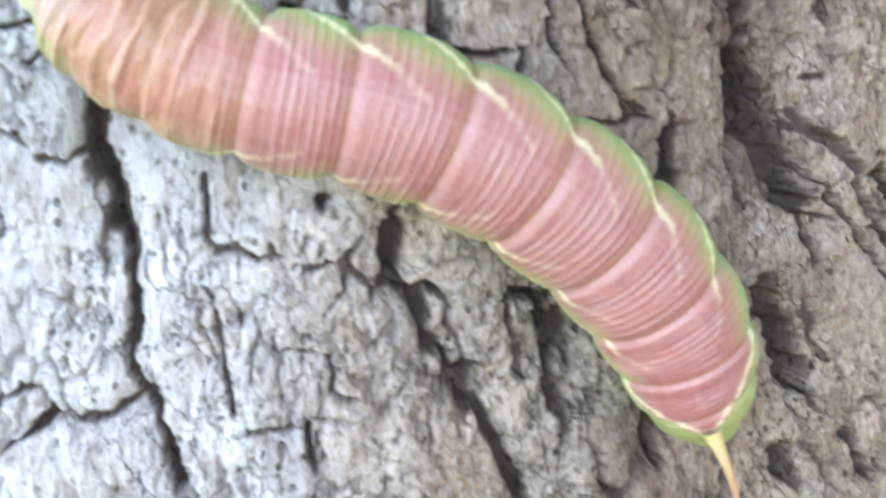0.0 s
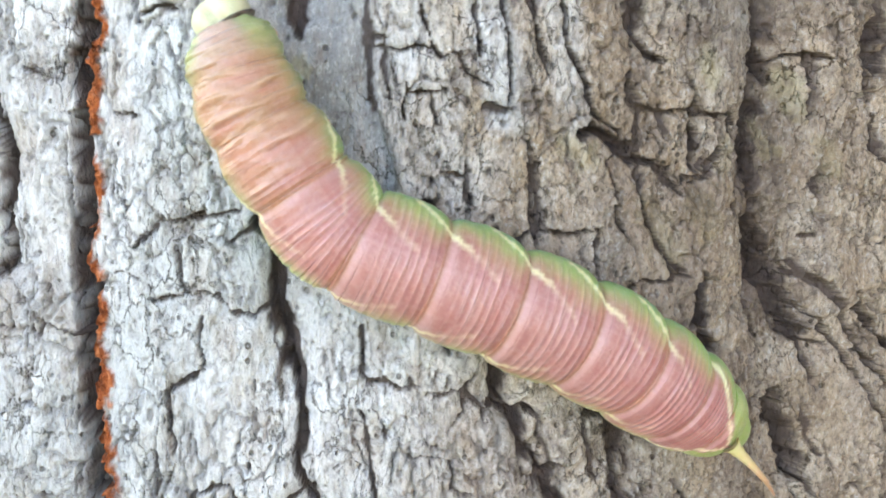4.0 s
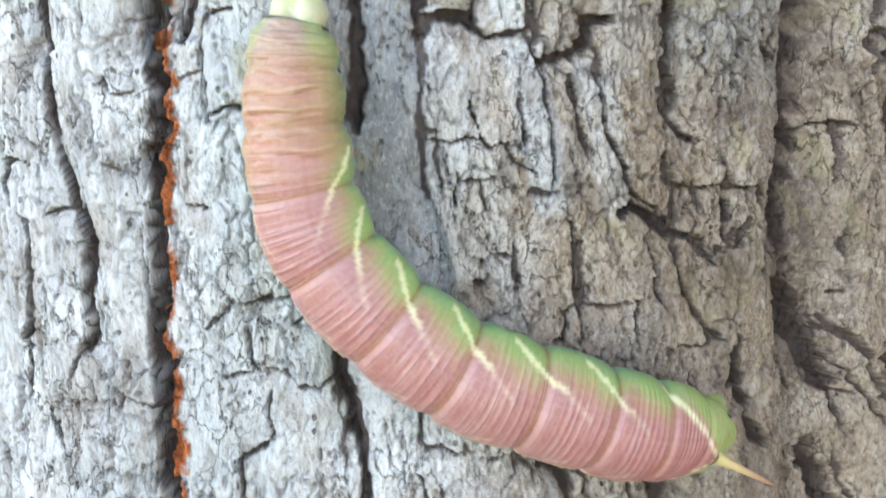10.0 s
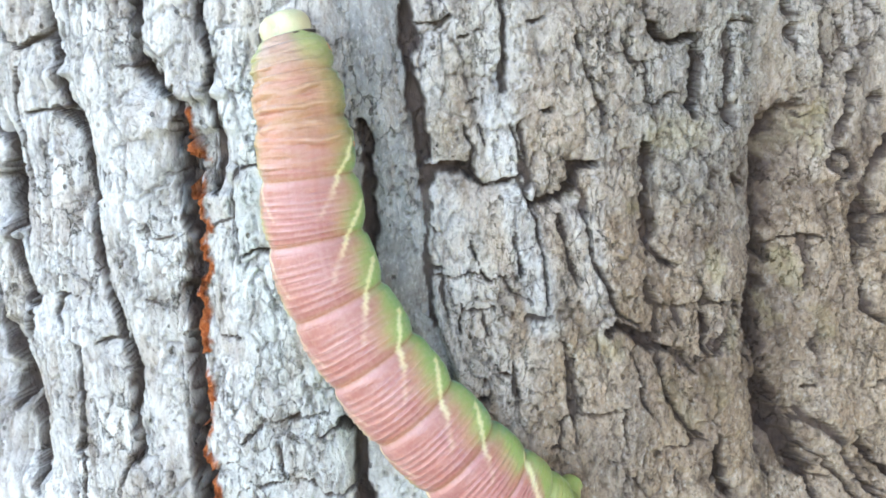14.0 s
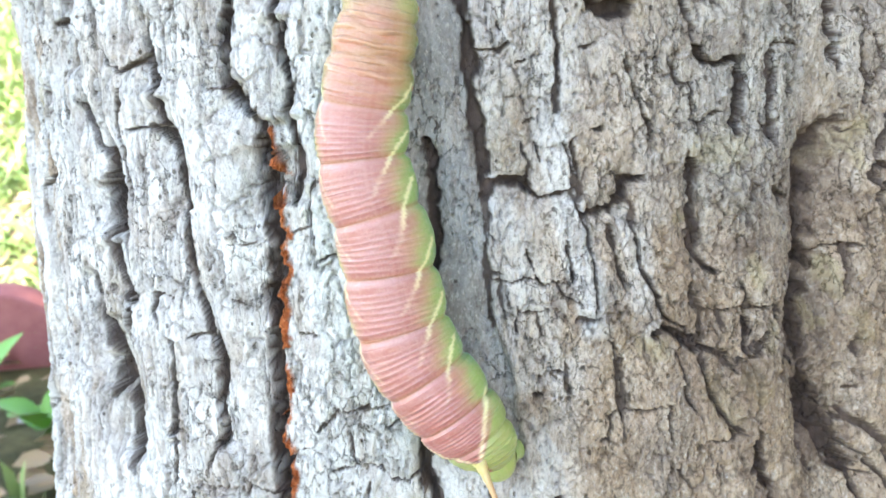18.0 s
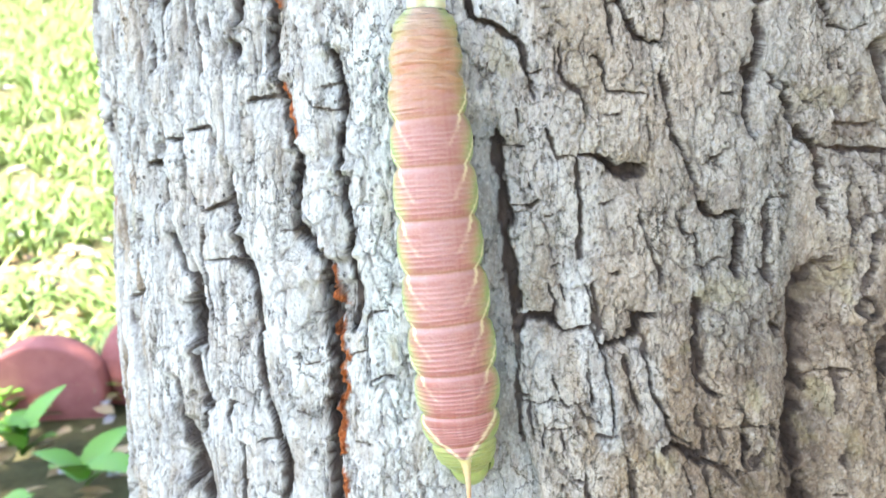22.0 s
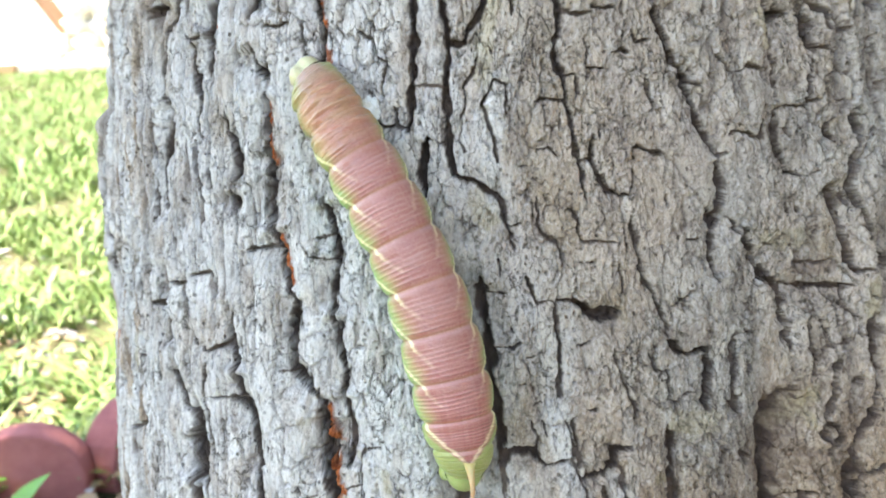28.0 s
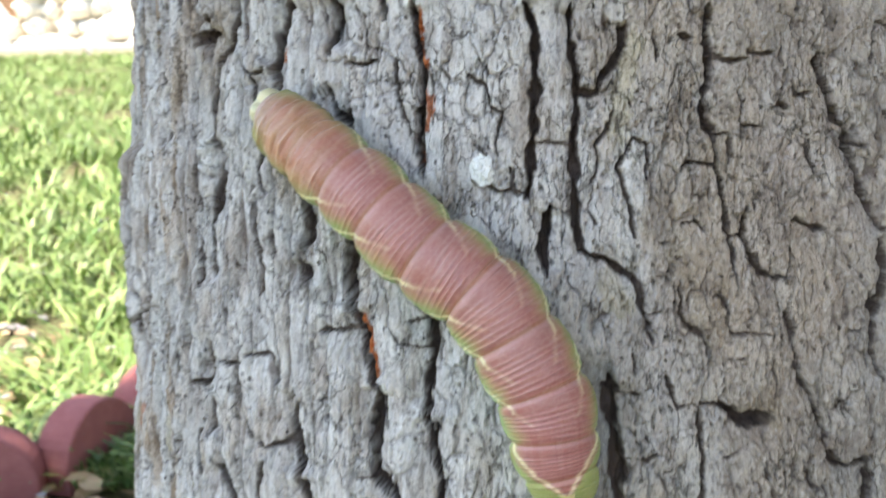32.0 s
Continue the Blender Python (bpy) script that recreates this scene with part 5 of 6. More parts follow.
def make_tree():
    tree = tagged(new("tree"), "living tree with deeply fissured grey and tan bark, rooted in soil", "tree")
    tree.location = (0, 0, 0)
    turn = math.pi * RADIUS * 1000
    s = np.concatenate([np.arange(-turn, -112, 4.0), np.arange(-112, -80, 0.4), np.arange(-80, 78, 0.2), np.arange(78, 104, 0.4), np.arange(104, turn - 2, 4.0)])
    z = np.concatenate([np.linspace(-30, 540, 90)[:-1], np.arange(540, 566, 0.4), np.arange(566, 724, 0.2), np.arange(724, 732, 0.4), np.linspace(732, 2760, 190)])
    s2, z2 = np.meshgrid(s, z)
    h, shows = bark_relief(s2, z2)
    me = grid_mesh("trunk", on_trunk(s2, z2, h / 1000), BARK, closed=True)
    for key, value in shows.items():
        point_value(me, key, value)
    child("trunk", me, tree, "fissured trunk bark, pale grey to tan, orange inner bark in one split")
    rng = random.Random(4)
    # limbs out of view, added to carry the shading leaves
    for n in range(6):
        ang, rise = n * 1.05 + 0.4, rng.uniform(0.8, 1.3)
        a = Vector(on_trunk(0, 2600 + 18 * n, -0.05).tolist())
        b = a + Vector((math.cos(ang) * 0.75, math.sin(ang) * 0.75, rise * 0.55))
        c = b + Vector((math.cos(ang + 0.3) * 0.7, math.sin(ang + 0.3) * 0.7, rise * 0.4))
        rings = []
        for k in range(13):
            t = k / 12
            p = a.lerp(b, t).lerp(b.lerp(c, t), t)
            r = 0.038 * (1 - 0.8 * t)
            rings.append([p + Vector((math.cos(q) * r, math.sin(q) * r * 0.8, math.sin(q) * r * 0.6)) for q in np.arange(10) * 0.628])
        me = grid_mesh("limb", np.array([[tuple(v) for v in r] for r in rings]), BARK, closed=True)
        child("limb", me, tree)
    # crown: leaves in clumps round the limbs, out of view, added to block the sun
    verts, faces = [], []
    for n in range(22000):
        while True:
            p = Vector((rng.uniform(-1, 1), rng.uniform(-1, 1), rng.uniform(-1, 1)))
            if p.length < 1:
                break
        p = Vector((0.2 + p.x * 2.7, 0.1 + p.y * 2.4, 3.55 + p.z * 0.65 + 0.25 * math.sin(3 * p.x + n % 7)))
        q = Euler((rng.uniform(-0.8, 0.8), rng.uniform(-0.8, 0.8), rng.uniform(0, 6.3))).to_matrix()
        l, w = rng.uniform(0.12, 0.2), rng.uniform(0.07, 0.1)
        i = len(verts)
        verts += [p + q @ Vector(v) for v in ((0, 0, 0), (l * 0.5, w, 0.015), (l, 0, 0), (l * 0.5, -w, 0.015))]
        faces += [(i, i + 1, i + 2), (i, i + 2, i + 3)]
    tagged(child("shade_crown", mesh_from("shade_crown", verts, faces, FOLIAGE, False), tree, "dense green leaves out of view, added to shade the trunk"), kind="stuff")
    return tree


make_tree()


# ---- ground and garden ----
def lie(x, y):
    """Height of the lawn: level round the tree, then rising gently to the wall."""
    return 0.061 * max(0.0, y - 2.2) if y < 9.5 else 0.061 * 7.3


def make_ground():
    xs = np.concatenate([np.linspace(-300, -14, 24), np.linspace(-12, 12, 97), np.linspace(14, 300, 24)])
    ys = np.concatenate([np.linspace(-300, -8, 24), np.linspace(-6, 12, 73), np.linspace(14, 400, 24)])
    x, y = np.meshgrid(xs, ys)
    z = np.vectorize(lie)(x, y) + 0.012 * fbm(x * 1.3, y * 1.3, 5, 3) * (np.abs(x) < 12)
    tagged(new("ground", grid_mesh("ground", np.stack([x, y, z], -1), GROUND)), "brown soil and thatch under the lawn", "ground", kind="structure")


def tuft_sheet(name, label, count, area, length, width, material, seed, lean=0.5):
    """Many single blades, joined."""
    rng = np.random.default_rng(seed)
    x0, x1, y0, y1 = area
    verts, faces = [], []
    for _ in range(count):
        y = y0 + (y1 - y0) * rng.random() ** 1.5
        spread = (y - y0) / (y1 - y0)
        x = rng.uniform(x0 - 2.6 * spread, x1 + 0.2 * spread)
        if smooth_noise(np.array(x * 3.3), np.array(y * 2.6), 3) < -0.36 + 0.16 * float(ease(3.4, 1.6, np.array(y))):
            continue
        a, k = rng.uniform(0, 6.283), 1 + 0.25 * spread
        l, w = length * rng.uniform(0.5, 1.2) * k, width * rng.uniform(0.7, 1.3) * k
        dx, dy = math.cos(a), math.sin(a)
        b = lean * rng.uniform(0.2, 1.3) * l
        z = lie(x, y) - 0.005
        i = len(verts)
        verts += [(x - dy * w, y + dx * w, z), (x + dy * w, y - dx * w, z), (x + dx * b * 0.4 + dy * w * 0.8, y + dy * b * 0.4 - dx * w * 0.8, z + l * 0.6),
                  (x + dx * b * 0.4 - dy * w * 0.8, y + dy * b * 0.4 + dx * w * 0.8, z + l * 0.6), (x + dx * b, y + dy * b, z + l * 0.9)]
        faces += [(i, i + 1, i + 2, i + 3), (i + 3, i + 2, i + 4)]
    tagged(new(name, mesh_from(name, verts, faces, material)), label, "grass", kind="stuff")


def scatter_leaves(name, label, count, area, size, material, seed, curl=0.3):
    rng = np.random.default_rng(seed)
    verts, faces = [], []
    for _ in range(count):
        x, y = rng.uniform(*area[:2]), rng.uniform(*area[2:])
        p, q = Vector((x, y, lie(x, y) + rng.uniform(0.006, 0.03))), Euler((rng.uniform(-curl, curl), rng.uniform(-curl, curl), rng.uniform(0, 6.3))).to_matrix()
        l, w = size * rng.uniform(0.5, 1.3), size * rng.uniform(0.25, 0.45)
        i = len(verts)
        shape = [(0, 0, 0), (0.3, 0.9, 0.08), (0.65, 0.8, 0.10), (1, 0, 0.02), (0.65, -0.8, 0.10), (0.3, -0.9, 0.08)]
        verts += [p + q @ Vector((u * l, v * w, c * l)) for u, v, c in shape]
        faces += [(i, i + 1, i + 2, i + 3), (i, i + 3, i + 4, i + 5)]
    tagged(new(name, mesh_from(name, verts, faces, material)), label, "litter", kind="stuff")


def edging_mesh(width, thick, rise, foot):
    """A cast edging stone whose top is one round scallop, with a rounded arris."""
    bm = bmesh.new()
    arc = [(width * (k / 24 - 0.5), foot + rise * math.sqrt(max(0.0, 1 - (2 * k / 24 - 1) ** 2)) ** 1.15) for k in range(25)]
    outline = [(-width / 2, -0.06), *arc, (width / 2, -0.06)]
    front = bm.faces.new([bm.verts.new((x, -thick / 2, z)) for x, z in reversed(outline)])
    made = bmesh.ops.extrude_face_region(bm, geom=[front])
    bmesh.ops.translate(bm, verts=[v for v in made["geom"] if isinstance(v, bmesh.types.BMVert)], vec=(0, thick, 0))
    bmesh.ops.recalc_face_normals(bm, faces=bm.faces)
    rim = [ed for ed in bm.edges if abs(ed.verts[0].co.y - ed.verts[1].co.y) < 1e-6 and max(v.co.z for v in ed.verts) > foot - 0.01]
    bmesh.ops.bevel(bm, geom=rim, offset=0.006, segments=2, affect="EDGES", profile=0.6)
    me = bpy.data.meshes.new("edging_stone")
    bm.to_mesh(me)
    bm.free()
    me.materials.append(RED)
    return me


def make_edging():
    me = edging_mesh(0.195, 0.062, 0.075, 0.045)
    x, y = -0.705, 1.44
    first = None
    spots = []
    for head in (8, -4, -10, -14, -18):  # leftwards from the gap by the trunk
        a = radians(180 + head)
        mx, my = x + 0.0985 * math.cos(a), y + 0.0985 * math.sin(a)
        spots.append((mx, my, math.degrees(a) + 180))
        x, y = x + 0.197 * math.cos(a), y + 0.197 * math.sin(a)
    x, y = -0.700, 1.452
    for head in (76, 66, 56, 48):
        a = radians(head)
        spots.append((x + 0.0985 * math.cos(a), y + 0.0985 * math.sin(a), head))
        x, y = x + 0.197 * math.cos(a), y + 0.197 * math.sin(a)
    for px, py, ang in spots:
        m = pose(px, py, lie(px, py), 0, 0, ang)
        if first is None:
            first = tagged(new("edging_stone", me), "red scalloped concrete garden edging stone bedded in soil", "edging stone", "scalloped edging round the bed")
            first.matrix_basis = m
        else:
            copy_thing(first, m)


def lump(size, seed):
    bm = bmesh.new()
    bmesh.ops.create_icosphere(bm, subdivisions=3, radius=1)
    for v in bm.verts:
        n = noise.noise(v.co * 1.6 + Vector((seed * 3.1, seed, 0)))
        m = max(abs(v.co.x), abs(v.co.y), abs(v.co.z))
        v.co = v.co / m**0.2 * (1 + 0.34 * n)
        v.co = Vector((v.co.x * size[0], v.co.y * size[1], v.co.z * size[2]))
    me = bpy.data.meshes.new("stone")
    bm.to_mesh(me)
    bm.free()
    me.polygons.foreach_set("use_smooth", [True] * len(me.polygons))
    me.materials.append(STONE)
    return me


def box_mesh(name, size, material, bevel=0.006):
    bm = bmesh.new()
    bmesh.ops.create_cube(bm, size=1)
    bmesh.ops.scale(bm, vec=size, verts=bm.verts)
    bmesh.ops.bevel(bm, geom=bm.edges[:], offset=bevel, segments=2, affect="EDGES")
    me = bpy.data.meshes.new(name)
    bm.to_mesh(me)
    bm.free()
    me.materials.append(material)
    return me


def make_weeds():
    """Broad-leaved weeds at the foot of the tree, each leaf a part."""
    rng = random.Random(12)
    for x, y, size, count in ((-0.63, 1.16, 0.085, 6), (-0.76, 1.25, 0.085, 8), (-0.92, 1.22, 0.075, 8), (-0.70, 1.05, 0.06, 6), (-0.85, 1.38, 0.06, 7), (-1.05, 1.32, 0.07, 7)):
        weed = tagged(new("weed"), "small bright green broad-leaved weed growing in bare soil", "weed", "weeds at the foot of the tree")
        weed.location = (x, y, lie(x, y))
        for n in range(count):
            a, tilt, l = n * 2.4 + rng.uniform(-0.3, 0.3), rng.uniform(20, 65), size * rng.uniform(0.7, 1.15)
            verts, faces = [], []
            for i in range(7):
                t = i / 6
                w = l * 0.30 * math.sin(math.pi * min(1, 0.08 + t * 0.95)) ** 0.8
                bend = 0.35 * l * t * t
                verts += [(l * t, -w, 0.25 * w - bend), (l * t, 0, -bend), (l * t, w, 0.25 * w - bend)]
            for i in range(6):
                for j in (0, 1):
                    k = 3 * i + j
                    faces.append((k, k + 1, k + 4, k + 3))
            leaf = child("leaf", mesh_from("leaf", verts, faces, WEED), weed)
            leaf.matrix_basis = pose(0, 0, 0, 0, 0, math.degrees(a)) @ pose(0.004, 0, 0.012 + 0.006 * n, 0, -tilt, 0)


def make_far_end():
    g = lie(0, 9.4)
    wall = tagged(new("wall_garden", box_mesh("wall_garden", (16, 0.2, 2.6), PAINT)), "sunlit white painted garden wall", "wall", kind="structure")
    wall.location = (-3, 10.2, g + 1.25)
    # unseen wall, added to block and warm the skylight from the right
    sky_block = tagged(new("wall_sky_block", box_mesh("wall_sky_block", (0.25, 9, 2.9), PLASTER)), "plain tan plastered wall out of view, added to hold back skylight from the right", "wall", kind="structure")
    sky_block.location = (2.9, -0.6, 1.4)
    lawn_end = lie(0, 9.15)
    paving = tagged(new("pavement", box_mesh("pavement", (9, 1.0, 0.2), PALE_PAVING)), "sun-bleached pale paving strip along the white wall", "paving", kind="structure")
    paving.matrix_basis = pose(-4.5, 9.66, lawn_end, 0, 0, 2)
    foot, top = Vector((-3.99, 9.72, g + 0.1)), Vector((-4.98, 10.06, 1.78))
    plank = tagged(new("plank", box_mesh("plank", (0.19, 0.05, (top - foot).length), OLD_TIMBER)), "brown timber plank leaning against the white wall", "plank")
    plank.matrix_basis = Matrix.Translation((foot + top) / 2) @ (top - foot).to_track_quat("Z", "Y").to_matrix().to_4x4()
    x, k = -8.8, random.Random(5)
    while x < -0.4:
        long = k.uniform(0.45, 1.0)
        piece = tagged(new("timber_kerb", box_mesh("timber_kerb", (long, k.uniform(0.05, 0.1), k.uniform(0.08, 0.14)), k.choice((TIMBER, BLEACHED)), 0.015)), "weathered timber kerb piece where the lawn ends", "kerb", "timber kerb pieces")
        piece.matrix_basis = pose(x + long / 2, 9.12 + 0.035 * (x + 4.5), lawn_end + 0.03, k.uniform(-6, 6), 0, k.uniform(-3, 5))
        x += long + k.uniform(0.02, 0.3)
    rng = random.Random(8)
    for row, count in enumerate((5, 5, 4, 3)):
        for k in range(count):
            size = rng.uniform(0.085, 0.15)
            ob = tagged(new("stone", lump((size * 1.15, size, size * 0.9), 7 * row + k)), "pale sunlit limestone boulder in a pile", "stone", "stone pile by the wall")
            ob.matrix_basis = pose(-4.30 + 0.24 * k + 0.12 * row + rng.uniform(-0.06, 0.06), 9.50 + 0.05 * row + rng.uniform(-0.04, 0.04), g + 0.06 + 0.17 * row + rng.uniform(-0.03, 0.03), 0, 0, rng.uniform(0, 360))


def make_garden():
    make_ground()
    tuft_sheet("lawn", "bright green sunlit lawn grass, patchy and thin near the tree", 80000, (-2.4, 0.1, 1.46, 9.1), 0.060, 0.0030, GRASS, 2, 1.5)
    tuft_sheet("lawn_tufts", "longer yellow-green grass tufts in the lawn", 9000, (-2.2, 0.0, 1.5, 5.0), 0.095, 0.006, GRASS, 3, 1.5)
    tuft_sheet("lawn_verge", "thin trodden grass round the tree and towards the added wall", 15000, (-5.0, 1.9, -5.0, 1.1), 0.06, 0.006, GRASS, 7, 0.9)
    scatter_leaves("leaf_litter", "dry tan leaves lying on soil and grass", 1500, (-1.7, -0.1, 0.4, 2.3), 0.042, LITTER, 4)
    scatter_leaves("fallen_leaves", "pale bleached leaves lying in the lawn", 26, (-2.6, -0.8, 2.0, 5.2), 0.07, CHIP, 6, 0.2)
    scatter_leaves("stone_chips", "pale grey stone chips on bare soil", 380, (-1.6, -0.2, 0.8, 3.4), 0.03, CHIP, 5, 0.15)
    make_edging()
    make_weeds()
    make_far_end()


make_garden()


# ---- the caterpillar ----
CRAWL = []


def crawl(t, roll, *points):
    """Where the body lies at t seconds: its middle line from head to tail as (mm round the trunk, mm of height), and its roll in degrees fore, amidships and aft."""
    CRAWL.append((t, roll, np.array(points, float)))


crawl(0, (-15, 0, 30), (-6.6, 613.0), (-2.8, 610.8), (2.4, 607.8), (8.2, 605.6), (14.1, 604.2), (19.9, 601.7), (25.6, 597.7), (31.0, 592.3), (35.1, 586.1), (37.5, 580.8), (41.0, 573.2))
crawl(1, (-15, -6, 33), (-8.7, 618.6), (-5.1, 616.0), (1.8, 611.9), (7.5, 607.5), (13.4, 603.9), (19.6, 600.6), (25.4, 596.4), (31.2, 591.0), (36.1, 583.9), (39.1, 577.9), (39.8, 573.3))
crawl(2, (-6, -9, 34), (-4.8, 628.0), (-4.4, 623.5), (-2.2, 617.5), (2.4, 610.4), (8.9, 605.4), (18.0, 601.2), (26.0, 596.4), (32.5, 590.6), (36.9, 582.4), (39.1, 574.9))
crawl(3, (-8, -11, 13), (-7.9, 627.1), (-6.2, 623.3), (-4.3, 617.9), (-1.3, 613.3), (3.0, 607.9), (8.1, 605.2), (16.4, 602.0), (24.7, 597.1), (31.6, 590.8), (40.0, 581.9))
crawl(6, (2, 7, 21), (-11.2, 638.1), (-9.3, 632.8), (-8.2, 628.7), (-4.9, 618.8), (-2.5, 614.6), (2.7, 610.1), (7.3, 605.9), (12.5, 602.3), (21.6, 597.6), (29.3, 592.4), (36.6, 584.9))
crawl(7, (7, 10, 13), (-12.2, 638.6), (-10.5, 634.2), (-8.7, 628.4), (-6.5, 622.5), (-3.6, 616.5), (1.5, 609.9), (7.2, 604.7), (13.5, 600.5), (19.1, 597.2), (25.7, 593.5), (31.5, 589.5))
crawl(8, (7, 13, 4), (-13.5, 637.6), (-11.5, 633.6), (-9.2, 628.1), (-6.3, 622.1), (-2.8, 616.1), (2.2, 609.5), (8.2, 603.3), (14.0, 599.8), (20.4, 597.2), (27.9, 594.9), (35.2, 593.3))
crawl(9, (14, 10, 7), (-6.8, 638.8), (-7.9, 633.9), (-8.0, 628.8), (-7.1, 622.1), (-5.2, 616.3), (-0.8, 611.0), (6.2, 604.7), (13.3, 599.9), (19.7, 596.7), (26.6, 592.9), (34.6, 590.2))
crawl(10, (13, 10, 5), (-6.5, 641.0), (-7.5, 637.5), (-7.7, 631.9), (-7.4, 625.7), (-6.6, 620.0), (-4.0, 614.3), (1.2, 608.3), (7.7, 603.0), (14.5, 599.7), (21.6, 596.2), (28.1, 593.7), (34.7, 590.1))
crawl(11, (13, 10, 4), (-5.8, 642.6), (-6.6, 634.8), (-6.7, 629.4), (-5.4, 619.9), (-3.2, 615.4), (0.4, 610.7), (4.2, 606.8), (8.5, 603.0), (16.7, 598.3), (22.5, 595.6), (25.2, 593.8))
crawl(12, (12, 11, 3), (-6.2, 646.4), (-6.8, 637.9), (-6.8, 632.4), (-6.4, 626.9), (-4.3, 618.5), (-1.3, 613.7), (2.2, 609.6), (9.4, 603.1), (16.1, 599.4), (22.4, 596.2))
crawl(13, (8, 10, 6), (-8.5, 649.5), (-7.6, 644.2), (-6.8, 638.2), (-6.6, 631.5), (-5.2, 625.4), (-1.8, 619.1), (2.3, 612.7), (7.3, 606.6), (12.4, 602.3), (17.8, 598.3), (22.5, 594.8))
crawl(14, (7, 9, 5), (-10.3, 657.0), (-9.1, 652.1), (-8.2, 645.2), (-7.8, 638.2), (-7.1, 631.2), (-5.0, 624.6), (-1.3, 617.6), (3.1, 610.9), (8.5, 604.0), (13.3, 599.6), (18.0, 595.7))
crawl(15, (8, 10, 7), (-10.7, 657.8), (-9.8, 652.5), (-8.5, 645.4), (-8.0, 638.3), (-7.3, 631.8), (-5.8, 625.1), (-2.7, 618.3), (1.3, 611.4), (6.8, 604.8), (11.4, 600.1), (15.8, 596.3))
crawl(18, (10, 7, 6), (-5.0, 666.4), (-6.7, 660.5), (-8.2, 653.7), (-9.4, 647.6), (-9.2, 641.3), (-7.5, 634.2), (-6.7, 627.0), (-5.0, 619.7), (-0.8, 612.3), (2.6, 606.3), (4.1, 601.7))
crawl(19, (5, 4, -1), (-4.7, 670.4), (-5.7, 665.5), (-6.1, 658.3), (-6.8, 651.0), (-6.6, 643.6), (-6.3, 636.1), (-5.7, 627.6), (-3.9, 620.6), (-1.0, 613.6), (2.5, 606.7), (4.3, 601.8))
crawl(20, (-5, -1, -3), (-7.5, 676.8), (-6.7, 671.1), (-6.1, 664.2), (-6.2, 655.7), (-6.3, 647.8), (-6.0, 639.8), (-5.8, 631.8), (-4.7, 623.6), (-3.2, 616.1), (-1.8, 609.0))
crawl(21, (-9, -6, -6), (-8.2, 678.2), (-7.3, 673.1), (-6.1, 665.1), (-6.1, 657.0), (-5.8, 649.2), (-5.2, 640.5), (-4.6, 631.8), (-3.9, 623.6), (-3.0, 615.3), (-1.6, 606.6))
crawl(22, (-8, -7, -6), (-6.4, 686.9), (-6.5, 681.3), (-6.5, 674.2), (-6.0, 665.3), (-5.7, 657.2), (-5.3, 649.8), (-4.7, 641.5), (-4.0, 633.2), (-3.7, 625.6), (-2.8, 615.9))
crawl(23, (-13, -11, -11), (-7.4, 687.2), (-6.1, 681.9), (-5.4, 674.7), (-4.5, 667.4), (-3.8, 660.1), (-3.3, 652.7), (-2.8, 645.3), (-2.7, 637.9), (-2.5, 630.4), (-2.1, 622.8), (-1.7, 619.4))
crawl(24, (-25, -18, -17), (-10.4, 691.6), (-8.9, 686.1), (-6.1, 678.5), (-4.8, 671.8), (-3.9, 665.1), (-3.0, 657.5), (-2.5, 649.9), (-2.2, 642.3), (-1.6, 634.7), (-1.0, 627.0), (-0.4, 623.6))
crawl(25, (-30, -21, -16), (-16.8, 694.2), (-12.3, 690.6), (-8.4, 684.4), (-6.0, 677.5), (-4.2, 669.7), (-2.7, 662.0), (-1.6, 655.2), (-1.1, 648.3), (-0.9, 641.4), (-0.8, 634.6), (-0.8, 626.4))
crawl(28, (-37, -28, -15), (-25.0, 701.0), (-21.2, 697.8), (-16.6, 690.6), (-12.1, 682.6), (-8.4, 674.6), (-5.6, 667.5), (-3.8, 660.5), (-2.4, 653.5), (-1.4, 646.4), (-1.0, 640.3), (-1.2, 635.4))
crawl(29, (-31, -29, -15), (-38.1, 695.0), (-31.7, 694.0), (-24.4, 691.6), (-18.3, 686.5), (-13.4, 682.4), (-8.1, 676.9), (-4.0, 666.6), (-3.0, 659.5), (-1.9, 652.4), (-1.2, 645.3), (-1.1, 638.7))
crawl(30, (-32, -29, -14), (-39.8, 696.0), (-33.7, 695.1), (-26.5, 691.0), (-19.8, 686.1), (-13.6, 680.4), (-9.0, 674.2), (-6.0, 667.3), (-4.8, 660.3), (-3.9, 655.1), (-3.3, 649.9), (-3.1, 645.5))
crawl(31, (-35, -28, -11), (-42.1, 696.8), (-35.5, 694.2), (-28.5, 689.8), (-21.1, 685.1), (-14.3, 679.7), (-9.4, 674.6), (-6.5, 668.8), (-4.8, 662.1), (-3.8, 656.3), (-2.7, 650.5), (-2.3, 645.5))
crawl(32, (-35, -27, -6), (-46.6, 702.5), (-39.7, 699.2), (-32.7, 694.5), (-26.3, 689.6), (-20.8, 684.6), (-13.4, 679.3), (-9.3, 673.3), (-6.0, 666.1), (-4.9, 658.8), (-4.0, 653.8), (-3.8, 649.4))


def girth(f):
    """Body radius in metres at the fraction f from head to tail."""
    return float(np.interp(f, (0, 0.035, 0.055, 0.09, 0.18, 0.30, 0.42, 0.53, 0.65, 0.75, 0.84, 0.90, 0.945, 0.975, 1.0),
                           (2.0, 3.5, 4.25, 4.8, 5.3, 5.6, 5.8, 5.9, 6.0, 6.0, 5.7, 5.0, 4.0, 2.6, 1.2))) / 1000


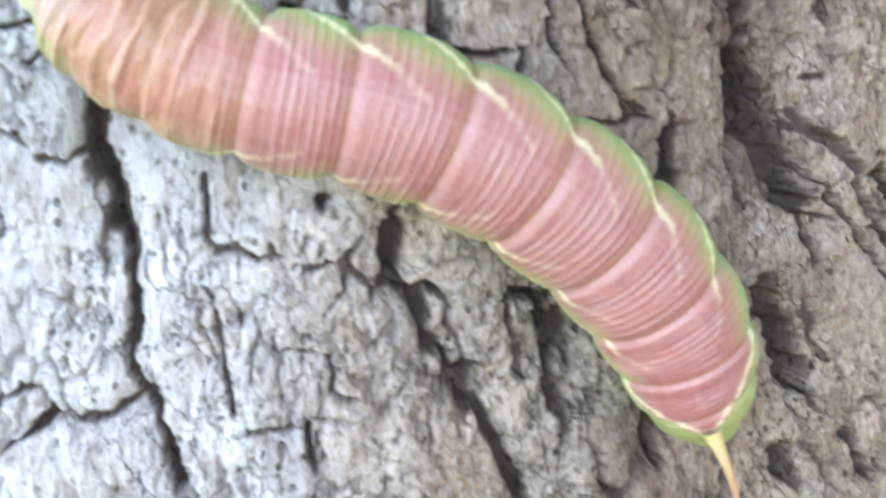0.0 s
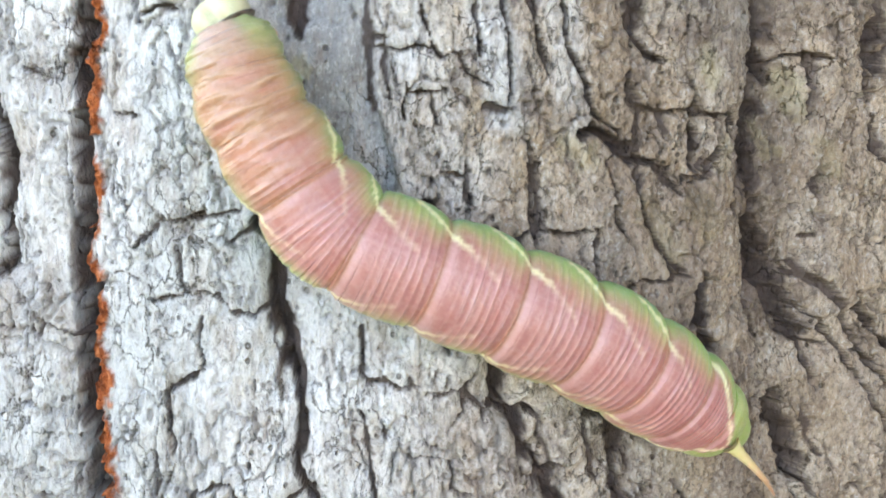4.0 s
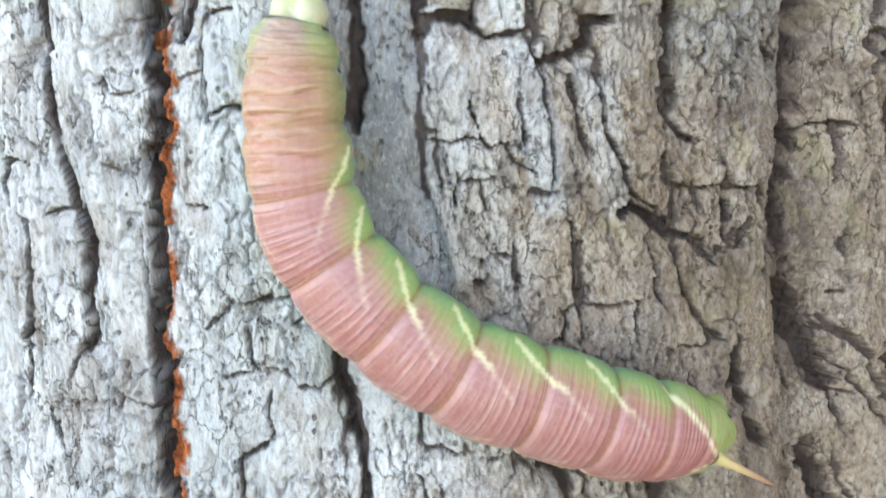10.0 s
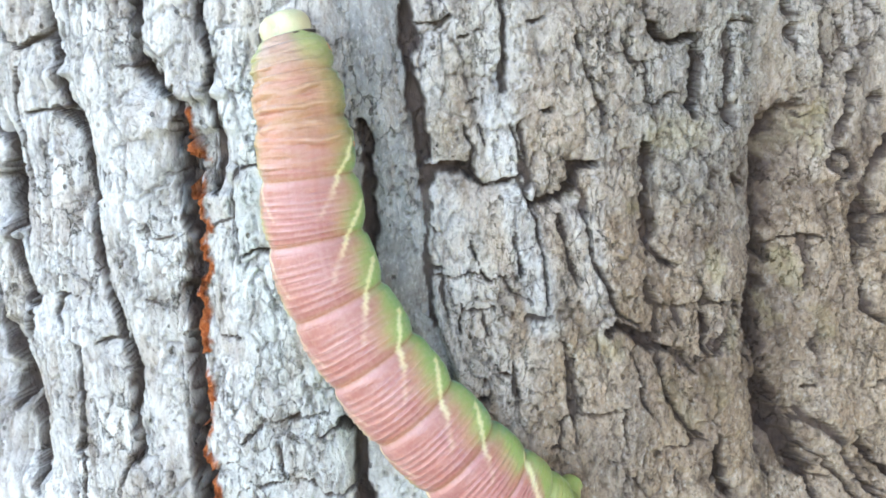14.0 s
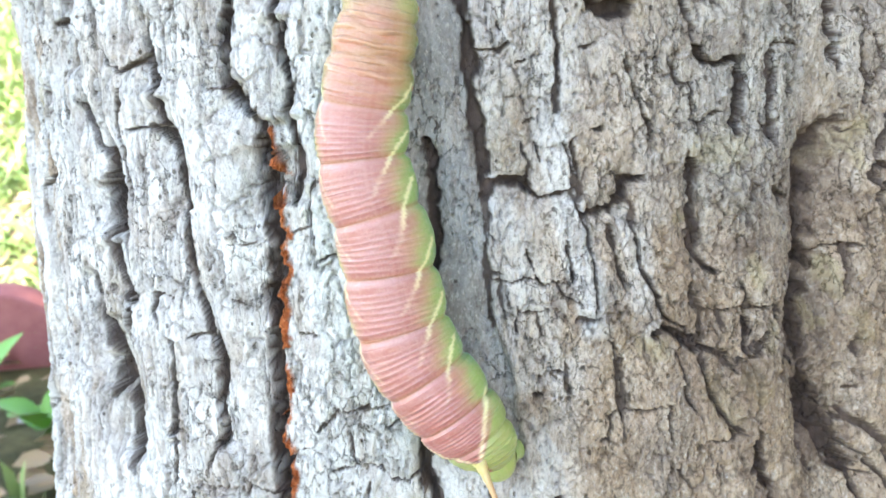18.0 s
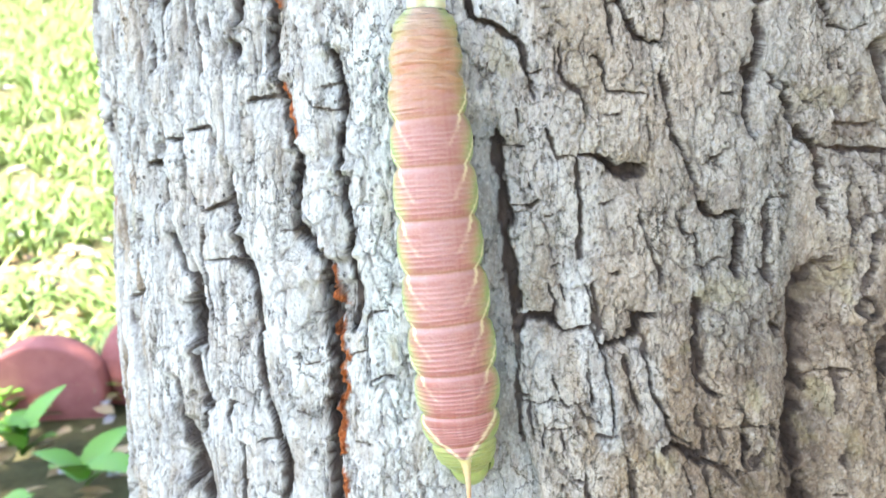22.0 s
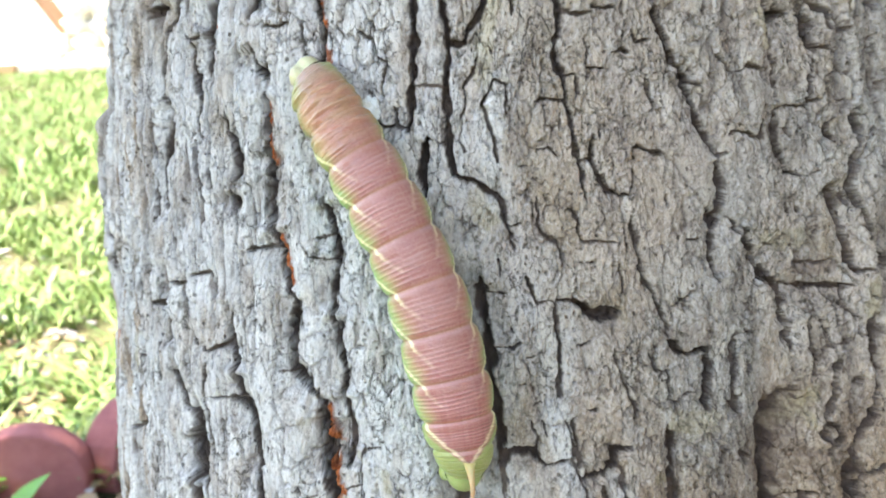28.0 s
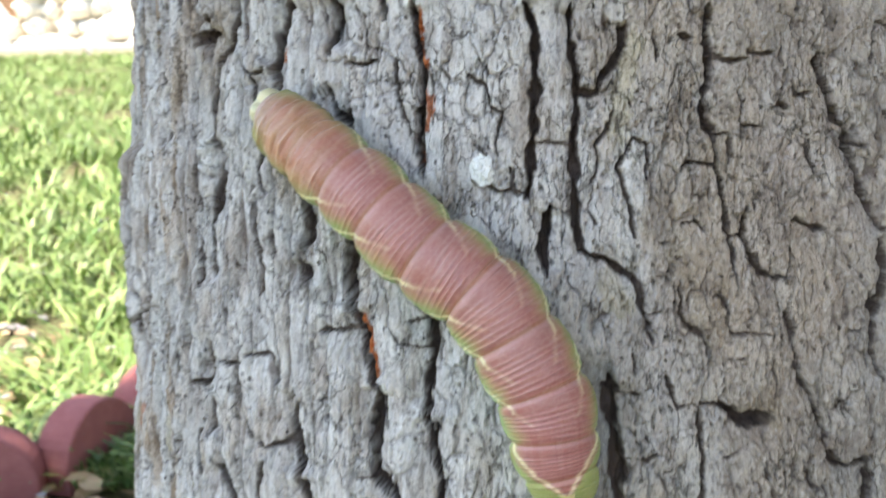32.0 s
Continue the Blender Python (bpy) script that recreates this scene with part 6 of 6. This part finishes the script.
def smooth_line(points, count=240):
    """Catmull-Rom through the points, in even steps of length, and its length."""
    p = np.vstack([2 * points[0] - points[1], points, 2 * points[-1] - points[-2]])
    out = []
    for a, b, c, d in zip(p[:-3], p[1:-2], p[2:-1], p[3:]):
        for t in np.linspace(0, 1, 24, endpoint=False):
            out.append(0.5 * (2 * b + (c - a) * t + (2 * a - 5 * b + 4 * c - d) * t * t + (3 * b - a - 3 * c + d) * t**3))
    out = np.array(out + [p[-2]])
    for _ in range(12):  # ease the small kinks
        out[1:-1] = 0.25 * out[:-2] + 0.5 * out[1:-1] + 0.25 * out[2:]
    far = np.r_[0, np.cumsum(np.linalg.norm(np.diff(out, axis=0), axis=1))]
    return np.stack([np.interp(np.linspace(0, far[-1], count), far, out[:, k]) for k in range(3)], -1)


LINES = [(t, roll, smooth_line(on_trunk(pts[:, 0], pts[:, 1], 0.0052))) for t, roll, pts in CRAWL]


def body_pose(line, roll, f, squat=0.0):
    """The pose of the body's cross-section at the fraction f: x to the tail, z away from the bark."""
    n = len(line) - 1
    k = min(max(f, 0.0), 1.0) * n
    i = min(int(k), n - 1)
    p = line[i] + (k - i) * (line[i + 1] - line[i])
    a, b = line[max(0, i - 4)], line[min(n, i + 5)]
    x = Vector((b - a).tolist()).normalized()
    x0, y0, _ = axis(p[2])
    out = Vector((p[0] - x0, p[1] - y0, 0)).normalized() - Vector((0, 0, 0.13))
    out = (out - out.dot(x) * x).normalized()
    p = Vector(p.tolist()) + out * (0.92 * girth(f) + 0.0009 - 0.0052 + squat)
    out = Matrix.Rotation(radians(float(np.interp(f, (0.1, 0.5, 0.9), roll))), 3, x) @ out
    y = out.cross(x)
    m = Matrix((x, y, out)).transposed().to_4x4()
    m.translation = p
    return m


# segment borders from head to tail, and how many rings each has
SEGMENTS = [("thorax_segment", 0.035, 0.09, 4), ("thorax_segment", 0.09, 0.16, 6), ("thorax_segment", 0.16, 0.245, 7)]
BORDERS = (0.245, 0.34, 0.445, 0.55, 0.655, 0.755, 0.84, 0.905)
SEGMENTS += [("abdomen_segment", a, b, 8) for a, b in zip(BORDERS[:-1], BORDERS[1:])]
SEGMENTS += [("tail_segment", 0.905, 0.985, 7)]


EDGES = np.array([a for _, a, _, _ in SEGMENTS] + [0.985])


def along_segment(f):
    """How far f lies along its segment, 0 to 1."""
    k = np.clip(np.searchsorted(EDGES, f, side="right") - 1, 0, len(EDGES) - 2)
    return np.clip((f - EDGES[k]) / (EDGES[k + 1] - EDGES[k]), 0, 1)


def folds(f, ang):
    """Ridge height 0 to 1: the front third of a segment is smooth, the rest gathered in fine uneven ridges."""
    w = f + 0.0010 * fbm(ang * 1.2, f * 20, 5, 2)
    u = along_segment(w)
    wave = np.clip(np.sin(2 * np.pi * (7.4 * (u - 0.24) / 0.76) + 0.7 * fbm(ang * 0.8, f * 26, 9, 2)), -0.3, 1)
    fine = (0.23 + 0.77 * wave) * ease(0.16, 0.36, u) * ease(1.0, 0.93, u)
    wide = np.clip(np.sin(2 * np.pi * 3.0 * u + 1.0 + 1.6 * fbm(ang * 0.9, f * 30, 15, 2)), 0, 1)
    k = ease(0.27, 0.20, f)
    broken = np.clip(0.68 + 0.55 * fbm(f * 60, ang * 1.3, 6, 2), 0.15, 1.0)
    return np.clip((fine * (1 - k) + 0.8 * wide * k) * broken, 0, 1) * ease(1.75, 1.05, np.abs(ang))


def pigment(f, ang):
    """Skin colour at the fraction f and the angle from the middle of the back."""
    side = np.abs(ang)
    u, ridge = along_segment(f), folds(f, ang)
    rose, pale = np.array((0.385, 0.145, 0.128)), np.array((0.64, 0.405, 0.37))
    green, teal = np.array((0.29, 0.44, 0.13)), np.array((0.17, 0.39, 0.25))
    mottle = fbm(f * 45, ang * 1.6, 18, 2)
    deep = 0.08 + 0.12 * mottle - 0.16 * ease(0.55, 1.0, u) + 0.30 * np.exp(-((u - 0.07) / 0.07) ** 2)
    back = rose + (pale - rose) * np.clip(deep + (0.34 - 0.05 * ease(0.6, 0.8, f)) * ridge, 0, 1)[..., None]
    back = back * (1 - np.array((0.02, 0.12, 0.10)) * ease(0.6, 0.85, f)[..., None])
    # the three front segments: ochre and peach folds, olive to the sides
    blush = np.clip(0.5 + 0.8 * fbm(f * 34, ang * 0.7, 12, 2), 0, 1)
    fore = np.array((0.37, 0.185, 0.095)) + np.array((0.08, 0.0, 0.035)) * blush[..., None]
    fore = fore + (np.array((0.60, 0.40, 0.27)) - fore) * (0.08 + 0.52 * ridge)[..., None]
    k = ease(0.29, 0.16, f + 0.02 * mottle)[..., None]
    back = back * (1 - k) + fore * k
    # flanks: apricot, then green in a lobe behind every slanting line
    lobe = np.where(f > 0.2, 0.17 * np.sin(np.pi * (u - 0.5)) * ease(1.0, 0.86, u), 0.0)
    reach = side + lobe + 0.09 * fbm(f * 50, ang * 2, 8, 3)
    w = ease(0.62, 1.5, reach)[..., None]
    warm = np.array((0.58, 0.40, 0.19))
    moss = green + (np.array((0.30, 0.28, 0.11)) - green) * k
    col = back * (1 - w) + (warm * (1 - w) + moss * w) * w
    low = ease(1.45, 2.1, side + 0.2 * mottle)[..., None]
    col = col * (1 - low) + teal * low
    neck = (ease(0.11, 0.03, f) * (0.6 + 0.3 * ease(0.2, 0.9, side)))[..., None]
    col = col * (1 - neck) + (np.array((0.38, 0.31, 0.24)) + np.array((-0.06, 0.10, -0.08)) * ease(0.4, 0.9, side)[..., None]) * neck
    # ochre joint between two segments, darkened to paint the crease's shadow
    seam = (np.exp(-((np.minimum(u, 1 - u) / 0.035) ** 2)) * 0.55 * ease(0.05, 0.12, f))[..., None]
    col = col * (1 - seam) + np.array((0.34, 0.15, 0.06)) * seam
    # the last segment is green behind its two bold lines
    end = ease(0.0, 0.12, side - np.interp(f, (0.84, 0.940), (1.75, 0.0)))
    end = (end * ease(0.84, 0.86, f))[..., None]
    col = col * (1 - 0.85 * end) + np.array((0.31, 0.40, 0.12)) * 0.85 * end
    # seven slanting pale lines on each flank, the last one running up to the horn
    for n in range(7):
        a, b = BORDERS[n], BORDERS[n + 1]
        f0, f1 = (a - 0.055, b - 0.03) if n < 6 else (a - 0.015, b + 0.035)
        top = 0.46 if n < 6 else 0.04
        t = np.clip((f - f0) / (f1 - f0), 0, 1)
        at = 1.62 + (top - 1.62) * t**0.9 + 0.05 * fbm(f * 70, ang * 0 + n, 19, 2)
        wide = (0.10 if n == 6 else 0.078) * (1.15 - 0.5 * t) * (1 + 0.25 * fbm(f * 110, ang, 20 + n, 2))
        faint = (0.34 + 0.66 * ease(0.66, 1.0, side)) * (1 - 0.45 * np.exp(-(((side - 0.74) / 0.07) ** 2))) if n < 6 else 1.0
        near = np.exp(-(((side - at) / wide) ** 4)) * ease(f0, f0 + 0.006, f) * ease(f1, f1 - 0.008, f) * faint * 0.92
        line = np.array((0.80, 0.62, 0.42)) + np.array((0.06, 0.20, 0.06)) * ease(0.7, 1.2, side)[..., None]
        col = col * (1 - near[..., None]) + line * near[..., None]
    return np.clip(col, 0, 1)


def ring_mesh(name, f, df):
    """One ring of the body round its own middle; its ends dip under the next rings."""
    na, nl = 96, 19
    u = np.linspace(-1, 1, nl)
    ang = np.linspace(-np.pi, np.pi, na, endpoint=False)
    uu, aa = np.meshgrid(u, ang, indexing="ij")
    ff = f + uu * df * 0.5
    base = np.interp(ff, np.linspace(0, 1, 101), [girth(k / 100) for k in range(101)])
    v = along_segment(ff)
    bulge = ease(0, 0.16, v) * ease(1.12, 0.75, v)
    lobed = np.exp(-((np.abs(aa) - 1.65) ** 2) / 0.35)
    r = base * (0.947 + 0.058 * bulge + (0.022 + 0.055 * ease(0.26, 0.2, ff)) * (folds(ff, aa) - 0.3) + lobed * (0.105 * np.sin(np.pi * v) ** 0.7 - 0.04))
    r *= 1 + (0.010 + 0.030 * ease(0.26, 0.16, ff)) * fbm(aa * 1.6 + 9, ff * 60, 22, 3)
    r -= base * 0.10 * np.clip((np.abs(uu) - 0.55) / 0.45, 0, 1) ** 2
    flat = np.where(np.cos(aa) < -0.2, 0.9, 1.0)
    xyz = np.stack([uu * df * 0.5 * 0.072, np.sin(aa) * r * 1.02, np.cos(aa) * r * flat], -1)
    shut = [xyz[i : i + 1] * k for i, k in ((0, [0.5, 0.02, 0.02]), (0, [0.6, 0.5, 0.5]), (nl - 1, [0.6, 0.5, 0.5]), (nl - 1, [0.5, 0.02, 0.02]))]
    me = grid_mesh(name, np.concatenate([shut[0], shut[1], xyz, shut[2], shut[3]]), SKIN, closed=True)
    col = pigment(ff, aa)
    col = np.concatenate([col[:1], col[:1], col, col[-1:], col[-1:]])
    rgba = np.concatenate([col, np.ones(col.shape[:2] + (1,))], -1).astype(np.float32)
    me.attributes.new("pigment", "FLOAT_COLOR", "POINT").data.foreach_set("color", rgba.reshape(-1))
    return me


def solid_colour(me, rgb):
    n = len(me.vertices)
    me.attributes.new("pigment", "FLOAT_COLOR", "POINT").data.foreach_set("color", np.tile(np.array((*rgb, 1), np.float32), n))


def ball_mesh(name, size, rgb, dent=0.0):
    bm = bmesh.new()
    bmesh.ops.create_uvsphere(bm, u_segments=28, v_segments=18, radius=1)
    for v in bm.verts:
        if dent:  # a blunt, squarish capsule
            v.co = Vector([math.copysign(abs(q) ** 0.84, q) for q in v.co])
        k = 1 - dent * max(0.0, v.co.z) * math.exp(-((v.co.y / 0.25) ** 2))
        v.co = Vector((v.co.x * size[0], v.co.y * size[1], v.co.z * size[2] * k))
    me = bpy.data.meshes.new(name)
    bm.to_mesh(me)
    bm.free()
    me.polygons.foreach_set("use_smooth", [True] * len(me.polygons))
    me.materials.append(SKIN)
    solid_colour(me, rgb)
    return me


def horn_mesh():
    """A tapering tail horn, swept back and slightly bowed."""
    rows_, n = [], 16
    for k in range(25):
        t = k / 24
        r = 0.00036 * (1 - t) ** 0.8 + 0.00012 + 0.0007 * math.exp(-t * 8)
        r *= 1 + 0.06 * math.sin(k * 2.6)
        c = np.array((0.0098 * t, 0.0006 * math.sin(t * 3.0), 0.0020 * math.sin(t * 2.6) - 0.0012 * t))
        rows_.append([c + r * np.array((0.15 * math.cos(q), math.sin(q), math.cos(q))) for q in np.linspace(0, 2 * np.pi, n, endpoint=False)])
    me = grid_mesh("tail_horn", np.array(rows_), SKIN, closed=True)
    t = np.repeat(np.arange(25) / 24, n)[:, None]
    col = np.array((0.60, 0.52, 0.22)) * (1 - t) ** 2 + np.array((0.50, 0.25, 0.15)) * (1 - (1 - t) ** 2)
    me.attributes.new("pigment", "FLOAT_COLOR", "POINT").data.foreach_set("color", np.concatenate([col, np.ones((len(col), 1))], 1).astype(np.float32).reshape(-1))
    return me


def leg_mesh(name, length, radius, rgb):
    rows_ = []
    for k in range(9):
        t = k / 8
        r = radius * (1 - 0.35 * t + 0.25 * math.exp(-(((t - 0.95) / 0.12) ** 2))) * (0.35 if k == 8 else 1)
        rows_.append([(r * math.cos(q), r * math.sin(q) * 0.8, -length * t) for q in np.linspace(0, 2 * np.pi, 14, endpoint=False)])
    me = grid_mesh(name, np.array(rows_), SKIN, closed=True)
    solid_colour(me, rgb)
    return me


KEYED = []  # (object, its place along the body, its pose there, the place of what carries it)
TURNED = []  # what swings with the head


def follow(ob, f, local, holder_f):
    """Key ob at the body's fraction f; holder_f: the fraction of the segment that carries it, or None for the whole caterpillar."""
    KEYED.append((ob, f, local, holder_f))


def make_caterpillar():
    bug = tagged(new("caterpillar"), "plump rose-pink caterpillar with green flanks crawling on the bark", "caterpillar")
    for name, a, b, rings in SEGMENTS:
        df = (b - a) / rings
        holder, hf = None, None
        for k in range(rings):
            f = a + (k + 0.5) * df
            me = ring_mesh("annulet" if k else name, f, df * 1.9)
            if k == 0:
                holder, hf = child(name, me, bug), f
                follow(holder, f, Matrix(), None)
            else:
                follow(child("annulet", me, holder), f, Matrix(), hf)
        mid = (a + b) / 2
        if name == "thorax_segment":
            for sy in (-1, 1):
                leg = child("true_leg", leg_mesh("true_leg", 0.0030, 0.0006, (0.55, 0.40, 0.22)), holder)
                follow(leg, mid, pose(0, sy * 0.0016, -girth(mid) * 0.75, sy * 18, 0, 0), hf)
        if name == "abdomen_segment" and a in BORDERS[2:6]:
            for sy in (-1, 1):
                leg = child("proleg", leg_mesh("proleg", 0.0026, 0.0013, (0.30, 0.46, 0.16)), holder)
                follow(leg, mid, pose(0, sy * 0.0019, -girth(mid) * 0.70, sy * 10, 0, 0), hf)
        if name != "tail_segment":
            for sy in (-1, 1):
                dot = child("spiracle", ball_mesh("spiracle", (0.00045, 0.0002, 0.0003), (0.62, 0.30, 0.16)), holder)
                q = radians(98)
                follow(dot, mid, pose(0, sy * math.sin(q) * girth(mid) * 1.03, math.cos(q) * girth(mid), 0, 0, 0), hf)
    head = child("head", ball_mesh("head", (0.0021, 0.0029, 0.0027), (0.60, 0.58, 0.36), 0.34), bug, "pale yellow-green head capsule")
    follow(head, 0.018, pose(0.0, 0, 0.0002, 0, 0, 0), None)
    # near-black disc that stands in for the shadow behind the head
    shadow_rim = child("neck_shadow", ball_mesh("neck_shadow", (0.0006, 0.0034, 0.0033), (0.05, 0.035, 0.02)), bug, "dark disc standing for the shadow line behind the head")
    follow(shadow_rim, 0.034, Matrix(), None)
    TURNED.extend((head, shadow_rim))
    flap = child("anal_plate", ball_mesh("anal_plate", (0.0036, 0.0030, 0.0025), (0.33, 0.40, 0.13)), bug, "green anal plate")
    follow(flap, 0.965, pose(0.0, 0, -0.0006, 0, 8, 0), None)
    for sy in (-1, 1):
        clasp = child("anal_proleg", leg_mesh("anal_proleg", 0.0034, 0.0017, (0.34, 0.44, 0.14)), bug)
        follow(clasp, 0.97, pose(0, sy * 0.0019, -0.0008, sy * 12, -12, 0), None)
    horn = child("tail_horn", horn_mesh(), bug, "slender tan tail horn")
    follow(horn, 0.932, pose(0.0, 0, girth(0.932) * 0.84, 0, -3, -7), None)
    return bug


BUG = make_caterpillar()


def silk_patch():
    """A small white fluff of silk stuck to the bark."""
    bm = bmesh.new()
    bmesh.ops.create_icosphere(bm, subdivisions=4, radius=1)
    for v in bm.verts:
        n = noise.noise(v.co * 1.4) + 0.5 * noise.noise(v.co * 4.0) + 0.25 * noise.noise(v.co * 9.0)
        v.co = Vector((v.co.x * 0.0016, v.co.y * 0.0010, v.co.z * 0.0019)) * (1 + 0.45 * n)
    me = bpy.data.meshes.new("silk_tuft")
    bm.to_mesh(me)
    bm.free()
    me.materials.append(SILK)
    ob = tagged(new("silk_tuft", me), "small white tuft of silk caught on the bark", "silk")
    ob.location = on_trunk(SILK_AT[0], SILK_AT[1], 0.001).tolist()


SILK_AT = (-13.5, 694.2)
silk_patch()


def motions():
    mids = [body_pose(line, (0, 0, 0), 0.5).translation.copy() for _, _, line in LINES]
    times = [t for t, _, _ in LINES]
    walk(BUG, [(t, Matrix.Translation(p)) for t, p in zip(times, mids)])
    for ob, f, local, holder_f in KEYED:
        rows = []
        for (t, roll, line), mid in zip(LINES, mids):
            swing = float(np.interp(t, (1, 3, 6, 7, 8, 9, 10), (0, 8, 10, 14, 16, -15, 0))) if ob in TURNED else 0.0
            m = body_pose(line, roll, f) @ pose(0, 0, 0, 0, 0, swing) @ local
            base = body_pose(line, roll, holder_f) if holder_f is not None else Matrix.Translation(mid)
            rows.append((t, base.inverted() @ m))
        walk(ob, rows)


motions()
